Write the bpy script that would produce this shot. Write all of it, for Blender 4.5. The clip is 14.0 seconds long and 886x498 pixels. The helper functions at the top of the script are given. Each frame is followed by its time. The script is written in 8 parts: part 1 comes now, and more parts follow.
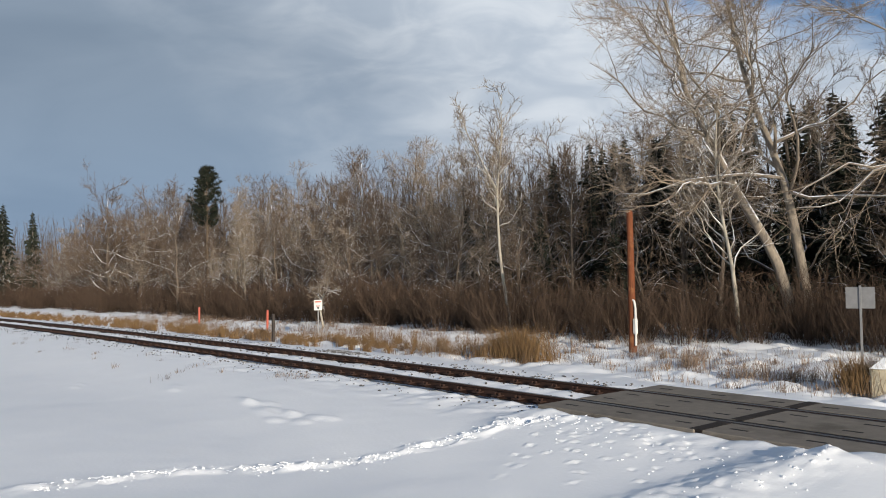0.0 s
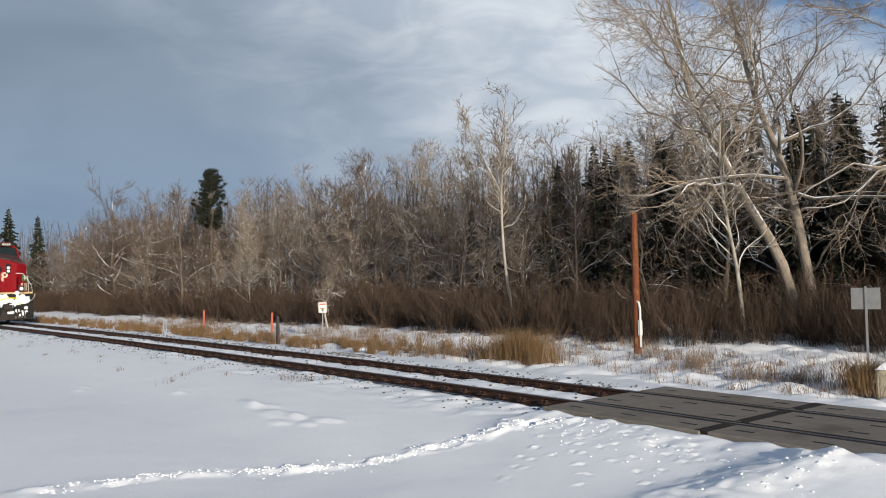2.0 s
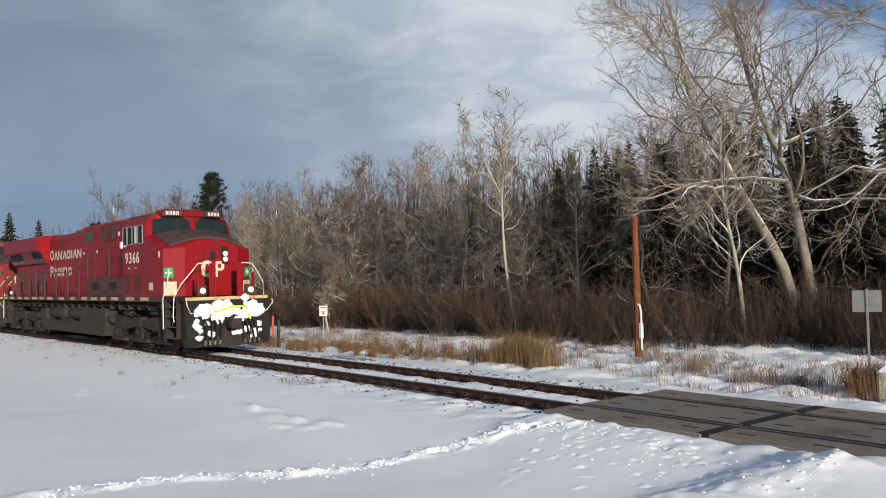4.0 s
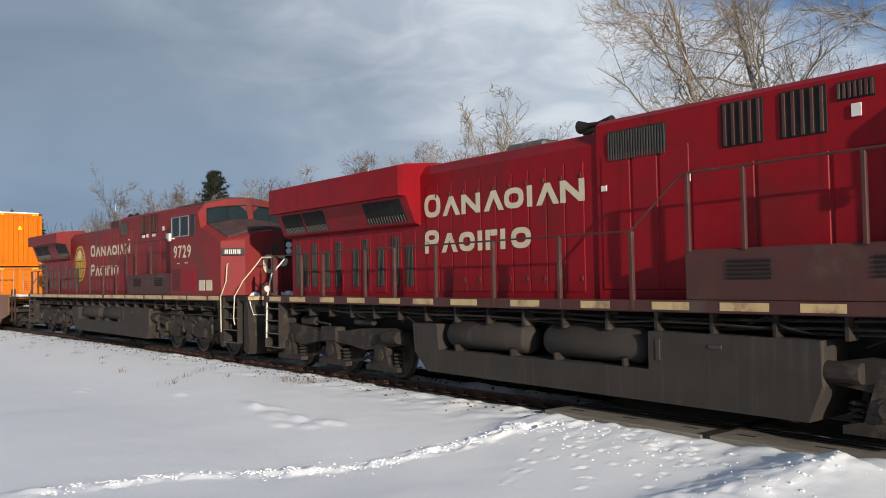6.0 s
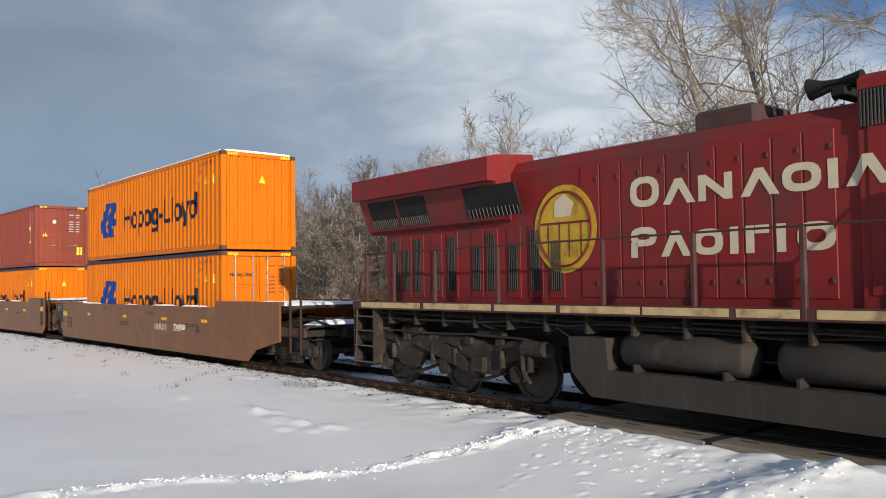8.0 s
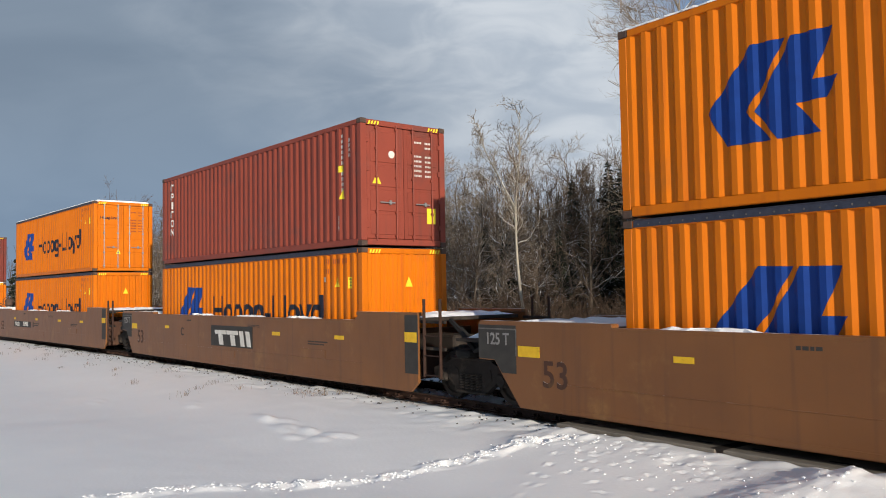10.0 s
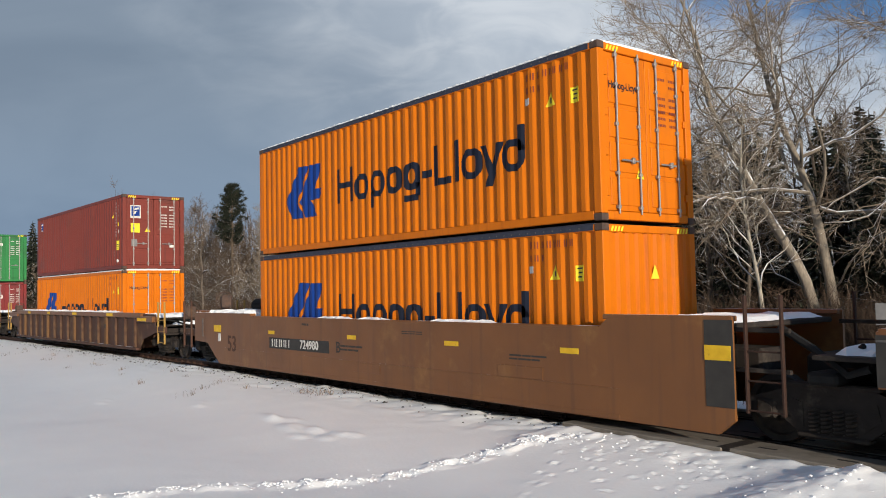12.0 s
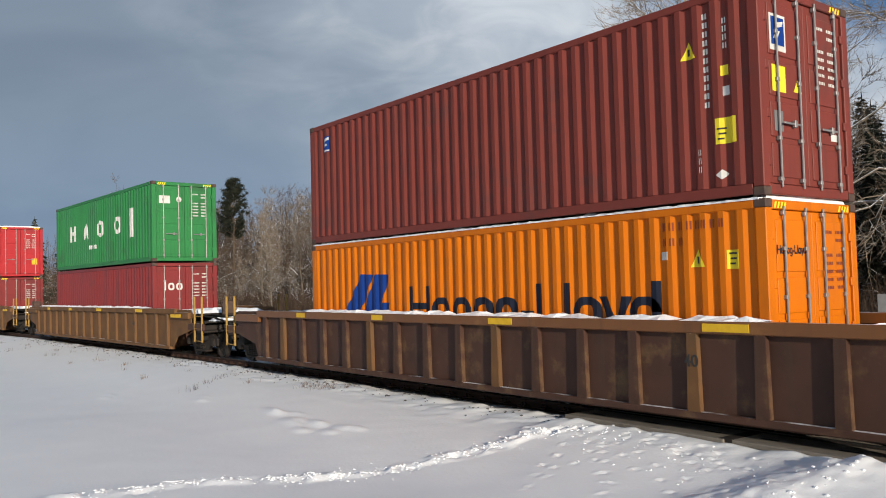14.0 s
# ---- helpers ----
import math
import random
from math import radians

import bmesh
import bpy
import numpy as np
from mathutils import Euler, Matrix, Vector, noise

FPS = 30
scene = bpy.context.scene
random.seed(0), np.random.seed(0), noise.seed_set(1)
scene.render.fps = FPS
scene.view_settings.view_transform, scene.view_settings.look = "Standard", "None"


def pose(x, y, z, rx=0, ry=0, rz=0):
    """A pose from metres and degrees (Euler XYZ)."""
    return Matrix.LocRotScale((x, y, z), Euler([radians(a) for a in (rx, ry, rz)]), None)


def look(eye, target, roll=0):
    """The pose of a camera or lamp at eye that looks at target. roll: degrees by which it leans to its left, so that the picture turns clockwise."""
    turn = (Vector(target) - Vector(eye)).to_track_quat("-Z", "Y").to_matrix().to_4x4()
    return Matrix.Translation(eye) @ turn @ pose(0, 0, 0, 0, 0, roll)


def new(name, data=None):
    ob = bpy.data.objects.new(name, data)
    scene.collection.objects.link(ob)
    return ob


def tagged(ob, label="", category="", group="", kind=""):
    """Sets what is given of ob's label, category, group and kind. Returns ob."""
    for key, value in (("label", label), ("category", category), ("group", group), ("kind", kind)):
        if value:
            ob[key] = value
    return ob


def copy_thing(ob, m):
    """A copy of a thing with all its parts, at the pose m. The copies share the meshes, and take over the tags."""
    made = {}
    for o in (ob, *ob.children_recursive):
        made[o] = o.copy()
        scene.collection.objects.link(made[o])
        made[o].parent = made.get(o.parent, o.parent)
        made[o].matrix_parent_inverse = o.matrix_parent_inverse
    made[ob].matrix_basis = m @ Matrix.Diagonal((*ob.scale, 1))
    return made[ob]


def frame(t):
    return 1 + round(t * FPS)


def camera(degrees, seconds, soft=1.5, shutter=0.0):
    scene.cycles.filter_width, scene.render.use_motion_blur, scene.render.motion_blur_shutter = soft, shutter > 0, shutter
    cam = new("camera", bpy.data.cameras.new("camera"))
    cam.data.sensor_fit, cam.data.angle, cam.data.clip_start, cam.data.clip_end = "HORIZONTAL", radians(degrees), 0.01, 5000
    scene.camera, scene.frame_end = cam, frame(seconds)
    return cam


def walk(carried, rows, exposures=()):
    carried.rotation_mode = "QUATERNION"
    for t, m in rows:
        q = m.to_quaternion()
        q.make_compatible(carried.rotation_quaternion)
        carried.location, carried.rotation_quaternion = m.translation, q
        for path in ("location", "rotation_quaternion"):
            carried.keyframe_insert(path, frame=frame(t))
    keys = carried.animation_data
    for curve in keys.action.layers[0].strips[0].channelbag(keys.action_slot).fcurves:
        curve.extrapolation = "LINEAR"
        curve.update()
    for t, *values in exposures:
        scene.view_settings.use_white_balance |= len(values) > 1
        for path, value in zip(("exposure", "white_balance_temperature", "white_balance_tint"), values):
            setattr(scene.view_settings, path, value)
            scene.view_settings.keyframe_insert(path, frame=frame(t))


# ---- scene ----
# ---- camera ----
EYE_Z = 2.131
TURNS = [
    (0.0, 91.693, 1.112, 51.526), (0.5, 91.734, 1.102, 51.573), (1.0, 91.761, 1.130, 51.670), (1.5, 91.814, 1.225, 51.758),
    (2.0, 91.844, 1.303, 51.822), (2.5, 91.887, 1.412, 51.865), (3.0, 91.974, 1.503, 51.856), (5.5, 92.090, 1.114, 51.960),
    (6.0, 92.035, 1.066, 51.995), (6.5, 92.034, 0.931, 52.026), (7.0, 92.078, 0.840, 52.050), (7.5, 92.205, 0.822, 52.069),
    (10.0, 92.931, 0.987, 52.787), (10.5, 92.901, 1.101, 52.887), (11.0, 92.902, 1.115, 52.958), (11.5, 92.860, 1.109, 53.085),
    (12.0, 92.865, 1.169, 53.158), (12.5, 92.812, 1.317, 53.208), (13.0, 92.721, 1.474, 53.255), (13.5, 92.594, 1.517, 53.274),
    (14.0, 92.406, 1.508, 53.282)]
cam = camera(56.87, 14.0, soft=1.0)
walk(cam, [(t, pose(0, 0, EYE_Z, rx, ry, rz)) for t, rx, ry, rz in TURNS],
     exposures=[(0.0, 0.10), (3.0, 0.10), (5.5, -0.02), (6.0, 0.08), (7.5, 0.10), (10.0, -0.04), (14.0, -0.04)])

# ---- light ----
SUN_ELEV, SUN_WAY = 12.7, (0.968, -0.252)     # the sun stands low behind the camera, nearly along the line
sun = new("sun", bpy.data.lights.new("sun", "SUN"))
sun.data.energy, sun.data.angle, sun.data.color = 4.6, radians(0.6), (1.0, 0.90, 0.76)
_h = math.cos(radians(SUN_ELEV))
sun.matrix_world = look((0, 0, 0), (-SUN_WAY[0] * _h, -SUN_WAY[1] * _h, -math.sin(radians(SUN_ELEV))))


def make_world():
    """A slate cloud deck up the line, bright broken cloud and open blue over the crossing, clear round the sun."""
    w = bpy.data.worlds.new("winter_sky")
    scene.world = w
    w.use_nodes = True
    nt = w.node_tree
    nt.nodes.clear()
    N, L = nt.nodes.new, nt.links.new

    def dot(way):
        k = N("ShaderNodeVectorMath")
        k.operation = "DOT_PRODUCT"
        k.inputs[1].default_value = way
        L(tc.outputs["Generated"], k.inputs[0])
        return k.outputs["Value"]

    def calc(op, a, b, c=None):
        k = N("ShaderNodeMath")
        k.operation = op
        for i, v in enumerate((a, b, c)):
            if isinstance(v, (int, float)):
                k.inputs[i].default_value = v
            elif v is not None:
                L(v, k.inputs[i])
        return k.outputs[0]

    def ramp(v, lo, hi, a=0.0, b=1.0):
        r = N("ShaderNodeMapRange")
        r.interpolation_type = "SMOOTHSTEP"
        for i, q in enumerate((lo, hi, a, b)):
            r.inputs[i + 1].default_value = q
        L(v, r.inputs[0])
        return r.outputs[0]

    def mix(fac, a, b, kind="MIX"):
        k = N("ShaderNodeMix")
        k.data_type, k.blend_type = "RGBA", kind
        for i, v in ((0, fac), (6, a), (7, b)):
            if isinstance(v, tuple):
                k.inputs[i].default_value = (*v, 1)
            elif isinstance(v, float):
                k.inputs[i].default_value = v
            else:
                L(v, k.inputs[i])
        return k.outputs[2]

    def noise(vec, scale, detail, twist=0.0):
        k = N("ShaderNodeTexNoise")
        k.inputs["Scale"].default_value, k.inputs["Detail"].default_value, k.inputs["Distortion"].default_value = scale, detail, twist
        L(vec, k.inputs["Vector"])
        return k.outputs["Fac"]
    sky = N("ShaderNodeTexSky")
    sky.sky_type, sky.sun_disc = "NISHITA", False
    sky.sun_elevation, sky.sun_rotation = radians(SUN_ELEV), math.atan2(SUN_WAY[0], SUN_WAY[1])
    tc = N("ShaderNodeTexCoord")
    open_sky = mix(1.0, sky.outputs[0], (0.050, 0.072, 0.105), "MULTIPLY")
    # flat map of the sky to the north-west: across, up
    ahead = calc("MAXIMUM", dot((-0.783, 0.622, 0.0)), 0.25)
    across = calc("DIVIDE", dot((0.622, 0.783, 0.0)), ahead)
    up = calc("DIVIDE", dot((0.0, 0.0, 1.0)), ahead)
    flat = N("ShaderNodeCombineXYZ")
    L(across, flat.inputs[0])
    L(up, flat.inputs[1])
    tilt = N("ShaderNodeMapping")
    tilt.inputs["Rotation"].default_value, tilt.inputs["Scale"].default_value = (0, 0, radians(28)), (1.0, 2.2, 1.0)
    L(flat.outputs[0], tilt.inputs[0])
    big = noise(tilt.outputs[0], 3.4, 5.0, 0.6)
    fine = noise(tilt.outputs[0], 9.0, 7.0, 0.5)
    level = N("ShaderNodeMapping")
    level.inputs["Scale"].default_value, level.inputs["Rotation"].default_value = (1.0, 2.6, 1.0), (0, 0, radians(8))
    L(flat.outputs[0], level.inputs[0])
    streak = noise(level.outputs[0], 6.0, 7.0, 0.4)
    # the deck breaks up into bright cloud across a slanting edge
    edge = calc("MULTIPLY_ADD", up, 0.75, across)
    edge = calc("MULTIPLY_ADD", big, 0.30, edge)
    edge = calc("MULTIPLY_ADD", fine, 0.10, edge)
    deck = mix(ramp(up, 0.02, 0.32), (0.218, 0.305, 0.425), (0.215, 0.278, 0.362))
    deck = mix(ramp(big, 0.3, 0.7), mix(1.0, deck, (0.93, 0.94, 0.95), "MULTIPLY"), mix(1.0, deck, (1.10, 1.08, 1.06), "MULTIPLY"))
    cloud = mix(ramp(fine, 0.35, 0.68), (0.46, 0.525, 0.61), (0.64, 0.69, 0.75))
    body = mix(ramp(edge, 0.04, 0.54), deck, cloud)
    body = mix(ramp(dot((0.0, 0.0, 1.0)), 0.38, 0.62), body, mix(1.0, deck, (0.85, 0.86, 0.88), "MULTIPLY"))          # unseen deck added overhead, dimmed to cut the sky light on the snow
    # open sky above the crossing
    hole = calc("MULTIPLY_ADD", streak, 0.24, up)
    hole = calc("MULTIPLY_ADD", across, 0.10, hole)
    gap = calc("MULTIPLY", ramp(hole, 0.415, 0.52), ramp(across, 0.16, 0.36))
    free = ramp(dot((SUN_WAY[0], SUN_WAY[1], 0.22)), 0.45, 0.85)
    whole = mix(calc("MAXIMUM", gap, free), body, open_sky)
    bg, out = N("ShaderNodeBackground"), N("ShaderNodeOutputWorld")
    bg.inputs[1].default_value = 1.0
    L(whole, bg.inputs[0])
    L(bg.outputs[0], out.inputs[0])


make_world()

# ---- materials ----


def mat(name, base, dark=None, rough=0.6, metal=0.0, scale=6.0, amount=0.5, bump=0.0, bump_scale=40.0, dirt=None, dirt_scale=1.2,
        dirt_lo=0.52, dirt_hi=0.7, snow=0.0, stretch=(1, 1, 1), spread=0.0, spec=0.22, streak=None, snow_lo=0.45):
    """A painted or natural surface: grain between base and dark, dirt in larger patches, bump, snow on upward faces."""
    m = bpy.data.materials.new(name)
    m.use_nodes = True
    nt = m.node_tree
    b = nt.nodes["Principled BSDF"]
    N, L = nt.nodes.new, nt.links.new
    dark = dark or tuple(c * 0.75 for c in base)
    tc = N("ShaderNodeTexCoord")
    mp = N("ShaderNodeMapping")
    mp.inputs["Scale"].default_value = stretch
    L(tc.outputs["Object"], mp.inputs[0])
    n1 = N("ShaderNodeTexNoise")
    n1.inputs["Scale"].default_value, n1.inputs["Detail"].default_value = scale, 6.0
    L(mp.outputs[0], n1.inputs["Vector"])
    r1 = N("ShaderNodeMapRange")
    r1.inputs[1].default_value, r1.inputs[2].default_value = 0.5 - 0.5 * amount, 0.5 + 0.5 * amount
    L(n1.outputs["Fac"], r1.inputs[0])
    mx = N("ShaderNodeMix")
    mx.data_type = "RGBA"
    mx.inputs[6].default_value, mx.inputs[7].default_value = (*base, 1), (*dark, 1)
    L(r1.outputs[0], mx.inputs[0])
    col = mx.outputs[2]

    def over(col, colour, fac):
        k = N("ShaderNodeMix")
        k.data_type = "RGBA"
        k.inputs[7].default_value = (*colour, 1)
        L(col, k.inputs[6])
        L(fac, k.inputs[0])
        return k.outputs[2]

    def ramp(sock, lo, hi, top=1.0):
        r = N("ShaderNodeMapRange")
        r.interpolation_type = "SMOOTHSTEP"
        r.inputs[1].default_value, r.inputs[2].default_value, r.inputs[4].default_value = lo, hi, top
        L(sock, r.inputs[0])
        return r.outputs[0]
    if dirt:
        n2 = N("ShaderNodeTexNoise")
        n2.inputs["Scale"].default_value, n2.inputs["Detail"].default_value, n2.inputs["Roughness"].default_value = dirt_scale, 9.0, 0.65
        L(tc.outputs["Object"], n2.inputs["Vector"])
        col = over(col, dirt, ramp(n2.outputs["Fac"], dirt_lo, dirt_hi, 0.85))
    if streak:
        ms = N("ShaderNodeMapping")
        ms.inputs["Scale"].default_value = (7.0, 7.0, 0.35)
        L(tc.outputs["Object"], ms.inputs[0])
        n3 = N("ShaderNodeTexNoise")
        n3.inputs["Scale"].default_value, n3.inputs["Detail"].default_value = 1.0, 5.0
        L(ms.outputs[0], n3.inputs["Vector"])
        col = over(col, streak, ramp(n3.outputs["Fac"], 0.52, 0.74, 0.55))
    if spread:
        oi = N("ShaderNodeObjectInfo")
        hs = N("ShaderNodeHueSaturation")
        v = N("ShaderNodeMapRange")
        v.inputs[3].default_value, v.inputs[4].default_value = 1 - spread, 1 + spread
        L(oi.outputs["Random"], v.inputs[0])
        L(v.outputs[0], hs.inputs["Value"])
        L(col, hs.inputs["Color"])
        col = hs.outputs[0]
    if snow:
        g = N("ShaderNodeNewGeometry")
        sx = N("ShaderNodeSeparateXYZ")
        L(g.outputs["Normal"], sx.inputs[0])
        n4 = N("ShaderNodeTexNoise")
        n4.inputs["Scale"].default_value, n4.inputs["Detail"].default_value = 2.2, 5.0
        L(tc.outputs["Object"], n4.inputs["Vector"])
        ml = N("ShaderNodeMath")
        ml.operation = "MULTIPLY_ADD"
        ml.inputs[1].default_value = 1.1
        L(n4.outputs["Fac"], ml.inputs[0])
        ad = N("ShaderNodeMath")
        ad.operation = "ADD"
        ad.inputs[1].default_value = -0.55
        L(ml.outputs[0], ad.inputs[0])
        L(sx.outputs[2], ml.inputs[2])
        col = over(col, (0.86, 0.87, 0.89), ramp(ad.outputs[0], snow_lo, snow_lo + 0.25, snow))
    L(col, b.inputs["Base Color"])
    b.inputs["Roughness"].default_value, b.inputs["Metallic"].default_value = rough, metal
    b.inputs["Specular IOR Level"].default_value = spec
    if bump:
        nb = N("ShaderNodeTexNoise")
        nb.inputs["Scale"].default_value, nb.inputs["Detail"].default_value = bump_scale, 5.0
        L(tc.outputs["Object"], nb.inputs["Vector"])
        bp = N("ShaderNodeBump")
        bp.inputs["Strength"].default_value, bp.inputs["Distance"].default_value = bump, 0.02
        L(nb.outputs["Fac"], bp.inputs["Height"])
        L(bp.outputs[0], b.inputs["Normal"])
    return m


M = {}
M["snow"] = mat("snow", (0.94, 0.935, 0.93), (0.90, 0.90, 0.90), rough=0.75, scale=1.3, amount=0.6, bump=0.22, bump_scale=16.0, spec=0.2)
M["snow_clean"] = mat("snow_clean", (0.92, 0.92, 0.925), (0.87, 0.875, 0.885), rough=0.7, scale=3, bump=0.5, bump_scale=18, spec=0.2)
M["rail"] = mat("rail_rust", (0.055, 0.027, 0.019), (0.03, 0.017, 0.013), rough=0.75, scale=14, bump=0.15)
M["rail_top"] = mat("rail_running_top", (0.33, 0.32, 0.31), (0.2, 0.19, 0.185), rough=0.32, metal=0.9, scale=9)
M["tie"] = mat("tie_wood", (0.085, 0.07, 0.06), (0.04, 0.033, 0.03), rough=0.9, scale=10, snow=0.95, snow_lo=0.55)
M["panel"] = mat("crossing_panel", (0.26, 0.225, 0.185), (0.17, 0.147, 0.12), rough=0.85, scale=5, amount=0.7, bump=0.35, bump_scale=60,
                 dirt=(0.115, 0.098, 0.078), dirt_scale=0.8)
M["rubber"] = mat("rubber_seal", (0.025, 0.024, 0.024), rough=0.8)
M["gravel"] = mat("dark_gravel", (0.13, 0.12, 0.11), (0.05, 0.047, 0.045), rough=0.9, scale=30, snow=0.8, snow_lo=0.62)
M["loco_red"] = mat("loco_red_paint", (0.262, 0.007, 0.012), (0.20, 0.006, 0.011), rough=0.42, scale=3, amount=0.7, dirt=(0.14, 0.014, 0.015), dirt_scale=0.6,
                    dirt_lo=0.44, dirt_hi=0.70, streak=(0.11, 0.009, 0.011), spec=0.14, bump=0.25, bump_scale=1.6)
M["loco_red_old"] = mat("loco_red_faded", (0.24, 0.019, 0.019), (0.165, 0.019, 0.019), rough=0.55, spec=0.2, scale=3, amount=0.7, dirt=(0.10, 0.034, 0.030), dirt_scale=0.6,
                        dirt_lo=0.44, dirt_hi=0.7, streak=(0.10, 0.045, 0.04))
M["loco_low"] = mat("grimy_red_cabinet", (0.086, 0.030, 0.027), (0.055, 0.027, 0.023), rough=0.6, scale=2.5, dirt=(0.085, 0.062, 0.05), dirt_scale=0.9)
M["dark_roof"] = mat("sooty_roof", (0.10, 0.052, 0.05), (0.05, 0.034, 0.033), rough=0.9, scale=4, spec=0.2)
M["under"] = mat("grimy_underframe", (0.042, 0.033, 0.028), (0.019, 0.015, 0.013), rough=0.85, scale=5, amount=0.7, bump=0.2, dirt=(0.105, 0.084, 0.066), dirt_scale=2.6, dirt_lo=0.5, dirt_hi=0.75)
# black parts such as hoses; also paints the shade inside openings
M["black"] = mat("black_and_recess_shade", (0.02, 0.019, 0.018), (0.012, 0.011, 0.011), rough=0.8)
M["tank"] = mat("tank_dirty", (0.048, 0.039, 0.034), (0.030, 0.025, 0.022), rough=0.8, scale=2.2, amount=0.7, dirt=(0.036, 0.030, 0.027), dirt_scale=1.1, streak=(0.078, 0.064, 0.053))
M["steel"] = mat("worn_steel", (0.20, 0.185, 0.17), (0.10, 0.09, 0.08), rough=0.5, metal=0.5, scale=10)
M["wheel"] = mat("wheel_steel", (0.075, 0.06, 0.05), (0.04, 0.034, 0.03), rough=0.6, metal=0.3, scale=8)
M["tread"] = mat("wheel_tread", (0.30, 0.29, 0.28), (0.2, 0.19, 0.18), rough=0.35, metal=0.85)
M["white"] = mat("white_paint", (0.72, 0.70, 0.66), (0.55, 0.52, 0.47), rough=0.55, scale=6, dirt=(0.4, 0.34, 0.28), dirt_scale=2.5, dirt_lo=0.6, dirt_hi=0.8)
M["cream"] = mat("cream_lettering", (0.60, 0.53, 0.38), (0.50, 0.42, 0.30), rough=0.5, scale=5, dirt=(0.42, 0.22, 0.17), dirt_scale=2.2, dirt_lo=0.58, dirt_hi=0.74)
M["gold"] = mat("sill_stripe", (0.55, 0.40, 0.20), (0.42, 0.30, 0.15), rough=0.5, scale=5, dirt=(0.20, 0.10, 0.07), dirt_scale=2.0, dirt_lo=0.5, dirt_hi=0.66)
M["yellow"] = mat("yellow_paint", (0.80, 0.50, 0.03), (0.66, 0.38, 0.02), rough=0.5, scale=8, dirt=(0.32, 0.18, 0.05), dirt_scale=4, dirt_lo=0.6, dirt_hi=0.75)
M["sticker"] = mat("yellow_sticker", (0.85, 0.68, 0.04), (0.8, 0.62, 0.04), rough=0.45)
M["emblem"] = mat("emblem_gold", (0.55, 0.36, 0.03), (0.42, 0.25, 0.03), rough=0.5, scale=3, dirt=(0.24, 0.12, 0.03), dirt_scale=2.5, dirt_lo=0.5, dirt_hi=0.66)
M["glass"] = mat("cab_glass", (0.02, 0.03, 0.033), (0.014, 0.02, 0.022), rough=0.05, spec=0.16)
M["green_sign"] = mat("green_sign", (0.03, 0.30, 0.10), rough=0.5)
M["oxide"] = mat("oxide_container", (0.205, 0.042, 0.030), (0.165, 0.036, 0.027), rough=0.5, scale=2, amount=0.8, dirt=(0.13, 0.042, 0.034), dirt_scale=0.8, streak=(0.125, 0.038, 0.03))
M["orange"] = mat("orange_container", (0.66, 0.165, 0.002), (0.58, 0.14, 0.002), rough=0.45, scale=2, amount=0.8, dirt=(0.44, 0.125, 0.012), dirt_scale=0.8, dirt_lo=0.56, dirt_hi=0.82,
                  streak=(0.44, 0.10, 0.006), spread=0.05)
M["brown"] = mat("brown_container", (0.27, 0.058, 0.036), (0.22, 0.048, 0.031), rough=0.5, scale=2, amount=0.8, dirt=(0.17, 0.055, 0.042), dirt_scale=0.8, streak=(0.16, 0.05, 0.038), spread=0.06)
M["maroon"] = mat("maroon_container", (0.235, 0.035, 0.034), (0.20, 0.03, 0.03), rough=0.5, scale=2, amount=0.8, dirt=(0.14, 0.035, 0.033), dirt_scale=0.8, streak=(0.14, 0.03, 0.03))
M["red_box"] = mat("red_container", (0.46, 0.03, 0.035), (0.40, 0.028, 0.032), rough=0.5, scale=2, dirt=(0.28, 0.04, 0.04), dirt_scale=0.8)
M["green"] = mat("green_container", (0.035, 0.215, 0.065), (0.03, 0.18, 0.055), rough=0.5, scale=2, amount=0.8, dirt=(0.04, 0.12, 0.05), dirt_scale=0.8, streak=(0.03, 0.12, 0.045))
M["navy"] = mat("navy_lettering", (0.012, 0.016, 0.032), (0.009, 0.012, 0.024), rough=0.5, scale=5)
M["blue"] = mat("blue_emblem", (0.008, 0.045, 0.24), (0.007, 0.036, 0.2), rough=0.45, scale=5)
M["tarp"] = mat("blue_tarpaulin", (0.05, 0.057, 0.085), (0.03, 0.035, 0.055), rough=0.7, scale=12, bump=0.3)
M["bar"] = mat("lock_bar_zinc", (0.33, 0.31, 0.30), (0.22, 0.205, 0.20), rough=0.45, metal=0.4, scale=9)
M["casting"] = mat("corner_casting_dirty", (0.12, 0.07, 0.05), (0.06, 0.045, 0.04), rough=0.7, scale=9)
M["well"] = mat("well_brown", (0.215, 0.086, 0.026), (0.15, 0.06, 0.021), rough=0.40, spec=0.4, scale=0.9, amount=0.6, dirt=(0.34, 0.18, 0.055), dirt_scale=0.75, dirt_lo=0.56, dirt_hi=0.80,
                streak=(0.12, 0.052, 0.024), snow=0.9, snow_lo=0.9, bump=0.9, bump_scale=1.3)
M["well_old"] = mat("well_rust_brown", (0.092, 0.042, 0.027), (0.05, 0.026, 0.019), rough=0.6, scale=2.2, amount=0.8, dirt=(0.15, 0.085, 0.042), dirt_scale=1.6, dirt_lo=0.52, dirt_hi=0.7,
                    streak=(0.07, 0.042, 0.03), snow=0.9, snow_lo=0.9)
M["well_tan"] = mat("well_tan", (0.19, 0.094, 0.036), (0.115, 0.058, 0.027), rough=0.7, scale=2.2, dirt=(0.12, 0.07, 0.035), dirt_scale=1.3, snow=0.9, snow_lo=0.9)
M["plate"] = mat("dark_plate", (0.055, 0.05, 0.045), (0.035, 0.032, 0.03), rough=0.6, scale=4)
M["lamp"] = mat("lamp_lens", (0.75, 0.75, 0.72), rough=0.15)
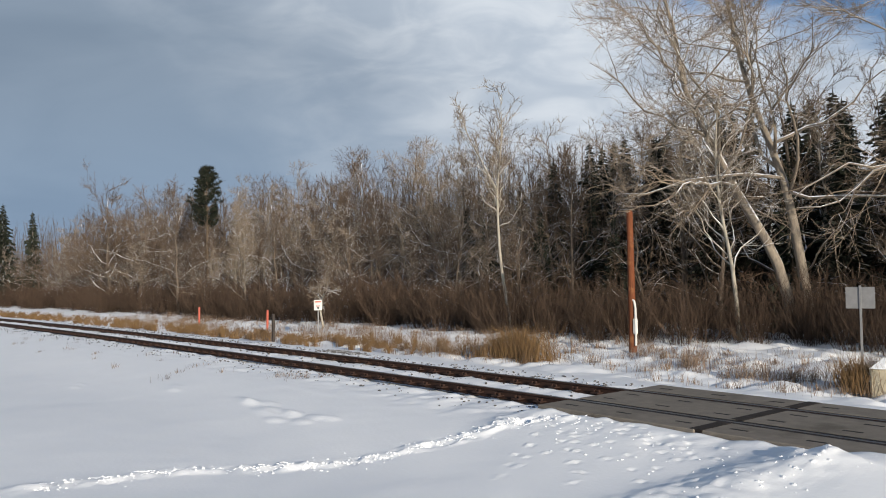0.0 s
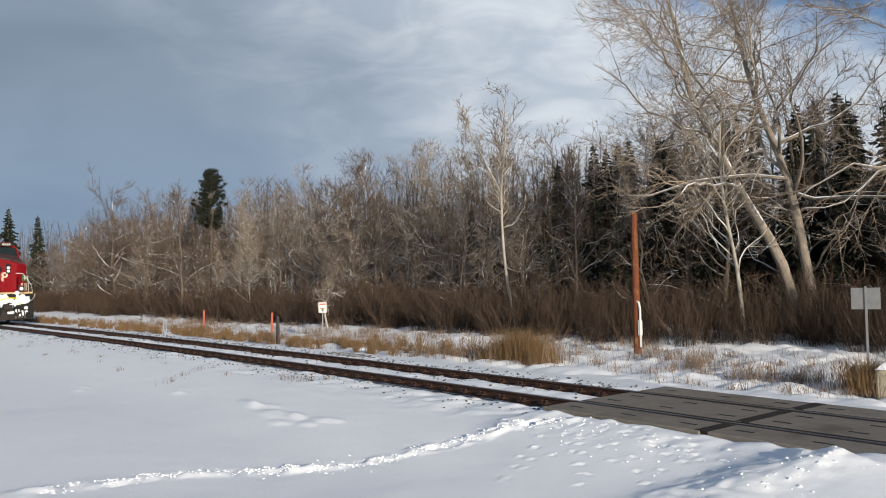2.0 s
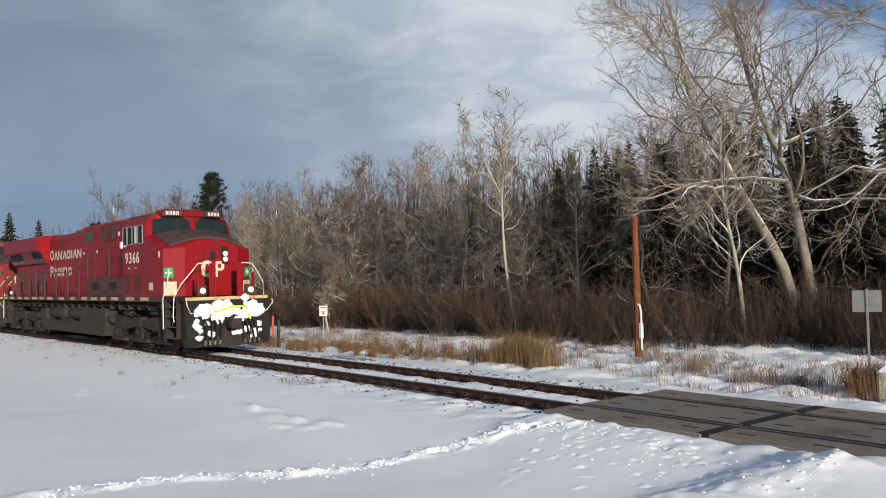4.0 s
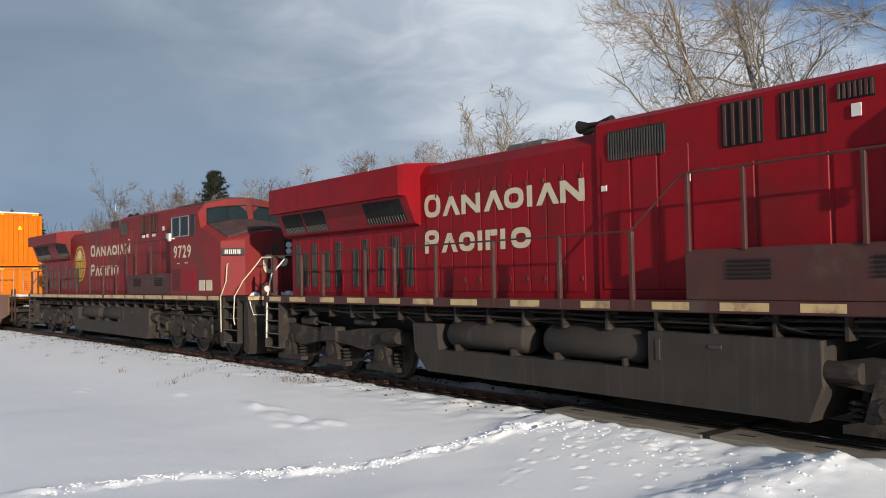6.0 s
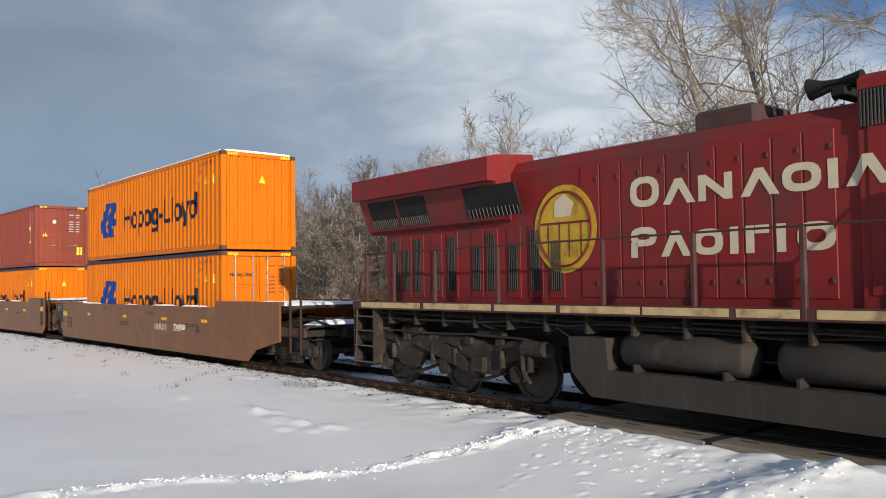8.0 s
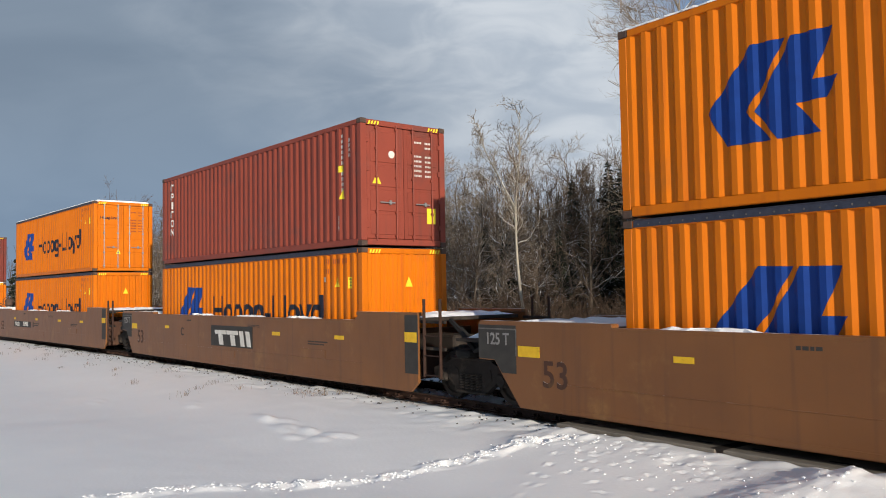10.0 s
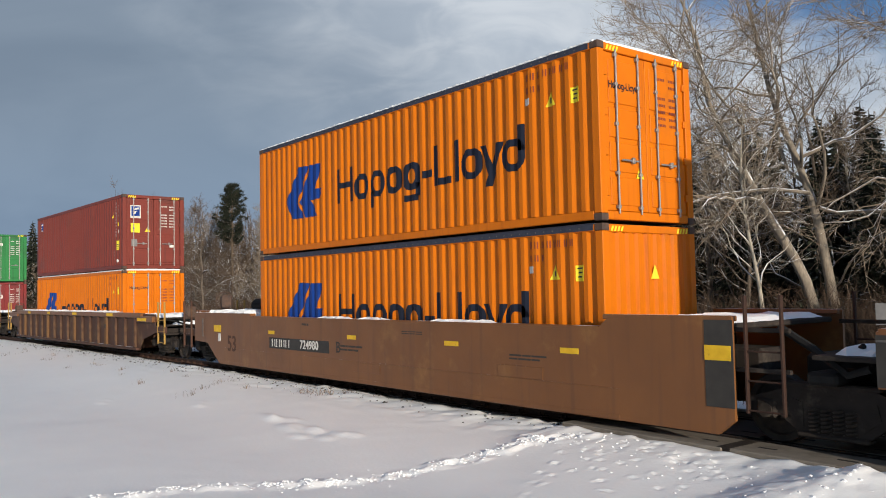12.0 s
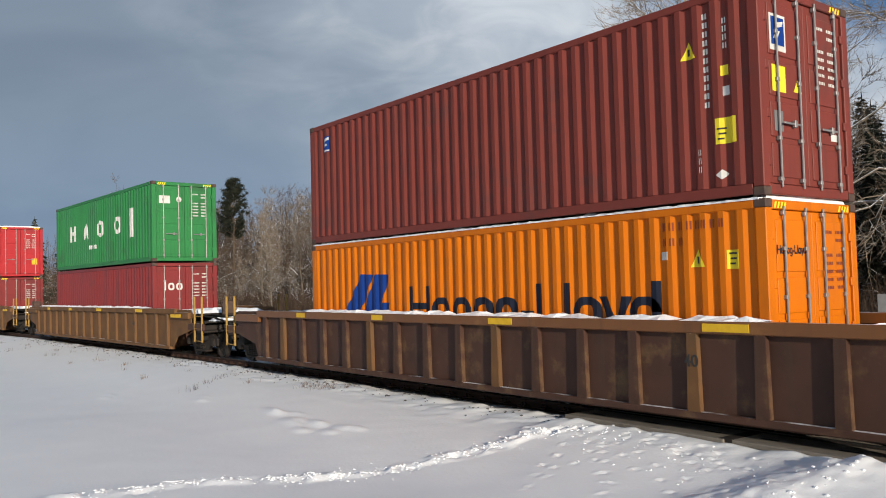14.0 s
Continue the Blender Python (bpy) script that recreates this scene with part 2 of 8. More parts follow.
_lit = M["lamp"].copy()
_lit.name = "lamp_lit"
_lit.node_tree.nodes["Principled BSDF"].inputs["Emission Color"].default_value = (1.0, 0.9, 0.7, 1)
_lit.node_tree.nodes["Principled BSDF"].inputs["Emission Strength"].default_value = 1.6
M["lamp_lit"] = _lit
M["grey_sign"] = mat("sign_back_zinc", (0.24, 0.235, 0.235), (0.18, 0.178, 0.18), rough=0.5, metal=0.3, scale=7)
M["post_wood"] = mat("stained_post", (0.19, 0.06, 0.024), (0.11, 0.036, 0.016), rough=0.8, scale=7, stretch=(6, 6, 0.5), bump=0.3, dirt=(0.38, 0.19, 0.08), dirt_scale=1.5)
M["marker"] = mat("orange_marker", (0.52, 0.13, 0.085), (0.42, 0.1, 0.07), rough=0.5)
M["bark"] = mat("grey_brown_bark", (0.33, 0.275, 0.215), (0.18, 0.148, 0.115), rough=0.95, scale=9, stretch=(3, 3, 0.6), bump=0.5, bump_scale=16, snow=0.95, snow_lo=0.32, spread=0.15)
M["bark_wood"] = mat("wood_edge_bark", (0.19, 0.15, 0.115), (0.095, 0.075, 0.06), rough=0.95, scale=9, stretch=(3, 3, 0.6), bump=0.5, bump_scale=16, snow=0.9, snow_lo=0.36, spread=0.2)
M["bark_aspen"] = mat("wood_aspen_bark", (0.31, 0.27, 0.215), (0.18, 0.155, 0.125), rough=0.9, scale=7, bump=0.3, dirt=(0.10, 0.085, 0.07), dirt_scale=3, dirt_lo=0.6, dirt_hi=0.72, snow=0.9, snow_lo=0.36, spread=0.2)
M["bark_pale"] = mat("pale_aspen_bark", (0.48, 0.43, 0.35), (0.30, 0.26, 0.21), rough=0.9, scale=7, stretch=(1, 1, 0.7), bump=0.3, dirt=(0.10, 0.085, 0.07), dirt_scale=3, dirt_lo=0.62,
                     dirt_hi=0.72, snow=0.95, snow_lo=0.32)
M["twig"] = mat("twig_brown", (0.155, 0.108, 0.074), (0.07, 0.050, 0.036), rough=0.95, scale=0.8, snow=0.4, snow_lo=0.6, spread=0.2)
M["twig_pale"] = mat("rimed_twig", (0.36, 0.30, 0.235), (0.21, 0.17, 0.13), rough=0.95, scale=0.8, snow=0.7, snow_lo=0.4)
M["twig_frost"] = mat("frosted_twig", (0.31, 0.245, 0.182), (0.175, 0.135, 0.10), rough=0.95, scale=0.8, snow=0.6, snow_lo=0.55, spread=0.15)
M["willow"] = mat("willow_stem", (0.105, 0.068, 0.046), (0.05, 0.035, 0.026), rough=0.95, scale=1.2, spread=0.25)
M["needle"] = mat("spruce_needle", (0.038, 0.042, 0.027), (0.018, 0.023, 0.017), rough=0.9, scale=3, snow=0.45, snow_lo=0.88, spread=0.25)
M["grass"] = mat("dry_grass", (0.27, 0.165, 0.075), (0.15, 0.09, 0.045), rough=0.95, scale=2, spread=0.2)
M["grass_pale"] = mat("pale_dead_weed", (0.23, 0.16, 0.11), (0.13, 0.095, 0.07), rough=0.95, scale=2, spread=0.2)
M["hand_rail"] = mat("worn_yellow", (0.42, 0.25, 0.06), (0.26, 0.15, 0.045), rough=0.6, scale=6, dirt=(0.13, 0.085, 0.04), dirt_scale=3)
M["far_wood"] = mat("far_wood", (0.17, 0.124, 0.086), (0.062, 0.046, 0.034), rough=1.0, scale=0.7, snow=0.4, snow_lo=0.65)


# ---- mesh building ----
class MB:
    """Collects vertices and faces of one mesh."""

    def __init__(self):
        self.v, self.f = [], []

    def add(self, vs, fs):
        n = len(self.v)
        self.v.extend(vs)
        self.f.extend(tuple(i + n for i in q) for q in fs)
        return self

    def box(self, x0, x1, y0, y1, z0, z1):
        return self.add([(x0, y0, z0), (x1, y0, z0), (x1, y1, z0), (x0, y1, z0), (x0, y0, z1), (x1, y0, z1), (x1, y1, z1), (x0, y1, z1)],
                        [(0, 3, 2, 1), (4, 5, 6, 7), (0, 1, 5, 4), (1, 2, 6, 5), (2, 3, 7, 6), (3, 0, 4, 7)])

    def cbox(self, x0, x1, y0, y1, z0, z1, c=0.02):
        """A box with chamfered edges."""
        c = min(c, (x1 - x0) * 0.45, (y1 - y0) * 0.45, (z1 - z0) * 0.45)
        vs, idx = [], {}
        for i, (x, sx) in enumerate(((x0, 1), (x1, -1))):
            for j, (y, sy) in enumerate(((y0, 1), (y1, -1))):
                for k, (z, sz) in enumerate(((z0, 1), (z1, -1))):
                    for a in range(3):
                        idx[i, j, k, a] = len(vs)
                        vs.append((x + (0 if a == 0 else sx * c), y + (0 if a == 1 else sy * c), z + (0 if a == 2 else sz * c)))
        fs = []
        for s in (0, 1):
            q = [(s, 0, 0, 0), (s, 1, 0, 0), (s, 1, 1, 0), (s, 0, 1, 0)]
            fs.append([idx[k] for k in (q if s else q[::-1])])
            q = [(0, s, 0, 1), (1, s, 0, 1), (1, s, 1, 1), (0, s, 1, 1)]
            fs.append([idx[k] for k in (q[::-1] if s else q)])
            q = [(0, 0, s, 2), (1, 0, s, 2), (1, 1, s, 2), (0, 1, s, 2)]
            fs.append([idx[k] for k in (q if s else q[::-1])])
        for p in (0, 1):
            for r in (0, 1):
                fs.append([idx[p, r, 0, 0], idx[p, r, 1, 0], idx[p, r, 1, 1], idx[p, r, 0, 1]])
                fs.append([idx[p, 0, r, 0], idx[p, 1, r, 0], idx[p, 1, r, 2], idx[p, 0, r, 2]])
                fs.append([idx[0, p, r, 1], idx[1, p, r, 1], idx[1, p, r, 2], idx[0, p, r, 2]])
                for k in (0, 1):
                    fs.append([idx[p, r, k, a] for a in range(3)])
        return self.add(vs, fs)

    def prism(self, poly, axis, a, b):
        """A polygon pushed along an axis: (x, z) along y, (y, z) along x, (x, y) along z."""
        put = {"y": lambda p, t: (p[0], t, p[1]), "x": lambda p, t: (t, p[0], p[1]), "z": lambda p, t: (p[0], p[1], t)}[axis]
        n = len(poly)
        return self.add([put(p, a) for p in poly] + [put(p, b) for p in poly],
                        [tuple(range(n)), tuple(range(2 * n - 1, n - 1, -1))] + [(i, n + i, n + (i + 1) % n, (i + 1) % n) for i in range(n)])

    def loft(self, rings, caps=True):
        n = len(rings[0])
        fs = [(k * n + i, k * n + (i + 1) % n, (k + 1) * n + (i + 1) % n, (k + 1) * n + i) for k in range(len(rings) - 1) for i in range(n)]
        if caps:
            fs += [tuple(range(n))[::-1], tuple(range((len(rings) - 1) * n, len(rings) * n))]
        return self.add([p for r in rings for p in r], fs)

    def tube(self, pts, r, n=6, caps=True):
        pts = [Vector(p) for p in pts]
        rr = r if isinstance(r, (list, tuple)) else [r] * len(pts)
        rings = []
        for i, p in enumerate(pts):
            d = (pts[min(i + 1, len(pts) - 1)] - pts[max(i - 1, 0)]).normalized()
            s = d.cross(Vector((0, 0, 1)) if abs(d.z) < 0.9 else Vector((1, 0, 0))).normalized()
            u = s.cross(d)
            rings.append([tuple(p + rr[i] * (math.cos(2 * math.pi * k / n) * s + math.sin(2 * math.pi * k / n) * u)) for k in range(n)])
        return self.loft(rings, caps)

    def cyl(self, p0, p1, r, n=16):
        return self.tube([p0, p1], r, n)

    def lathe(self, prof, centre, n=20):
        """Profile of (y, r) turned about an axis along y through centre."""
        cx, cy, cz = centre
        return self.loft([[(cx + r * math.cos(2 * math.pi * k / n), cy + y, cz + r * math.sin(2 * math.pi * k / n)) for k in range(n)] for y, r in prof])

    def mesh(self, name, smooth=False):
        me = bpy.data.meshes.new(name)
        me.from_pydata(self.v, [], self.f)
        if smooth:
            me.polygons.foreach_set("use_smooth", [True] * len(me.polygons))
        me.validate()
        bm = bmesh.new()
        bm.from_mesh(me)
        bmesh.ops.recalc_face_normals(bm, faces=bm.faces)
        bm.to_mesh(me)
        bm.free()
        return me


def part(name, mb, material, parent, label="", smooth=False):
    """Links a mesh as one object under a thing or a part."""
    me = mb if isinstance(mb, bpy.types.Mesh) else mb.mesh(name, smooth)
    if not me.materials:
        me.materials.append(M[material])
    ob = new(name, me)
    ob.parent = parent
    return tagged(ob, label=label)


def thing(name, label, category, group="", kind="", m=None):
    ob = new(name)
    ob.empty_display_size = 0.2
    if m is not None:
        ob.matrix_basis = m
    return tagged(ob, label=label, category=category, group=group, kind=kind)


def solo(name, mb, material, label, category="", kind="", group="", smooth=False):
    me = mb if isinstance(mb, bpy.types.Mesh) else mb.mesh(name, smooth)
    me.materials.append(M[material])
    return tagged(new(name, me), label=label, category=category, kind=kind, group=group)


def text_mesh(body, height, depth=0.006, space=1.0):
    """Letters in the built-in font, standing in the xz plane and facing -y, centred, capital height given."""
    cu = bpy.data.curves.new("lettering", "FONT")
    cu.body, cu.size, cu.align_x, cu.align_y, cu.extrude = body, height / 0.69, "CENTER", "CENTER", depth / 2
    cu.offset = height * 0.022
    cu.resolution_u, cu.space_character = 3, space
    ob = bpy.data.objects.new("lettering", cu)
    scene.collection.objects.link(ob)
    me = bpy.data.meshes.new_from_object(ob.evaluated_get(bpy.context.evaluated_depsgraph_get()))
    bpy.data.objects.remove(ob)
    bpy.data.curves.remove(cu)
    me.transform(Matrix.Rotation(radians(90), 4, "X"))
    return me


# ---- the line ----
D0, CURVE, X_STRAIGHT = 10.987, -0.000775, -62.0


def line_y(x):
    """The track's centre line: a wide curve, straight far up the line."""
    if x >= X_STRAIGHT:
        return D0 + CURVE * x * x
    return D0 + CURVE * X_STRAIGHT ** 2 + 2 * CURVE * X_STRAIGHT * (x - X_STRAIGHT)


def line_slope(x):
    return 2 * CURVE * max(x, X_STRAIGHT)


# ---- ground, one sheet to the horizon ----
TRAIL = [(-12.2, -1.0), (-11.2, 2.35), (-10.85, 3.9), (-9.75, 5.45), (-9.35, 6.67), (-9.1, 8.2), (-8.5, 8.9), (-8.2, 9.3)]
BANK = [(-6.7, 1.5), (-5.85, 4.6), (-5.42, 6.6), (-5.05, 8.0), (-4.5, 9.2)]


def sstep(a, b, x):
    t = np.clip((x - a) / (b - a), 0, 1)
    return t * t * (3 - 2 * t)


def lattice(x, y, s, seed):
    """Smooth value noise on a lattice of cell s, from -1 to 1."""
    x, y = x / s, y / s
    ix, iy = np.floor(x).astype(np.int64), np.floor(y).astype(np.int64)
    fx, fy = x - ix, y - iy
    fx, fy = fx * fx * (3 - 2 * fx), fy * fy * (3 - 2 * fy)

    def h(a, b):
        n = (a * 374761393 + b * 668265263 + seed * 974711) & 0x7FFFFFFF
        n = ((n ^ (n >> 13)) * 1274126177) & 0x7FFFFFFF
        return ((n ^ (n >> 16)) & 0xFFFF) / 32767.5 - 1
    return (h(ix, iy) * (1 - fx) + h(ix + 1, iy) * fx) * (1 - fy) + (h(ix, iy + 1) * (1 - fx) + h(ix + 1, iy + 1) * fx) * fy


def to_line(x, y, pts):
    """Distance to a polyline and the share of its length, for arrays."""
    best, side_, al = np.full(x.shape, 1e9), np.zeros(x.shape), np.zeros(x.shape)
    for i, ((ax, ay), (bx, by)) in enumerate(zip(pts, pts[1:])):
        dx, dy = bx - ax, by - ay
        t = np.clip(((x - ax) * dx + (y - ay) * dy) / (dx * dx + dy * dy), 0, 1)
        d = np.hypot(x - ax - t * dx, y - ay - t * dy)
        s = np.sign((x - ax) * dy - (y - ay) * dx)
        m = d < best
        best, side_, al = np.where(m, d, best), np.where(m, s, side_), np.where(m, (i + t) / (len(pts) - 1), al)
    return best, side_, al


def ground_z(x, y):
    x, y = np.asarray(x, float), np.asarray(y, float)
    ly = np.where(x >= X_STRAIGHT, D0 + CURVE * x * x, D0 + CURVE * X_STRAIGHT ** 2 + 2 * CURVE * X_STRAIGHT * (x - X_STRAIGHT))
    d = y - ly
    z = -0.125 - 0.29 * sstep(-1.5, -5.8, d) - 0.035 * sstep(1.25, 1.0, np.abs(d))                               # the field on this side
    z = np.where(d > 0, -0.115 - 0.36 * sstep(1.6, 5.0, d) + 0.10 * sstep(5.5, 11, d) + 0.5 * sstep(20, 60, d), z)
    z += lattice(x, y, 5.0, 3) * 0.05 * sstep(2.0, 5, np.abs(d)) + lattice(x + 0.3 * y, y, 0.9, 5) * 0.006 + lattice(x, y + 0.4 * x, 1.9, 6) * 0.012
    z += lattice(x, y, 0.35, 8) * 0.004
    rough = sstep(3.6, 5.2, d) * (1 - sstep(30, 40, d))                        # tussocks under the snow past the line
    z += rough * (lattice(x, y, 0.8, 11) * 0.07 + lattice(x, y, 0.35, 12) * 0.08)
    shoulder = sstep(3.2, 1.3, np.abs(d))
    z += shoulder * (lattice(x, y, 0.22, 14) * 0.026 + lattice(x, y, 0.5, 15) * 0.022)
    # the road that crosses the line
    z = z - 0.05 * sstep(0.40, 0.16, np.abs(np.abs(d) - 0.753))
    road = sstep(-4.8, -4.2, x + 0.28 * (9.2 - y)) * sstep(4.5, 3.5, x) * sstep(-6, 0, y)
    zr = -0.03 - 0.36 * sstep(1.8, 5.5, np.abs(d)) + 0.58 * sstep(-7, -11, d) + lattice(x, y, 0.16, 21) * 0.006 + lattice(x, y * 0.3, 0.5, 22) * 0.018
    z = z * (1 - road) + zr * road
    cross = sstep(-9.75, -9.3, x) * sstep(4.5, 4.0, x)
    z = np.where(np.abs(d) < 1.62, z * (1 - cross) - 0.13 * cross, z)
    z = np.where((np.abs(d) >= 1.62) & (np.abs(d) < 3.4), z + cross * 0.09 * sstep(3.4, 1.7, np.abs(d)), z)
    # ploughed bank
    bd, bs, al = to_line(x, y, BANK)
    prof = np.exp(-(bd / np.where(bs > 0, 0.50, 0.40)) ** 2)
    h = 0.06 + 0.085 * al ** 2 + 0.02 * lattice(x, y, 0.7, 31) + 0.024 * lattice(x, y, 0.25, 32) + 0.022 * lattice(x, y, 0.11, 33)
    z = z + prof * h * sstep(1.0, 0.96, al) * (0.3 + 0.7 * sstep(0, 0.25, al))
    # trodden trail: rough clods along a groove
    td, ts, ta = to_line(x + 0.12 * lattice(x, y, 0.6, 44), y + 0.12 * lattice(x, y, 0.6, 45), TRAIL)
    w = sstep(0.27, 0.05, td) * sstep(1.0, 0.8, ta)
    z += w * (0.016 + 0.018 * lattice(x, y, 0.3, 41) + 0.045 * lattice(x, y, 0.13, 42))
    return z


def grid_lines(spans):
    out = [spans[0][0]]
    for a, b, s in spans:
        n = max(1, round((b - a) / s))
        out += [a + (b - a) * (i + 1) / n for i in range(n)]
    return np.array(out)


def make_ground():
    xs = grid_lines([(-1600, -400, 150), (-400, -120, 28), (-120, -60, 3), (-60, -26, 0.5), (-26, -13, 0.16), (-13, -9.5, 0.06), (-9.5, -4.0, 0.038), (-4.0, 3, 0.25), (3, 30, 3), (30, 200, 25), (200, 1500, 160)])
    ys = grid_lines([(-1500, -200, 130), (-200, -20, 12), (-20, 0, 1.2), (0, 4, 0.1), (4, 7.2, 0.06), (7.2, 9.5, 0.036), (9.5, 10.4, 0.07), (10.4, 13.5, 0.2), (13.5, 32, 0.22), (32, 60, 2), (60, 200, 14), (200, 1600, 140)])
    X, Y = np.meshgrid(xs, ys)
    Z = ground_z(X, Y)
    # prints in the snow: (x, y, turn, size)
    rnd = random.Random(4)
    prints = []
    for i in range(11):
        t = i / 10
        prints.append((-8.2 + 2.3 * t + rnd.uniform(-.12, .12), 8.75 - 1.1 * t + (0.16 if i % 2 else -0.16) + rnd.uniform(-.06, .06)))
        prints.append((-7.6 + 2.0 * t + rnd.uniform(-.12, .12), 8.95 - 0.3 * t + (0.14 if i % 2 else -0.14) + rnd.uniform(-.06, .06)))
    prints += [(-8.7 + rnd.uniform(-.8, 1.6), 8.4 + rnd.uniform(-.8, .7)) for _ in range(4)]
    for ax, ay, bx, by, n in ((-8.0, 8.5, -6.3, 7.0, 11), (-7.7, 9.0, -5.6, 8.3, 12), (-8.3, 8.3, -7.2, 6.6, 9)):      # small animal tracks
        prints += [(ax + (bx - ax) * i / n + rnd.uniform(-.07, .07), ay + (by - ay) * i / n + (0.09 if i % 2 else -0.09) + rnd.uniform(-.05, .05)) for i in range(n)]
    prints += [(-15.3 + 0.28 * i + rnd.uniform(-.2, .2), 7.0 - 0.03 * i + rnd.uniform(-.25, .25)) for i in range(11)]
    prints += [(-17.9, 6.6), (-20.9, 5.3), (-21.3, 5.5), (-18.3, 6.75), (-12.4, 7.0), (-12.1, 7.1), (-13.0, 6.9)]
    for px_, py_ in prints:
        far = px_ < -11
        m = (np.abs(X - px_) < 1.2) & (np.abs(Y - py_) < 1.2)
        dx, dy = (X[m] - px_) / (0.26 if far else 0.055), (Y[m] - py_) / (0.12 if far else 0.034)
        r = np.sqrt(dx * dx + dy * dy)
        Z[m] += (0.03 if far else -0.016) * np.exp(-r ** 4) + (0.0 if far else 0.016 * (dx < 0)) * np.exp(-((r - 1.35) / 0.35) ** 2)
    ny, nx = X.shape
    me = bpy.data.meshes.new("ground")
    vs = np.stack([X, Y, Z], -1).reshape(-1, 3)
    idx = np.arange(nx * ny).reshape(ny, nx)
    fs = np.stack([idx[:-1, :-1], idx[:-1, 1:], idx[1:, 1:], idx[1:, :-1]], -1).reshape(-1, 4)
    me.from_pydata(vs.tolist(), [], fs.tolist())
    me.polygons.foreach_set("use_smooth", [True] * len(me.polygons))
    me.materials.append(M["snow"])
    tagged(new("ground", me), label="snow covered field with a trodden trail and prints", category="ground", kind="structure")


make_ground()

# clods of snow on the ploughed bank and the trail
def make_clods():
    rnd = random.Random(9)
    mb = MB()

    def clod(x, y, s):
        z = float(ground_z(x, y)) + s * 0.1
        ring = []
        for k, (zz, rr) in enumerate(((-0.7, 0.5), (-0.1, 1.0), (0.55, 0.75), (0.9, 0.25))):
            ring.append([(x + s * rr * rnd.uniform(.7, 1.25) * math.cos(a * 1.0472), y + s * rr * rnd.uniform(.7, 1.25) * math.sin(a * 1.0472), z + s * 0.6 * zz * rnd.uniform(.7, 1.1))
                         for a in range(6)])
        mb.loft(ring)
    for i in range(150):
        t = rnd.random() ** 0.8
        k = min(int(t * 4), 3)
        (ax, ay), (bx, by) = BANK[k], BANK[k + 1]
        u = t * 4 - k
        s = rnd.choice((0.006, 0.008, 0.010, 0.012, 0.015, 0.02, 0.028))
        clod(ax + (bx - ax) * u + rnd.gauss(0.30, 0.28), ay + (by - ay) * u + rnd.uniform(-.3, .3), s)
    for i in range(700):
        k = rnd.randrange(1, 6)
        (ax, ay), (bx, by) = TRAIL[k], TRAIL[k + 1]
        u = rnd.random()
        w = 0.10 if i < 620 else 0.26
        clod(ax + (bx - ax) * u + rnd.gauss(0, w), ay + (by - ay) * u + rnd.gauss(0, w * .7), rnd.choice((0.009, 0.012, 0.016, 0.02, 0.024)) * (1.0 if i < 620 else 0.6))
    for i in range(90):
        t = rnd.random()
        clod(-8.6 + 2.9 * t + rnd.gauss(0, .25), 8.85 - 1.2 * t * rnd.random() + rnd.gauss(0, .22), rnd.choice((0.010, 0.013, 0.016, 0.02)))
    tagged(solo("snow_clods", mb, "snow_clean", "loose white clods of snow along bank and trail", "snow", kind="stuff"))


make_clods()


# ---- railway track ----
def sweep(section, x0, x1, step, off, z=0.0):
    """A section of (across, up) swept along the line."""
    n = max(2, round((x1 - x0) / step))
    rings = []
    for i in range(n + 1):
        x = x0 + (x1 - x0) * i / n
        s = line_slope(x)
        q = math.hypot(1, s)
        rings.append([(x - (off + a) * s / q, line_y(x) + (off + a) / q, z + b) for a, b in section])
    return MB().loft(rings)


track = thing("railway_track", "rusty steel rails on snow covered wooden ties", "railway track", kind="structure")
RAIL = [(-0.07, -0.172), (0.07, -0.172), (0.07, -0.16), (0.012, -0.14), (0.010, -0.045), (0.036, -0.035), (0.036, -0.006), (-0.036, -0.006), (-0.036, -0.035), (-0.010, -0.045),
        (-0.012, -0.14), (-0.07, -0.16)]
for off in (-0.753, 0.753):
    rail = part("rail", sweep(RAIL, -330, 120, 3.0, off), "rail", track, "rust brown steel rail")
    part("running_surface", sweep([(-0.030, -0.007), (0.030, -0.007), (0.024, 0.0), (-0.024, 0.0)], -330, 120, 3.0, off), "rail_top", rail, "polished running top")


def make_ties():
    rnd = random.Random(2)
    tie = MB().cbox(-0.115, 0.115, -1.3, 1.3, -0.3, -0.108, 0.02).mesh("tie")
    tie.materials.append(M["tie"])
    plate = MB().cbox(-0.09, 0.09, -0.17, 0.17, -0.125, -0.098, 0.006)
    for sx in (-0.05, 0.05):
        for sy in (-0.09, 0.09):
            plate.cbox(sx - 0.02, sx + 0.02, sy - 0.022, sy + 0.022, -0.12, -0.055, 0.006)
    plate = plate.mesh("rail_fastening")
    plate.materials.append(M["rail"])
    x = -44.0
    while x < -9.6:
        s = line_slope(x)
        ob = new("tie", tie)
        ob.parent, ob.matrix_basis = track, pose(x, line_y(x), rnd.uniform(-.13, -.09), 0, 0, math.degrees(math.atan(s)) + rnd.uniform(-1, 1))
        for off in (-0.753, 0.753):
            k = new("rail_fastening", plate)
            k.parent, k.matrix_basis = track, pose(x - off * s, line_y(x) + off, rnd.uniform(-.01, .012), 0, 0, math.degrees(math.atan(s)))
        x += 0.53


make_ties()

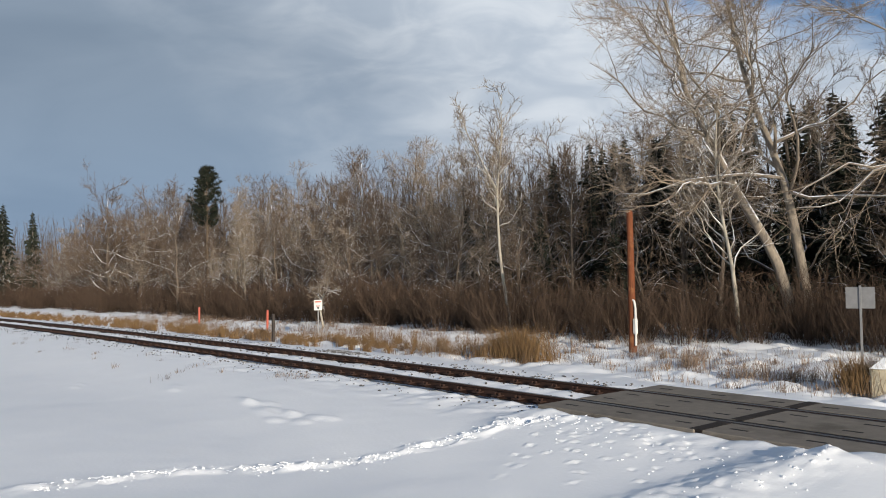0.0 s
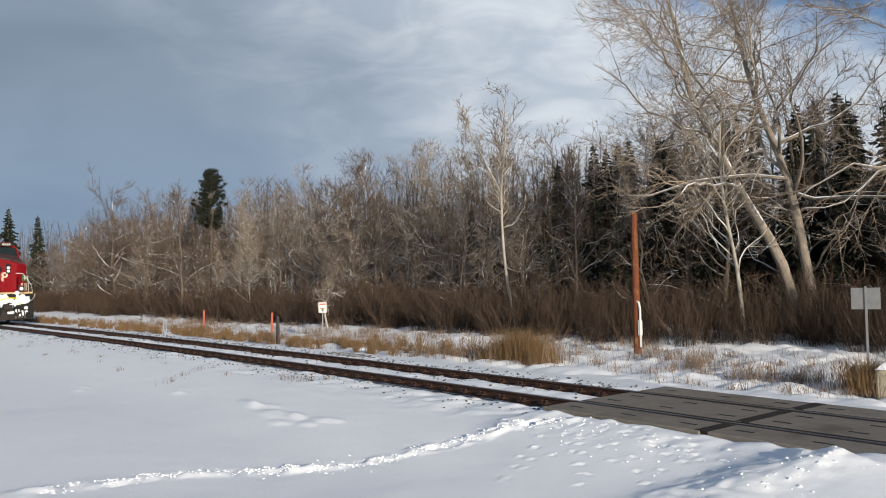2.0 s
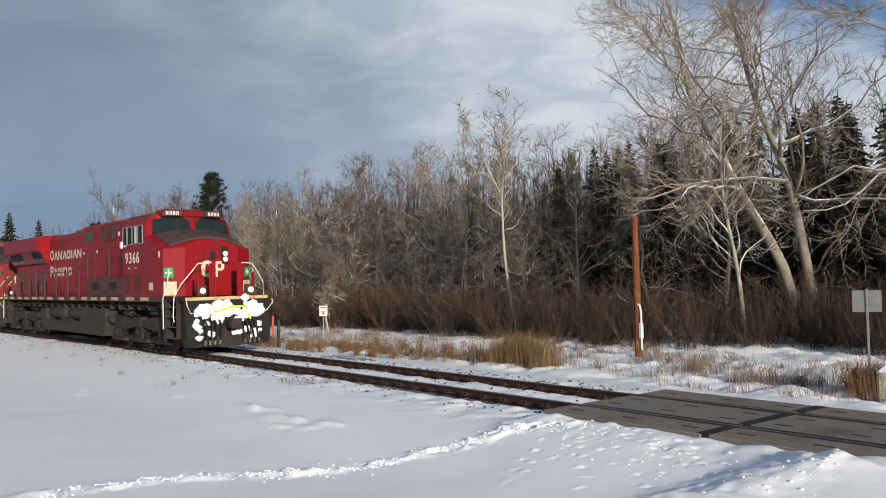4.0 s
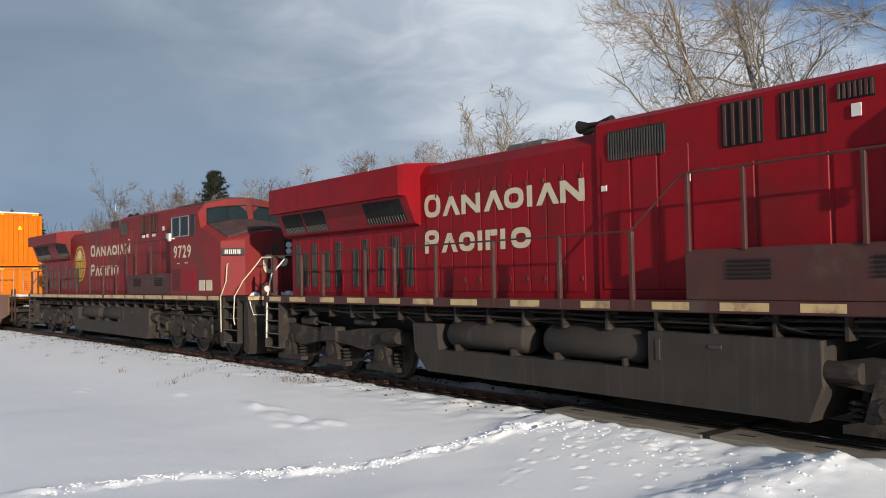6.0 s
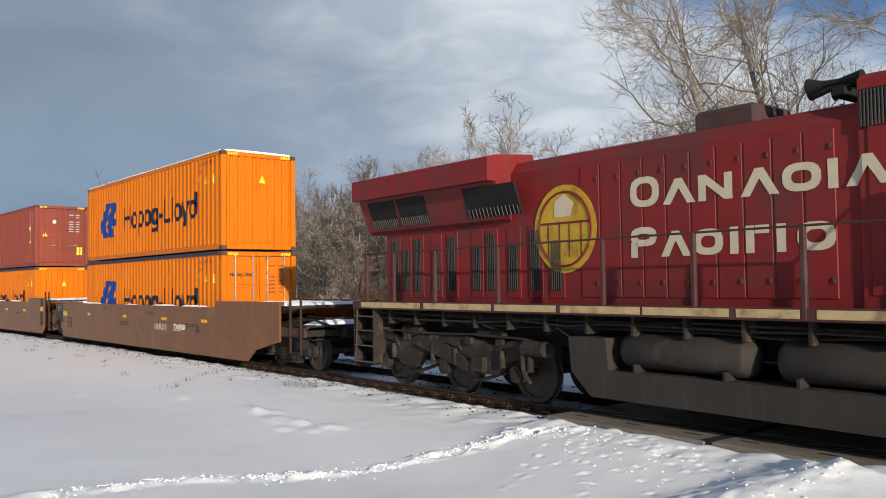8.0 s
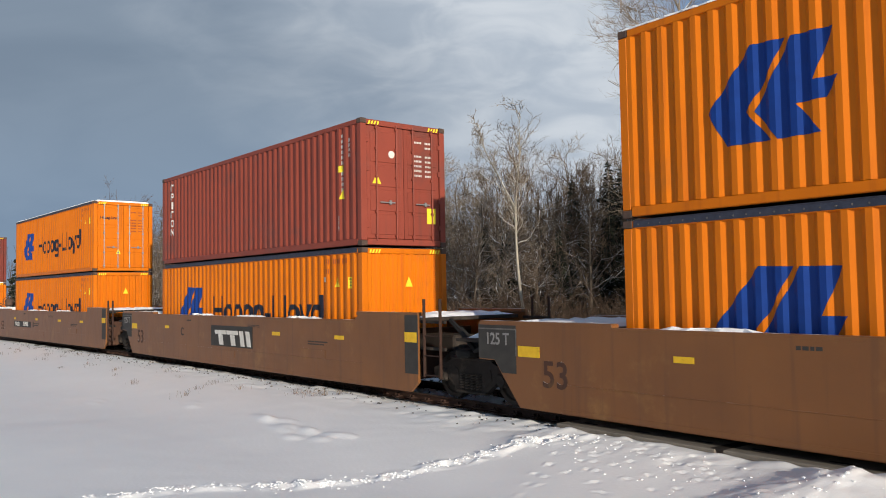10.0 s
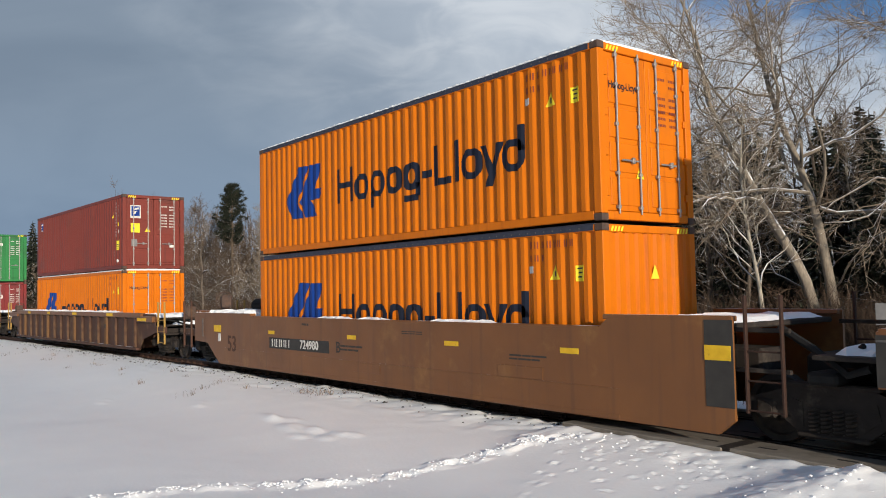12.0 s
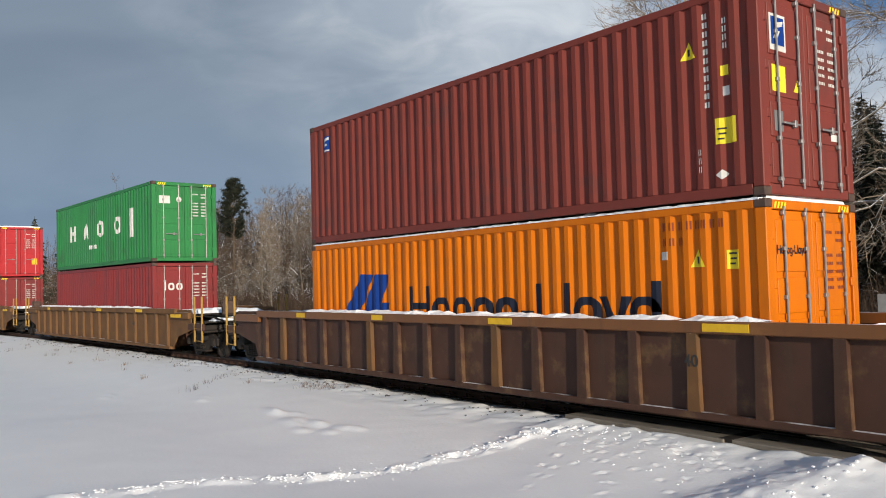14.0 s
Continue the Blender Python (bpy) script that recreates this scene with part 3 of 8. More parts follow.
# level crossing: concrete panels between and beside the rails
crossing = thing("level_crossing", "worn grey brown concrete crossing panels, swept clear of snow", "crossing", kind="structure")
part("bed", MB().cbox(-9.40, 2.28, D0 - 1.62, D0 + 1.58, -0.2, -0.07, 0.01), "rubber", crossing)
for k in range(4):
    xa, xb = -9.42 + 2.93 * k + 0.012, -9.42 + 2.93 * (k + 1) - 0.012
    for a, b in ((-1.58, -0.87), (-0.60, 0.60), (0.87, 1.60)):
        yy = line_y((xa + xb) / 2)
        mb = MB().cbox(xa, xb, yy + a, yy + b, -0.16, -0.004, 0.012)
        pn = part("panel", mb, "panel", crossing)
        for u in (0.14, 0.5, 0.86):
            for w in (0.25, 0.75) if b - a > 1 else (0.5,):
                part("lifting_slot", MB().cbox(xa + (xb - xa) * u - 0.13, xa + (xb - xa) * u + 0.13, yy + a + (b - a) * w - 0.03, yy + a + (b - a) * w + 0.03, -0.05, -0.001, 0.004), "rubber", pn)
for k in (1, 2, 3):                                # dirt trodden into the joints
    x = -9.42 + 2.93 * k
    for a, b in ((-1.57, -0.88), (-0.59, 0.59), (0.88, 1.59)):
        part("joint_dirt", MB().cbox(x - 0.10, x + 0.10, line_y(x) + a, line_y(x) + b, -0.06, 0.001, 0.003), "under", crossing)
for a, b in ((-0.675, -0.605), (0.605, 0.675), (-0.865, -0.80), (0.80, 0.865)):
    part("rubber_seal", sweep([(0, -0.16), (b - a, -0.16), (b - a, -0.008), (0, -0.008)], -9.4, 2.2, 1.2, a), "rubber", crossing)

# dark ballast stones that show through the snow
def make_ballast():
    rnd = random.Random(12)
    mb = MB()
    for i in range(2200):
        x = rnd.uniform(-46, -9.6)
        side = rnd.choice((-1, 1, 1))
        d = side * abs(rnd.gauss(1.55, 0.28)) if rnd.random() < 0.75 else rnd.uniform(-0.65, 0.65)
        if rnd.random() < 0.25:
            x, d = rnd.gauss(-20.5, 0.5), rnd.gauss(1.9, 0.18)
        y = line_y(x) + d
        z, s = float(ground_z(x, y)), rnd.uniform(0.012, 0.035)
        mb.loft([[(x + s * r * rnd.uniform(.7, 1.2) * math.cos(a * 1.2566), y + s * r * rnd.uniform(.7, 1.2) * math.sin(a * 1.2566), z + s * q) for a in range(5)]
                 for q, r in ((-0.6, 0.7), (0.2, 1.0), (0.8, 0.5))])
    solo("ballast_stones", mb, "gravel", "dark ballast stones showing through the snow", "gravel", kind="stuff")


make_ballast()


# ---- the train ----
SPEED = 13.22
MOVERS = []        # (thing, place along the train)
WHEELS = []        # (wheelset, x, z, radius)


def bar(x0, x1, z0, z1):
    return [[(x0, z0), (x1, z0), (x1, z1), (x0, z1)]]


def hoop(x0, x1, z0, z1, s):
    """A rounded ring of stroke s: an outer and an inner loop."""
    def loop(a, b, c, d, n=16):
        pts = []
        for k in range(n):
            t = 2 * math.pi * (k + 0.5) / n
            co, si = math.cos(t), math.sin(t)
            pts.append(((a + b) / 2 + (b - a) / 2 * math.copysign(abs(co) ** 0.75, co), (c + d) / 2 + (d - c) / 2 * math.copysign(abs(si) ** 0.75, si)))
        return pts
    return [loop(x0, x1, z0, z1), loop(x0 + s, x1 - s, z0 + s * .8, z1 - s * .8)]


def marks(kind, x, w, z, h, s):
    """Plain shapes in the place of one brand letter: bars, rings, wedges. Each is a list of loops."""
    xh = h * 0.72
    if kind == "H":
        return [bar(x, x + s, z, z + h), bar(x + w - s, x + w, z, z + h), bar(x + s, x + w - s, z + h * .42, z + h * .42 + s * .8)]
    if kind == "N":
        return [bar(x, x + s, z, z + h), bar(x + w - s, x + w, z, z + h), [[(x + s, z + h), (x + s, z + h * .62), (x + w - s, z), (x + w - s, z + h * .38)]]]
    if kind == "A":
        return [[[(x, z), (x + w / 2 - s * .5, z + h), (x + w / 2 + s * .5, z + h), (x + w, z), (x + w - s * 1.1, z), (x + w / 2, z + h * .62), (x + s * 1.1, z)]]]
    if kind == "I":
        return [bar(x, x + w, z, z + h)]
    if kind == "L":
        return [bar(x, x + s, z, z + h), bar(x + s, x + w, z, z + s * .85)]
    if kind == "O":
        return [hoop(x, x + w, z, z + h, s)]
    if kind == "P":
        return [hoop(x, x + w, z + h * .36, z + h, s), bar(x, x + s, z, z + h * .5)]
    if kind == "F":
        return [bar(x, x + s, z, z + h), bar(x + s + .01, x + w, z + h - s * .9, z + h)]
    if kind == "o":
        return [hoop(x, x + w, z, z + xh, s)]
    if kind == "p":
        return [hoop(x, x + w, z, z + xh, s), bar(x, x + s, z - h * .28, z + xh * .25)]
    if kind == "g":
        return [hoop(x, x + w, z, z + xh, s), bar(x + w - s, x + w, z - h * .16, z + xh * .25), bar(x + s * .3, x + w - s * .6, z - h * .28, z - h * .28 + s * .8)]
    if kind == "d":
        return [hoop(x, x + w, z, z + xh, s), bar(x + w - s, x + w, z + xh * .6, z + h)]
    if kind == "v":
        return [[[(x, z + xh), (x + s * 1.1, z + xh), (x + w / 2, z + h * .26), (x + w - s * 1.1, z + xh), (x + w, z + xh), (x + w * .5, z - h * .24), (x + w * .5 - s * 1.2, z - h * .24), (x + w / 2 - s * .45, z + h * .02)]]]
    if kind == "-":
        return [bar(x, x + w, z + h * .24, z + h * .24 + s * .9)]
    return []


def fill(loops, breaks=()):
    """Upright slices of a flat shape: (xa, low, high, xb, low, high)."""
    vx = sorted({round(p[0], 4) for l in loops for p in l})
    xs = sorted(set(vx) | {b for b in breaks if vx[0] < b < vx[-1]})
    out = []
    for xa, xb in zip(xs, xs[1:]):
        if xb - xa < 1e-4:
            continue
        m, cut = (xa + xb) / 2, []
        for l in loops:
            for p, q in zip(l, l[1:] + l[:1]):
                if min(p[0], q[0]) < m < max(p[0], q[0]):
                    g = (q[1] - p[1]) / (q[0] - p[0])
                    cut.append((p[1] + g * (m - p[0]), p[1] + g * (xa - p[0]), p[1] + g * (xb - p[0])))
        cut.sort()
        for a, b in zip(cut[::2], cut[1::2]):
            out.append((xa, a[1], b[1], xb, a[2], b[2]))
    return out


def flat_paint(mb, shapes, place):
    """Thin paint of flat shapes; place(x, z) gives the point in space."""
    for loops in shapes:
        for xa, la, ha, xb, lb, hb in fill(loops):
            mb.add([place(xa, la), place(xb, lb), place(xb, hb), place(xa, ha)], [(0, 1, 2, 3)])
    return mb


# ---- containers ----
CL, CW, CH = 12.192, 2.438, 2.896
PX, PY = [], []
for _k in range(41):
    for _dx, _y in ((0.0, 0.0), (0.085, 0.0), (0.145, 0.036), (0.230, 0.036)):
        PX.append(-5.94 + 0.29 * _k + _dx)
        PY.append(_y)
PX.append(5.94)
PY.append(0.0)
PX, PY = np.array(PX), np.array(PY)


def corrugated(z0, z1):
    mb = MB()
    n = len(PX)
    vs = [(x, -1.212 + y, z0) for x, y in zip(PX, PY)] + [(x, -1.212 + y, z1) for x, y in zip(PX, PY)]
    mb.add(vs, [(i, i + 1, n + i + 1, n + i) for i in range(n - 1)])
    mb.add([(x, y + 0.004, z) for x, y, z in vs], [(n + i, n + i + 1, i + 1, i) for i in range(n - 1)])
    return mb


def decal(mb, x0, x1, lo, hi):
    """Paint that follows the corrugation between lo(x) and hi(x)."""
    xs = [x0] + [x for x in PX if x0 < x < x1] + [x1]
    ys = np.interp(xs, PX, PY) - 1.2165
    n = len(mb.v)
    for x, y in zip(xs, ys):
        mb.v += [(x, y, lo(x)), (x, y, hi(x))]
    mb.f += [(n + 2 * i, n + 2 * i + 2, n + 2 * i + 3, n + 2 * i + 1) for i in range(len(xs) - 1)]


def wave_paint(mb, shapes):
    """Flat shapes painted over the corrugation."""
    for loops in shapes:
        for xa, la, ha, xb, lb, hb in fill(loops, [float(x) for x in PX]):
            ya, yb = (float(np.interp(x, PX, PY)) - 1.2165 for x in (xa, xb))
            mb.add([(xa, ya, la), (xb, yb, lb), (xb, yb, hb), (xa, ya, ha)], [(0, 1, 2, 3)])
    return mb


def rect_decal(mb, r):
    decal(mb, r[0], r[1], lambda x: r[2], lambda x: r[3])


SIDE = corrugated(0.17, CH - 0.12)
_mesh_cache = {}


def shared(key, make, material):
    """One mesh for alike parts."""
    k = (key, material)
    if k not in _mesh_cache:
        me = make().mesh(key)
        me.materials.append(M[material])
        _mesh_cache[k] = me
    return _mesh_cache[k]


def mk_far_side():
    mb = MB()
    mb.v = [(x, -y, z) for x, y, z in SIDE.v]
    mb.f = [q[::-1] for q in SIDE.f]
    return mb


def mk_frame():
    mb = MB()
    for sx in (-1, 1):
        for sy in (-1, 1):
            a, b = sorted((sx * 6.09, sx * 5.93))
            c, d = sorted((sy * 1.217, sy * 1.06))
            mb.cbox(a, b, c, d, 0.12, CH - 0.12, 0.012)
    for sy in (-1, 1):
        c, d = sorted((sy * 1.217, sy * 1.13))
        mb.cbox(-5.92, 5.92, c, d, 0.02, 0.165, 0.012)
        mb.cbox(-5.92, 5.92, c, d, CH - 0.125, CH - 0.01, 0.012)
    for sx in (-1, 1):
        a, b = sorted((sx * 6.085, sx * 5.98))
        mb.cbox(a, b, -1.05, 1.05, 0.02, 0.16, 0.012)
        mb.cbox(a, b, -1.05, 1.05, CH - 0.14, CH - 0.012, 0.012)
    return mb


def mk_roof():
    mb = MB()
    rings = []
    for i in range(83):
        x = -5.95 + 11.9 * i / 82
        zz = CH - 0.035 + (0.014 if (i // 2) % 2 else 0.0)
        rings.append([(x, -1.14, zz), (x, 1.14, zz), (x, 1.14, zz - 0.02), (x, -1.14, zz - 0.02)])
    return mb.loft(rings)


def mk_door():
    """One leaf, hinged at its outer edge, spanning y from 0 to 1.04."""
    mb = MB().cbox(6.02, 6.055, 0.006, 1.045, 0.17, CH - 0.15, 0.008)
    for z0, z1 in ((0.26, 0.72), (0.80, 1.28), (1.36, 1.84), (1.92, 2.62)):
        mb.cbox(6.05, 6.072, 0.10, 0.95, z0, z1, 0.016)
    for z in (0.4, 1.05, 1.7, 2.35):
        mb.cbox(6.05, 6.092, 1.0, 1.075, z, z + 0.12, 0.008)
    return mb


def mk_bar():
    mb = MB().cyl((6.105, 0, 0.12), (6.105, 0, CH - 0.1), 0.017, 8)
    for z in (0.2, 0.75, 1.55, 2.2, 2.68):
        mb.cbox(6.06, 6.12, -0.035, 0.035, z, z + 0.06, 0.008)
    return mb


def mk_handle():
    return MB().cbox(6.115, 6.135, 0.0, 0.42, 0.98, 1.01, 0.006).cbox(6.09, 6.14, 0.26, 0.32, 0.95, 1.05, 0.008)


def mk_plain_end():
    mb = MB()
    ys, xs = [], []
    for k in range(9):
        for dy, dx in ((0, 0.0), (0.09, 0.0), (0.13, -0.045), (0.20, -0.045)):
            y = -1.05 + 0.242 * k + dy
            if y < 1.05:
                ys.append(y)
                xs.append(6.07 + dx)
    ys.append(1.05)
    xs.append(6.07)
    n = len(ys)
    mb.add([(x, y, 0.15) for x, y in zip(xs, ys)] + [(x, y, CH - 0.13) for x, y in zip(xs, ys)], [(i, i + 1, n + i + 1, n + i) for i in range(n - 1)])
    return mb


def mk_casting():
    return MB().cbox(-0.089, 0.089, -0.081, 0.081, 0, 0.118, 0.012)


def mk_snow_cover():
    rnd = random.Random(31)
    rings = []
    for i in range(90):
        x = -6.0 + 12.0 * i / 89
        e = 1.16 + rnd.uniform(-.06, .04)
        hgt = 0.035 + 0.03 * rnd.random() + (0.06 if i in (0, 1, 2, 3, 40, 41, 66) else 0)
        rings.append([(x, -e, CH - 0.02), (x, -e + 0.10, CH + hgt * 0.8), (x, 0, CH + hgt), (x, e - 0.1, CH + hgt * 0.8), (x, e, CH - 0.02)])
    return MB().loft(rings)


def mk_snow_lip():
    rnd = random.Random(37)
    rings = []
    for i in range(150):
        x, q, t = -6.0 + 12.0 * i / 149, rnd.uniform(-.012, .012), rnd.uniform(.008, .030)
        rings.append([(x, -1.225 + q, CH - 0.012), (x, -1.228 + q, CH + t * 0.6), (x, -1.20 + q, CH + t), (x, -1.12, CH + t), (x, -1.12, CH - 0.012)])
    return MB().loft(rings)


# kind, place and width of the shapes in the long dark row on the orange containers
ROW = [("H", -2.02, 0.74), ("o", -1.22, 0.58), ("p", -0.58, 0.57), ("o", 0.05, 0.58), ("g", 0.69, 0.60), ("-", 1.38, 0.32), ("L", 1.74, 0.56), ("I", 2.39, 0.17), ("o", 2.60, 0.62), ("v", 3.17, 0.64),
       ("d", 3.76, 0.60)]
SAIL_A = [(-3.86, 2.14), (-3.39, 2.12), (-3.73, 1.54), (-3.97, 1.26), (-3.61, 0.83), (-4.27, 0.84), (-4.54, 1.33)]
SAIL_B = [(-3.29, 2.12), (-2.75, 2.11), (-3.03, 1.5), (-2.71, 1.5), (-2.87, 1.25), (-3.26, 1.24), (-2.94, 0.83), (-3.52, 0.83), (-3.83, 1.24), (-3.65, 1.53)]


def container(u, z, colour, words, style, doors=True, tarp=False, snowy=False):
    ob = thing("shipping_container", words, "shipping container", group="containers on the train")
    far = mk_far_side
    part("side_panel", shared("side_panel", lambda: SIDE, colour), colour, ob)
    part("side_panel", shared("far_side_panel", far, colour), colour, ob)
    part("frame", shared("frame", mk_frame, colour), colour, ob)
    part("roof", shared("roof", mk_roof, colour), colour, ob)
    part("floor", shared("floor", lambda: MB().box(-5.97, 5.97, -1.12, 1.12, 0.03, 0.14), "casting"), "casting", ob)
    ends = (1, -1)
    for sx in ends:
        flip = pose(0, 0, 0, 0, 0, 180 if sx < 0 else 0)
        has = doors if sx > 0 else not doors
        if has:
            for sy in (-1, 1):
                d = part("door", shared("door_leaf" if sy > 0 else "door_leaf_mirror", mk_door if sy > 0 else mk_door_mirror, colour), colour, ob)
                d.matrix_basis = flip
                for off in (0.24, 0.80):
                    b = part("lock_bar", shared("lock_bar", mk_bar, "bar" if style != "triton" else colour), "bar", d, "upright lock bar")
                    b.location = (0, sy * off, 0)
                hnd = part("door_handle", shared("door_handle", mk_handle, "bar"), "bar", d)
                hnd.location = (0, 0.30 if sy > 0 else -0.72, 0)
        else:
            e = part("end_wall", shared("end_wall", mk_plain_end, colour), colour, ob)
            e.matrix_basis = flip
    for sx in (-1, 1):
        for sy in (-1, 1):
            for zz in (0.0, CH - 0.118):
                k = part("corner_casting", shared("corner_casting", mk_casting, "casting"), "casting", ob)
                k.location = (sx * 6.009, sy * 1.14, zz)
    if tarp:
        mb = MB()
        for sy in (-1, 1):
            a, b = sorted((sy * 1.221, sy * 1.19))
            mb.cbox(-5.9, 5.9, a, b, CH - 0.115, CH - 0.01, 0.01)
        mb.cbox(-5.9, 5.9, -1.19, 1.19, CH - 0.015, CH + 0.012, 0.01)
        tp = part("tarpaulin", mb, "tarp", ob, "blue grey tarpaulin cover")
        mb = MB()
        for i in range(58):
            mb.cbox(-5.8 + 0.2 * i - 0.011, -5.8 + 0.2 * i + 0.011, -1.225, -1.22, CH - 0.075, CH - 0.053, 0.003)
        part("eyelets", mb, "steel", tp)
    if snowy:
        part("snow_cover", shared("snow_cover", mk_snow_cover, "snow_clean"), "snow_clean", ob, "thin uneven snow on the roof")
        part("snow_lip", shared("snow_lip", mk_snow_lip, "snow_clean"), "snow_clean", ob, "thin line of snow along the top rail")
    # hazard stripes at the top corners
    for y0 in (-1.02, 0.70):
        mb = MB()
        for k in range(4):
            mb.add([(6.0905, y0 + 0.08 * k, CH - 0.125), (6.0905, y0 + 0.08 * k + 0.045, CH - 0.125), (6.0905, y0 + 0.08 * k + 0.08, CH - 0.04), (6.0905, y0 + 0.08 * k + 0.035, CH - 0.04)], [(0, 1, 2, 3)])
        if style != "tex":
            part("hazard_stripes", mb, "sticker", ob)
    if style == "hapag":
        for kd, x, w in ROW:
            part("letter_shape", shared("letter_shape_%s_%d" % (kd, round(x * 100)), lambda: wave_paint(MB(), marks(kd, x, w, 1.03, 0.81, 0.165)), "navy"), "navy", ob, "dark navy painted shape")
        for sail in (SAIL_A, SAIL_B):
            part("emblem", wave_paint(MB(), [[sail]]), "blue", ob, "blue slanted emblem shape")
        mb = MB()
        for k, x in enumerate((4.42, 4.56, 4.70, 4.86, 4.98, 5.10, 5.22, 5.38)):
            wave_paint(mb, [bar(x, x + 0.022, 2.56, 2.68), bar(x + 0.045, x + 0.067, 2.56, 2.68)])
            if k < 3:
                wave_paint(mb, [bar(x, x + 0.022, 2.34, 2.45), bar(x + 0.045, x + 0.067, 2.34, 2.45)])
        part("stencil", mb, "brown", ob, "faint brown printed bars")
        mb = wave_paint(MB(), [bar(4.39, 4.52, 2.14, 2.26)])
        part("white_label", mb, "white", ob)
    if style == "triton":
        mb = MB()
        for k, kd in enumerate("FPIFON"):
            w = 0.20 if kd != "I" else 0.07
            part("letter_shape", wave_paint(MB(), marks(kd, -5.34 + (0.20 - w) / 2, w, 2.40 - 0.295 * k, 0.23, 0.06)), "white", ob, "white painted shape")
    if style == "uasc":
        mb = MB()
        for x0, kd in ((-3.9, "H"), (-2.0, "A"), (-0.1, "O"), (2.0, "O"), (3.75, "I")):
            tall = kd == "I"
            part("letter_shape", wave_paint(MB(), marks(kd, x0, 0.42 if tall else 0.78, 1.0 if tall else 1.22, 1.1 if tall else 0.68, 0.2)), "white", ob, "large white painted shape")
        for k in range(5):
            wave_paint(mb, [bar(-1.2 + 0.2 * k, -1.08 + 0.2 * k, 0.78, 0.94)])
        part("small_marks", mb, "white", ob)
    if style in ("fesco",):
        mb = MB()
        rect_decal(mb, (-5.47, -5.18, 2.20, 2.58))
        st = part("sticker_panel", mb, "blue", ob, "small blue square with white waves")
        mb = wave_paint(MB(), [[[(-5.43, 2.42), (-5.22, 2.49), (-5.22, 2.55), (-5.43, 2.50)]], [[(-5.43, 2.32), (-5.24, 2.36), (-5.30, 2.40), (-5.43, 2.37)]], bar(-5.45, -5.2, 2.21, 2.25)])
        mb.v = [(x, y - 0.003, z) for x, y, z in mb.v]
        part("waves", mb, "white", st)
        mb = MB()
        mb.box(6.0725, 6.077, -0.92, -0.52, 1.98, 2.48)
        st = part("sticker_panel", mb, "white", ob, "white and blue square sticker")
        eb = part("emblem", MB().box(6.078, 6.081, -0.88, -0.56, 2.06, 2.44), "blue", st)
        mb = flat_paint(MB(), [[[(-0.84, 2.14), (-0.74, 2.14), (-0.66, 2.26), (-0.78, 2.24)]], [[(-0.80, 2.28), (-0.60, 2.33), (-0.58, 2.40), (-0.74, 2.37)]]], lambda y, z: (6.0835, y, z))
        part("waves", mb, "white", eb)
    # warning labels on the side
    if style in ("hapag", "fesco", "triton"):
        mb = MB()
        x0 = {"hapag": 4.90, "fesco": 4.87, "triton": 5.15}[style]
        z0 = {"hapag": 2.02, "fesco": 2.04, "triton": 1.12}[style]
        decal(mb, x0, x0 + 0.12, lambda x: z0, lambda x: z0 + 0.24 * (x - x0) / 0.12 + 0.01)
        decal(mb, x0 + 0.12, x0 + 0.24, lambda x: z0, lambda x: z0 + 0.25 - 0.24 * (x - x0 - 0.12) / 0.12)
        part("warning_triangle", mb, "sticker", ob, "yellow warning triangle")
        mb = MB()
        rect_decal(mb, {"hapag": (5.48, 5.67, 1.98, 2.24), "fesco": (5.39, 5.71, 0.76, 1.12), "triton": (5.12, 5.30, 1.75, 1.9)}[style])
        part("yellow_label", mb, "sticker", ob, "yellow label plate")
        if style in ("hapag", "fesco"):                     # dark print on the labels
            lx, lz = (5.48, 1.98) if style == "hapag" else (5.39, 0.76)
            mb = wave_paint(MB(), [bar(lx + 0.03, lx + 0.16, lz + 0.20, lz + 0.225), bar(lx + 0.05, lx + 0.15, lz + 0.13, lz + 0.155), bar(lx + 0.04, lx + 0.12, lz + 0.06, lz + 0.085),
                                   bar(x0 + 0.10, x0 + 0.135, z0 + 0.05, z0 + 0.15)])
            mb.v = [(x, y - 0.003, z) for x, y, z in mb.v]
            part("label_print", mb, "plate", ob)
    if style in ("fesco", "triton"):
        mb = MB()
        for k in range(11):
            wave_paint(mb, [bar(5.22, 5.25, 2.55 - 0.125 * k, 2.63 - 0.125 * k), bar(5.265, 5.295, 2.55 - 0.125 * k, 2.63 - 0.125 * k)])
        for k in range(4):
            wave_paint(mb, [bar(5.53, 5.55, 2.42 - 0.115 * k, 2.50 - 0.115 * k), bar(5.57, 5.59, 2.42 - 0.115 * k, 2.50 - 0.115 * k)])
        for k in range(3):
            wave_paint(mb, [bar(5.11, 5.12, 0.40 + 0.12 * k, 0.49 + 0.12 * k), bar(5.14, 5.15, 0.40 + 0.12 * k, 0.49 + 0.12 * k)])
        part("stencil", mb, "white", ob, "white marks set one above the other")
        if style == "fesco":
            part("white_label", wave_paint(MB(), [[[(5.37, 0.34), (5.46, 0.27), (5.56, 0.34), (5.47, 0.41)]]]), "white", ob, "white diamond label")
            part("small_label", wave_paint(MB(), [bar(5.49, 5.61, 1.70, 1.84)]), "sticker", ob)
            part("small_label", wave_paint(MB(), [bar(5.51, 5.62, 1.42, 1.55)]), "white", ob)
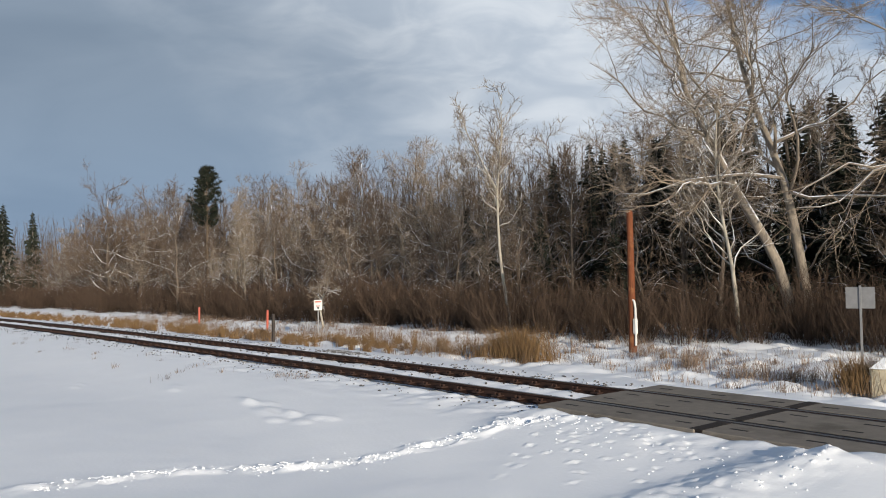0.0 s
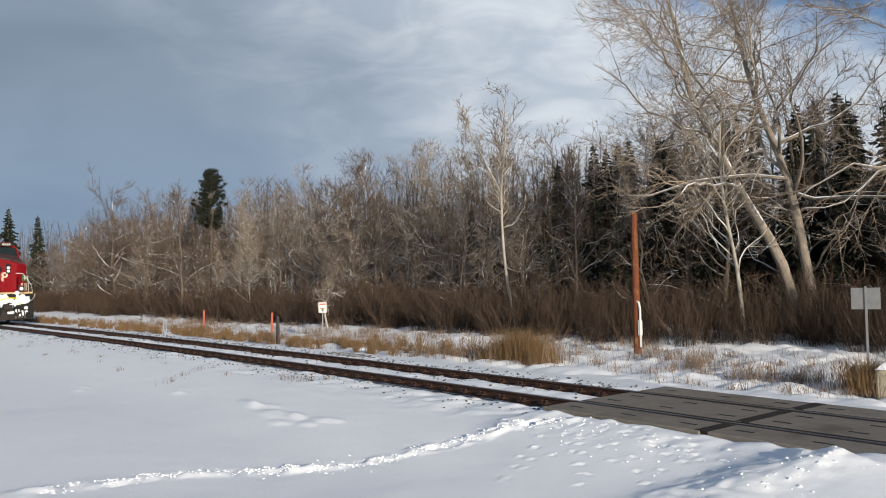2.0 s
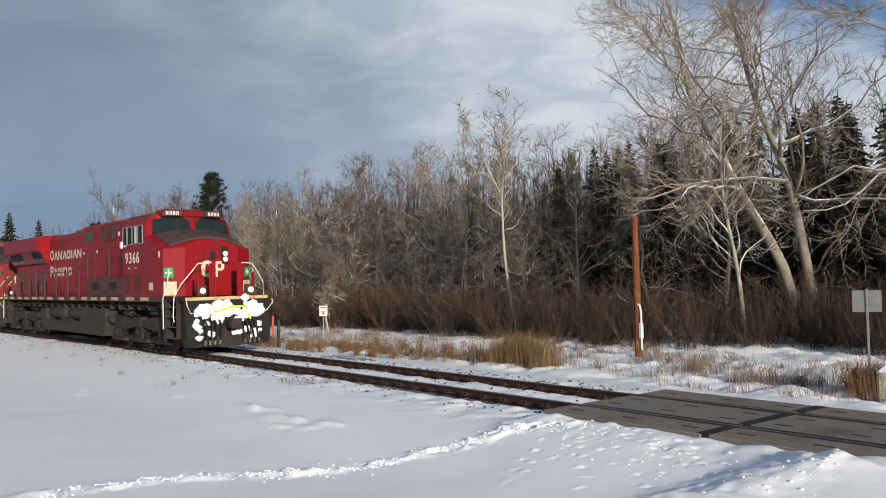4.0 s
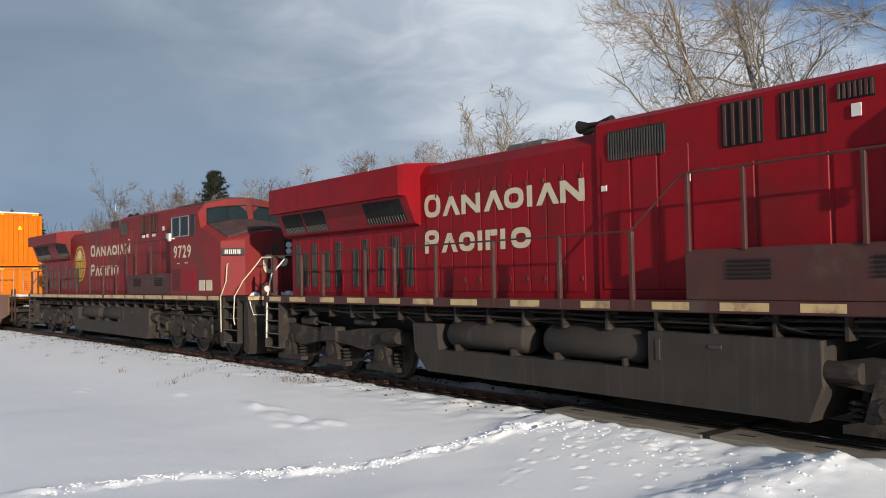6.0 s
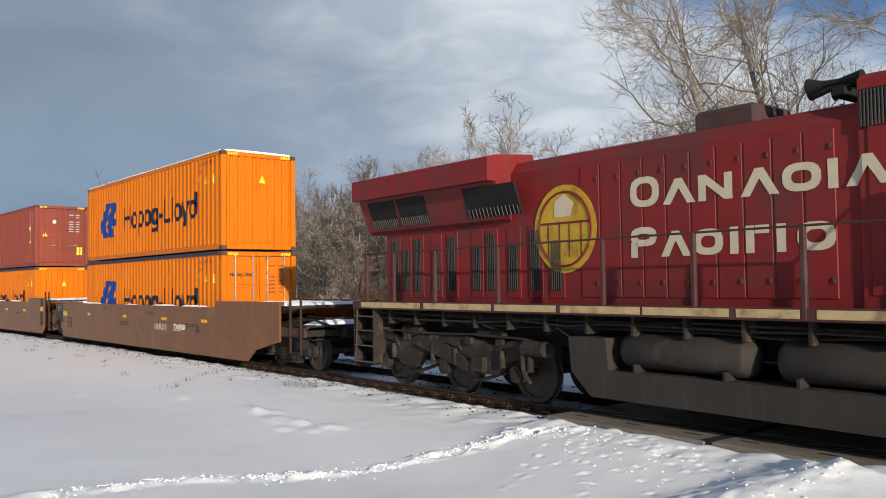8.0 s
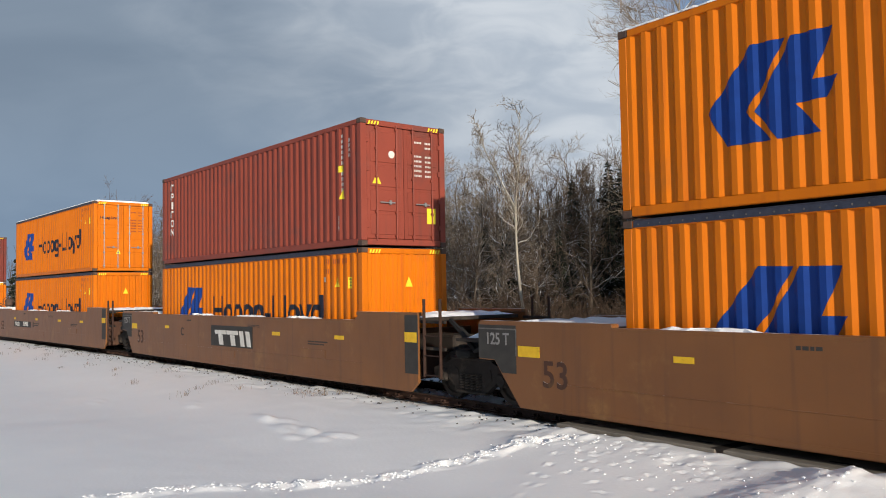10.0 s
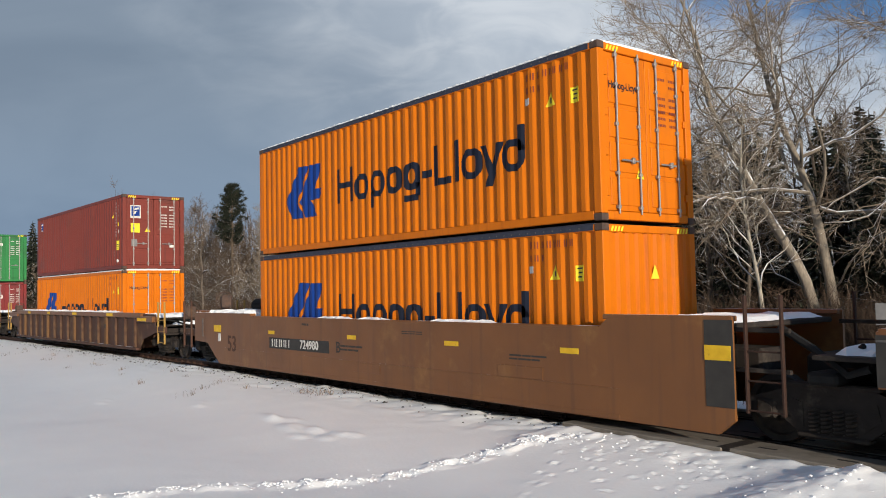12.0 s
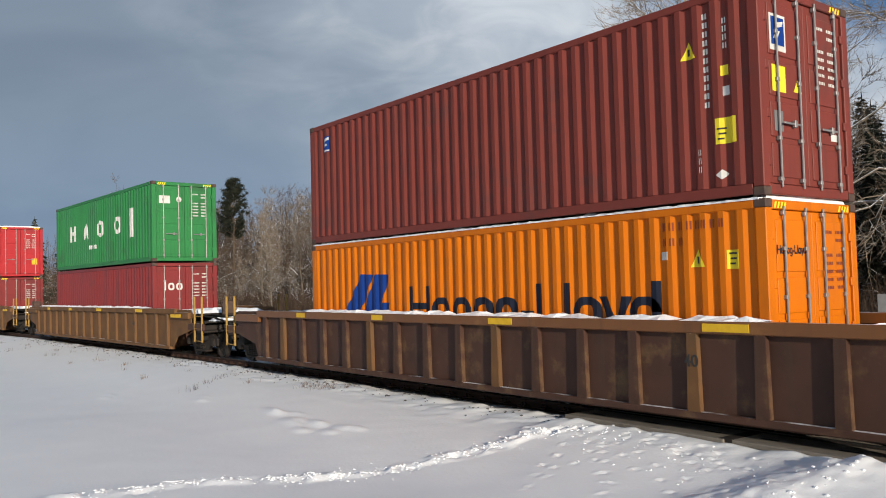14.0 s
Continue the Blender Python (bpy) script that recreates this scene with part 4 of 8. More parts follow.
    # labels on the door end
    if doors:
        mb, rnd = MB(), random.Random(int(-u * 10))
        inkx = 6.0745
        for k in range(7):
            zz = 2.45 - 0.115 * k - (0.1 if k > 1 else 0)
            for y0, w in ((0.30, 0.2), (0.62, 0.14 + 0.08 * rnd.random())):
                if k == 1 and y0 < 0.5:
                    continue
                b = y0
                while b < y0 + w:                       # short strokes, too small to read
                    mb.box(inkx, inkx + 0.003, b, b + 0.03, zz, zz + 0.045)
                    b += 0.045
        if style == "hapag":
            part("door_marks", mb, "brown", ob, "small dark printed marks")
            m2 = MB()
            for kd, x, w in ROW:
                flat_paint(m2, marks(kd, x, w, 0, 0.8, 0.165), lambda y, zz: (inkx + 0.002, -0.72 + y * 0.115, 2.16 + zz * 0.15))
            part("door_lettering", m2, "navy", ob)
            m2 = MB().prism([(-0.32, 0.72), (-0.12, 0.72), (-0.22, 0.94)], "x", inkx, inkx + 0.003)
            part("warning_triangle", m2, "sticker", ob, "yellow warning triangle")
        else:
            part("door_marks", mb, "white", ob, "small white printed marks")
            if style == "fesco":
                part("yellow_label", MB().box(inkx, inkx + .003, -0.9, -0.56, 1.42, 1.78), "sticker", ob)
                part("grey_label", MB().box(inkx, inkx + .003, -0.88, -0.66, 0.88, 1.16), "grey_sign", ob)
                part("white_label", MB().box(inkx, inkx + .003, 0.62, 0.82, 0.86, 0.96), "white", ob)
                part("warning_triangle", MB().prism([(-0.36, 1.46), (-0.14, 1.46), (-0.25, 1.64)], "x", inkx, inkx + 0.003), "sticker", ob)
            if style == "triton":
                part("warning_triangle", MB().prism([(-0.90, 1.42), (-0.66, 1.42), (-0.78, 1.66)], "x", inkx, inkx + 0.003), "sticker", ob)
                part("yellow_label", MB().box(inkx, inkx + .003, 0.66, 0.92, 0.55, 0.92), "sticker", ob)
                part("white_label", MB().prism([(-0.36 + 0.09 * math.cos(a), 2.12 + 0.09 * math.sin(a)) for a in [k * 0.6283 for k in range(10)]], "x", inkx, inkx + 0.003), "white", ob)
            if style == "uasc":
                part("white_label", MB().box(inkx, inkx + .003, -0.95, -0.55, 2.1, 2.38), "white", ob)
                part("white_label", MB().prism([(-0.22 + 0.1 * math.cos(a), 2.26 + 0.1 * math.sin(a)) for a in [k * 0.6283 for k in range(10)]], "x", inkx, inkx + 0.003), "white", ob)
            if style == "tex":
                m2 = MB()
                for kd, x, w in (("I", -0.80, 0.07), ("o", -0.66, 0.24), ("o", -0.36, 0.24)):
                    flat_paint(m2, marks(kd, x, w, 1.9, 0.36, 0.07), lambda y, zz: (inkx + 0.003, y, zz))
                part("door_lettering", m2, "white", ob, "white block shapes")
                part("yellow_label", MB().box(inkx, inkx + .003, -0.95, -0.5, 0.62, 0.86), "yellow", ob)
            if style == "plain":
                part("yellow_label", MB().box(inkx, inkx + .003, 0.6, 0.9, 0.7, 1.05), "yellow", ob)
    else:
        part("warning_triangle", MB().prism([(-0.02, 2.0), (0.20, 2.0), (0.09, 2.24)], "x", 6.0735, 6.077), "sticker", ob, "yellow warning triangle")
    MOVERS.append((ob, u, z))
    return ob


def mk_door_mirror():
    d = mk_door()
    d.v = [(x, -y, z) for x, y, z in d.v]
    d.f = [q[::-1] for q in d.f]
    return d


# ---- wheels and trucks ----
def mk_wheelset(r):
    mb = MB()
    for s in (-1, 1):
        y = s * 0.70
        mb.lathe([(y + s * 0.075, 0.12), (y + s * 0.085, 0.15), (y + s * 0.055, 0.18), (y + s * 0.035, r - 0.11), (y + s * 0.075, r - 0.085), (y + s * 0.08, r - 0.008), (y + s * 0.072, r), (y - s * 0.01, r + 0.003),
                  (y - s * 0.022, r + 0.026), (y - s * 0.04, r + 0.026), (y - s * 0.045, r - 0.085), (y - s * 0.02, r - 0.11), (y - s * 0.03, 0.15)], (0, 0, 0), 28)
        for a in range(8):          # lightening marks and web bolts make the turning visible
            an = a * math.pi / 4
            mb.cyl((0.55 * r * math.cos(an), y + s * 0.03, 0.55 * r * math.sin(an)), (0.55 * r * math.cos(an), y + s * 0.055, 0.55 * r * math.sin(an)), 0.022, 6)
    mb.cyl((0, -1.02, 0), (0, 1.02, 0), 0.075, 10)
    return mb


def wheelset(parent, x, r):
    w = part("wheelset", shared("wheelset_%d" % round(r * 1000), lambda: mk_wheelset(r), "wheel"), "wheel", parent, "dark steel wheels on an axle")
    w.location = (x, 0, r)
    WHEELS.append((w, x, r))
    return w


def mk_truck_side():
    mb = MB()
    arch = [(-1.18, 0.38), (-1.18, 0.60), (-0.98, 0.66), (-0.55, 0.80), (0.55, 0.80), (0.98, 0.66), (1.18, 0.60), (1.18, 0.38), (0.98, 0.40), (0.72, 0.42), (0.42, 0.20), (-0.42, 0.20), (-0.72, 0.42), (-0.98, 0.40)]
    mb.prism(arch, "y", -0.06, 0.06)
    for s in (-1, 1):
        mb.cbox(s * 0.89 - 0.14, s * 0.89 + 0.14, -0.10, 0.10, 0.36, 0.60, 0.03)
        mb.cyl((s * 0.89, -0.12, 0.46), (s * 0.89, 0.12, 0.46), 0.10, 12)
        mb.prism([(s * 0.60, 0.46), (s * 0.38, 0.30), (s * 0.38, 0.60), (s * 0.56, 0.66)], "y", -0.075, 0.075)
    mb.cbox(-0.62, 0.62, -0.09, 0.09, 0.80, 0.86, 0.02)
    mb.cbox(-0.46, 0.46, -0.11, 0.11, 0.17, 0.23, 0.02)
    return mb


def mk_springs():
    mb = MB()
    for x in (-0.24, -0.08, 0.08, 0.24):
        for y in (-0.07, 0.07):
            for k in range(6):
                mb.tube([(x + 0.06 * math.cos(a * 1.05), y + 0.06 * math.sin(a * 1.05), 0.24 + 0.05 * k + 0.05 * a / 6) for a in range(7)], 0.014, 4)
    return mb


def freight_truck(car, xc):
    for s in (-1, 1):
        f = part("truck_frame", shared("truck_side", mk_truck_side, "under"), "under", car, "grimy cast steel truck side")
        f.location = (xc, s * 1.0, 0)
        part("spring_pack", shared("truck_springs", mk_springs, "wheel"), "wheel", f)
    b = part("bolster", shared("bolster", lambda: MB().cbox(-0.22, 0.22, -0.98, 0.98, 0.45, 0.72, 0.04).cbox(-0.12, 0.12, -0.5, 0.5, 0.3, 0.5, 0.03).cyl((0, 0, 0.7), (0, 0, 0.86), 0.22, 14), "under"), "under", car)
    b.location = (xc, 0, 0)
    for dx in (-0.89, 0.89):
        wheelset(car, xc + dx, 0.457)


def mk_ladder(h0, h1, w=0.5):
    mb = MB()
    for x in (0, w):
        mb.cbox(x - 0.017, x + 0.017, -0.03, 0.03, h0, h1, 0.006)
    z = h0 + 0.04
    while z < min(h1 - 0.25, 1.45):
        mb.cyl((0, -0.005, z), (w, -0.005, z), 0.014, 6)
        z += 0.38
    return mb


def mk_coupler():
    mb = MB().cbox(-0.75, 0.25, -0.10, 0.10, 0.78, 0.98, 0.03)
    mb.prism([(0.1, -0.18), (0.42, -0.20), (0.46, -0.05), (0.30, 0.02), (0.34, 0.18), (0.1, 0.18)], "z", 0.72, 1.02)
    return mb


def end_gear(car, sx, x_end, colour):
    """Walkway, brake rigging and coupler past the end of a well; sx is the way it points."""
    mb = MB()
    a, b = sorted((x_end, x_end + sx * 1.15))
    mb.cbox(a, b, -0.34, 0.34, 0.82, 1.08, 0.03)
    mb.cbox(*sorted((x_end + sx * 0.1, x_end + sx * 0.22)), -1.42, 1.42, 0.9, 1.05, 0.02)
    mb.cbox(*sorted((x_end + sx * 0.85, x_end + sx * 0.95)), -1.45, 1.45, 0.86, 1.02, 0.02)
    part("end_sill", mb, colour, car)
    wk = MB().cbox(*sorted((x_end + sx * 0.08, x_end + sx * 1.10)), -1.38, -1.33, 1.07, 1.12, 0.01).cbox(*sorted((x_end + sx * 0.08, x_end + sx * 1.10)), 1.33, 1.38, 1.07, 1.12, 0.01)
    for k in range(7):
        wk.cbox(*sorted((x_end + sx * (0.16 + 0.13 * k), x_end + sx * (0.24 + 0.13 * k))), -1.36, 1.36, 1.09, 1.125, 0.008)
    part("walkway", wk, "under", car, "snowy grating walkway")
    part("walkway_snow", snow_pad(*sorted((x_end + sx * 0.15, x_end + sx * 0.80)), -0.9, 1.25, 1.125, 0.10, int(abs(x_end) * 7)), "snow_clean", car, "lumpy snow")
    for s in (-1, 1):
        a, b = sorted((x_end, x_end + sx * 1.12))
        part("side_beam", MB().cbox(a, b, s * 1.43 - 0.045, s * 1.43 + 0.045, 0.86, 1.08, 0.015), "well_old", car, "rusty brown side beam")
    for k, y in enumerate((-1.15, -0.72, 0.25, 0.8)):
        hung = MB().cbox(*sorted((x_end + sx * (0.30 + 0.1 * k), x_end + sx * (0.62 + 0.1 * k))), y - 0.14, y + 0.14, 0.52 + 0.05 * k, 0.86, 0.03)
        part("valve_box", hung, "black", car, "black box under the end walkway")
    part("train_line", MB().tube([(x_end - sx * 0.4, -1.05, 1.22), (x_end + sx * 0.2, -1.1, 1.30), (x_end + sx * 0.7, -0.9, 1.24), (x_end + sx * 1.05, -0.4, 1.02)], 0.03, 6)
         .tube([(x_end - sx * 0.2, -0.6, 1.32), (x_end + sx * 0.5, -0.5, 1.28), (x_end + sx * 1.0, 0.3, 1.3), (x_end + sx * 1.05, 0.9, 1.0)], 0.025, 6), "black", car)
    c = part("coupler", shared("coupler", mk_coupler, "under"), "under", car)
    c.matrix_basis = pose(x_end + sx * 1.25, 0, 0, 0, 0, 0 if sx > 0 else 180)
    mb = MB()
    mb.tube([(x_end + sx * 0.6, -0.5, 0.8), (x_end + sx * 0.95, -0.6, 0.62), (x_end + sx * 1.4, -0.45, 0.4), (x_end + sx * 1.75, -0.2, 0.5)], 0.025, 6)
    mb.tube([(x_end + sx * 0.3, -1.2, 0.95), (x_end + sx * 0.9, -1.1, 0.78), (x_end + sx * 0.9, 1.1, 0.78)], 0.02, 6)
    part("brake_hose", mb, "black", car)


def snow_pad(x0, x1, y0, y1, z, h, seed):
    """A lumpy patch of lying snow."""
    rnd = random.Random(seed)
    nx, ny = max(4, int((x1 - x0) / 0.16)), max(3, int((y1 - y0) / 0.16))
    mb = MB()
    for j in range(ny + 1):
        for i in range(nx + 1):
            edge = i in (0, nx) or j in (0, ny)
            jx, jy = (rnd.uniform(-.05, .05), rnd.uniform(-.05, .05))
            mb.v.append((x0 + (x1 - x0) * i / nx + jx, y0 + (y1 - y0) * j / ny + jy, z + (0.0 if edge else h * rnd.uniform(.45, 1.25))))
    w = nx + 1
    mb.f = [(j * w + i, j * w + i + 1, (j + 1) * w + i + 1, (j + 1) * w + i) for j in range(ny) for i in range(nx)]
    n = len(mb.v)
    mb.v += [(x0, y0, z - 0.02), (x1, y0, z - 0.02), (x1, y1, z - 0.02), (x0, y1, z - 0.02)]
    return mb


def stencil_bars(x, z, widths, h, s=0.02):
    """Unreadable small lettering as bars."""
    mb = MB()
    for w in widths:
        mb.box(x, x + w, -1.5325, -1.5285, z, z + h)
        x += w + s
    return mb


def letter(parent, body, h, x, z, y, material, squeeze=1.0, space=1.0):
    me = text_mesh(body, h, 0.006, space)
    me.transform(Matrix.Diagonal((squeeze, 1, 1, 1)))
    me.materials.append(M[material])
    ob = new("lettering", me)
    ob.parent, ob.location = parent, (x, y, z)
    return ob


# ---- smooth sided articulated well units ----
def smooth_well(u, front, rear, unit, words):
    """front, rear: 'joint' or 'end'. Local x runs along the train, 0 under the container."""
    car = thing("well_car", words, "well car", group="well cars of the train")
    xf = 8.5 if front == "joint" else 9.97
    xr = -9.2 if rear == "joint" else -10.05
    poly = []
    if rear == "joint":
        poly += [(xr, 1.56), (xr, 0.91), (xr + 0.42, 0.90), (xr + 1.05, 0.14)]
    else:
        poly += [(xr, 1.58), (xr, 0.74), (xr + 1.0, 0.70), (xr + 1.85, 0.14)]
    if front == "joint":
        poly += [(xf - 0.25, 0.14), (xf, 0.34), (xf, 1.70)]
    else:
        poly += [(xf - 1.75, 0.14), (xf - 1.3, 0.45), (xf, 0.72), (xf, 1.70)]
    poly += [(6.45, 1.70), (6.22, 1.52), (-6.05, 1.52), (-6.25, 1.58)]
    for s in (-1, 1):
        a, b = sorted((s * 1.53, s * 1.47))
        sd = part("side_sheet", MB().prism(poly, "y", a, b), "well", car, "smooth brown steel side sheet")
        mb = MB()
        a, b = sorted((s * 1.532, s * 1.36))
        mb.cbox(-6.2, 6.2, a, b, 1.46, 1.53, 0.012)
        mb.cbox(6.3, xf - 0.02, a, b, 1.64, 1.712, 0.012)
        mb.cbox(xr + 0.02, -6.1, a, b, 1.52, 1.592, 0.012)
        part("top_chord", mb, "well", sd)
        a, b = sorted((s * 1.535, s * 1.50))
        part("weld_ridge", MB().cbox(xr + 2.1, xf - 1.9, a, b, 0.60, 0.612, 0.003), "well", sd)
        a, b = sorted((s * 1.536, s * 1.44))
        part("bottom_chord", MB().cbox(xr + 2.0, xf - 1.9, a, b, 0.13, 0.24, 0.02), "well", sd)
    part("well_floor", MB().cbox(-6.6, 6.6, -1.45, 1.45, 0.16, 0.24, 0.02).cbox(-6.7, -6.6, -1.45, 1.45, 0.16, 1.3, 0.02).cbox(6.6, 6.7, -1.45, 1.45, 0.16, 1.3, 0.02), "well_old", car)
    for a, b, zz in ((6.7, xf - 0.1, 1.60), (xr + 0.1, -6.7, 1.50)):
        part("end_deck", MB().cbox(a, b, -1.36, 1.36, zz - 0.08, zz, 0.02).cbox(a + 0.2, b - 0.2, -0.35, 0.35, 0.85, 1.2, 0.04), "under", car)
        part("deck_snow", snow_pad(a + 0.1, b - 0.1, -1.3, 1.3, zz, 0.15 if rear == "end" and a < 0 else 0.07, int(abs(a) * 11 - u)), "snow_clean", car, "lumpy snow on the end deck")
    # snow along the top edge of the well
    rnd = random.Random(int(-u))
    for _ in range(4):
        x0 = rnd.uniform(-5.5, 4.0)
        part("edge_snow", snow_pad(x0, x0 + rnd.uniform(0.5, 1.8), -1.5, -1.38, 1.53, 0.045, int(x0 * 100) + 900), "snow_clean", car)
    # ladders and hand holds at the front end
    for s in (-1, 1):
        l = part("ladder", shared("well_ladder", lambda: mk_ladder(0.46, 1.98), "rail"), "rail", car, "thin brown steel ladder")
        l.location = (xf + (0.58 if front == "joint" else 0.9) - 0.4, s * 1.5, 0)
        for z in (0.98, 1.5):
            part("ladder_bracket", MB().cbox(xf - 0.02, xf + 0.75, s * 1.42 - 0.03, s * 1.42 + 0.03, z, z + 0.06, 0.01), "under", car)
    if front == "joint":
        part("end_plate", MB().cbox(xf - 0.42, xf + 0.012, -1.537, -1.534 + 0.004, 0.5, 1.66, 0.002), "plate", car)
        part("reflector", MB().cbox(xf - 0.42, xf - 0.02, -1.543, -1.538, 1.12, 1.32, 0.002), "yellow", car, "yellow reflector plate")
    if rear == "joint":
        cap = part("end_plate", MB().prism([(xr - 0.004, 1.52), (xr - 0.004, 0.93), (xr + 0.42, 0.92), (xr + 0.62, 0.70), (xr + 0.98, 0.70), (xr + 0.98, 1.52)], "y", -1.5375, -1.5325), "plate", car, "dark grey end plate")
        part("plate_edge", MB().cbox(xr, xr + 1.0, -1.541, -1.538, 1.44, 1.465, 0.001).cbox(xr + 0.97, xr + 1.0, -1.541, -1.538, 1.0, 1.44, 0.001), "steel", cap)
        letter(cap, "125 T", 0.20, xr + 0.5, 1.27, -1.540, "bar", 0.9)
        part("reflector", MB().cbox(xr + 1.03, xr + 1.55, -1.541, -1.5335, 1.0, 1.18, 0.002), "yellow", car, "yellow reflector plate")
    else:
        part("reflector", MB().cbox(xr + 1.5, xr + 2.0, -1.541, -1.5335, 1.05, 1.24, 0.002), "yellow", car, "yellow reflector plate")
        part("placard", MB().cbox(xr + 1.8, xr + 1.98, -1.541, -1.5335, 0.78, 1.0, 0.002), "white", car)
        part("hand_hold", MB().cbox(xr + 0.73, xr + 0.755, -1.58, -1.56, 0.88, 1.42, 0.006).cbox(xr + 0.73, xr + 0.755, -1.565, -1.53, 0.88, 0.905, 0.004).cbox(xr + 0.73, xr + 0.755, -1.565, -1.53, 1.395, 1.42, 0.004), "steel", car)
    letter(car, "53", 0.42, xr + (1.9 if rear == "joint" else 2.75), 0.72, -1.533, "well_old")
    for x, w in ((-5.0, 0.34), (-1.1, 0.36), (2.4, 0.42), (5.4, 0.4)):
        part("reflector", MB().cbox(x, x + w, -1.538, -1.5315, 1.08, 1.17, 0.002), "yellow", car, "yellow reflector strip")
    for x, z, ws, hh in ((-3.2, 1.34, (.06, .08, .05, .08), .05), (1.0, 1.3, (.2, .25, .2), .018), (1.0, 1.26, (.25, .2, .2), .018), (-1.4, 0.9, (.2, .1, .3, .25), .04), (-1.4, 0.82, (.3, .2, .2), .04), (4.2, 0.98, (.3, .2, .35), .03),
                          (4.2, 0.92, (.2, .3, .2), .03)):
        part("stencil", stencil_bars(x, z, ws, hh), "plate", car)
    for x, z in ((-0.9, 0.38), (3.9, 0.62)):
        part("access_cover", MB().cbox(x, x + 1.1, -1.542, -1.5315, z, z + 0.2, 0.004), "well", car)
    if unit == "C":
        letter(car, "C", 0.24, -3.55, 1.0, -1.533, "plate")
        panel = part("logo_panel", MB().cbox(-1.36, 1.30, -1.541, -1.5335, 0.68, 1.26, 0.003), "plate", car, "dark panel with white block shapes")
        mb = MB()
        def slab(pts):
            mb.prism([(x - (z - 0.72) * 0.25, z) for x, z in pts], "y", -1.545, -1.5415)
        for x in (-1.0, -0.22):                       # heavy slanted pieces
            slab([(x, 1.02), (x + 0.74, 1.02), (x + 0.74, 1.13), (x, 1.13)])
            slab([(x + 0.22, 0.72), (x + 0.50, 0.72), (x + 0.50, 1.01), (x + 0.22, 1.01)])
        for x in (0.60, 0.98):
            slab([(x, 0.72), (x + 0.24, 0.72), (x + 0.24, 1.13), (x, 1.13)])
        part("lettering", mb, "white", panel)
    else:
        x0 = -4.85 if unit == "B" else 1.8
        mb = MB().box(x0 - 0.1, x0 + 2.95, -1.5345, -1.5315, 0.72, 1.0)
        if unit == "B":
            part("number_panel", mb, "plate", car)
        part("lettering", bars_at(x0 + 0.05, 0.77, (.19, .19, .19, .2), 0.19, 0.06), "white", car, "white bars in the place of reporting marks")
        letter(car, "724980", 0.2, x0 + 2.0, 0.865, -1.537, "white", 1.05)
        letter(car, unit, 0.24, x0 + 3.35, 0.87, -1.533, "plate")
    # trucks: the one at the rear joint belongs to this unit
    if front == "end":
        freight_truck(car, 9.65)
        end_gear(car, 1, xf, "under")
    freight_truck(car, -10.0)
    if rear == "end":
        end_gear(car, -1, xr, "under")
        br = MB().cyl((xr + 0.5, -0.75, 1.5), (xr + 0.5, -0.75, 2.0), 0.03, 8)
        br.tube([(xr + 0.42, -0.75 + 0.26 * math.cos(k * .524), 1.95 + 0.26 * math.sin(k * .524)) for k in range(13)], 0.02, 6)
        for k in range(4):
            br.cyl((xr + 0.42, -0.75, 1.95), (xr + 0.42, -0.75 + 0.25 * math.cos(k * 1.571), 1.95 + 0.25 * math.sin(k * 1.571)), 0.012, 5)
        br.cbox(xr + 0.46, xr + 0.70, -0.92, -0.58, 1.70, 2.12, 0.06)
        part("brake_wheel", br, "casting", car, "dark rusty hand brake wheel")
        for s in (-1, 1):
            l = part("ladder", shared("end_ladder", lambda: mk_ladder(0.5, 1.95, 0.6), "well_old"), "well_old", car, "rusty steel hand rails")
            l.location = (xr - 0.95, s * 1.5, 0)
        part("air_tank", MB().cyl((xr + 1.6, -0.2, 1.78), (xr + 2.5, -0.2, 1.78), 0.2, 16).cyl((xr + 1.5, -0.2, 1.78), (xr + 1.6, -0.2, 1.78), 0.14, 12), "black", car, "black air reservoir")
    else:
        mb = MB().cbox(xr - 1.45, xr - 0.15, -0.5, 0.5, 0.78, 1.18, 0.05).cbox(xr - 1.0, xr - 0.6, -1.3, 1.3, 0.86, 1.02, 0.04)
        mb.tube([(xr - 1.5, -1.0, 1.55), (xr - 1.0, -1.1, 1.3), (xr - 0.5, -1.2, 1.0), (xr - 0.2, -1.25, 1.1)], 0.05, 6)
        mb.tube([(xr - 1.3, -0.9, 1.4), (xr - 0.9, -0.8, 1.05), (xr - 0.4, -1.0, 1.35)], 0.035, 6)
        part("joint_gear", mb, "black", car)
        part("walkway", MB().cbox(xr - 0.85, xr, -1.4, 1.4, 1.18, 1.24, 0.01), "under", car)
        part("walkway_snow", snow_pad(xr - 0.7, xr - 0.05, -1.2, 1.2, 1.24, 0.10, int(-u) + 5), "snow_clean", car)
    MOVERS.append((car, u, 0.0))
    return car


def bars_at(x, z, widths, h, gap):
    mb = MB()
    for w in widths:
        mb.box(x, x + 0.04, -1.538, -1.535, z, z + h)
        mb.box(x + w - 0.04, x + w, -1.538, -1.535, z, z + h)
        x += w + gap
    return mb


# ---- ribbed well cars ----
def mk_rib():
    mb = MB()
    mb.prism([(-0.10, 0.22), (0.10, 0.22), (0.075, 1.36), (-0.075, 1.36)], "y", -1.56, -1.545)
    mb.prism([(-0.10, 0.22), (-0.085, 0.22), (-0.06, 1.36), (-0.075, 1.36)], "y", -1.55, -1.46)
    mb.prism([(0.085, 0.22), (0.10, 0.22), (0.075, 1.36), (0.06, 1.36)], "y", -1.55, -1.46)
    return mb


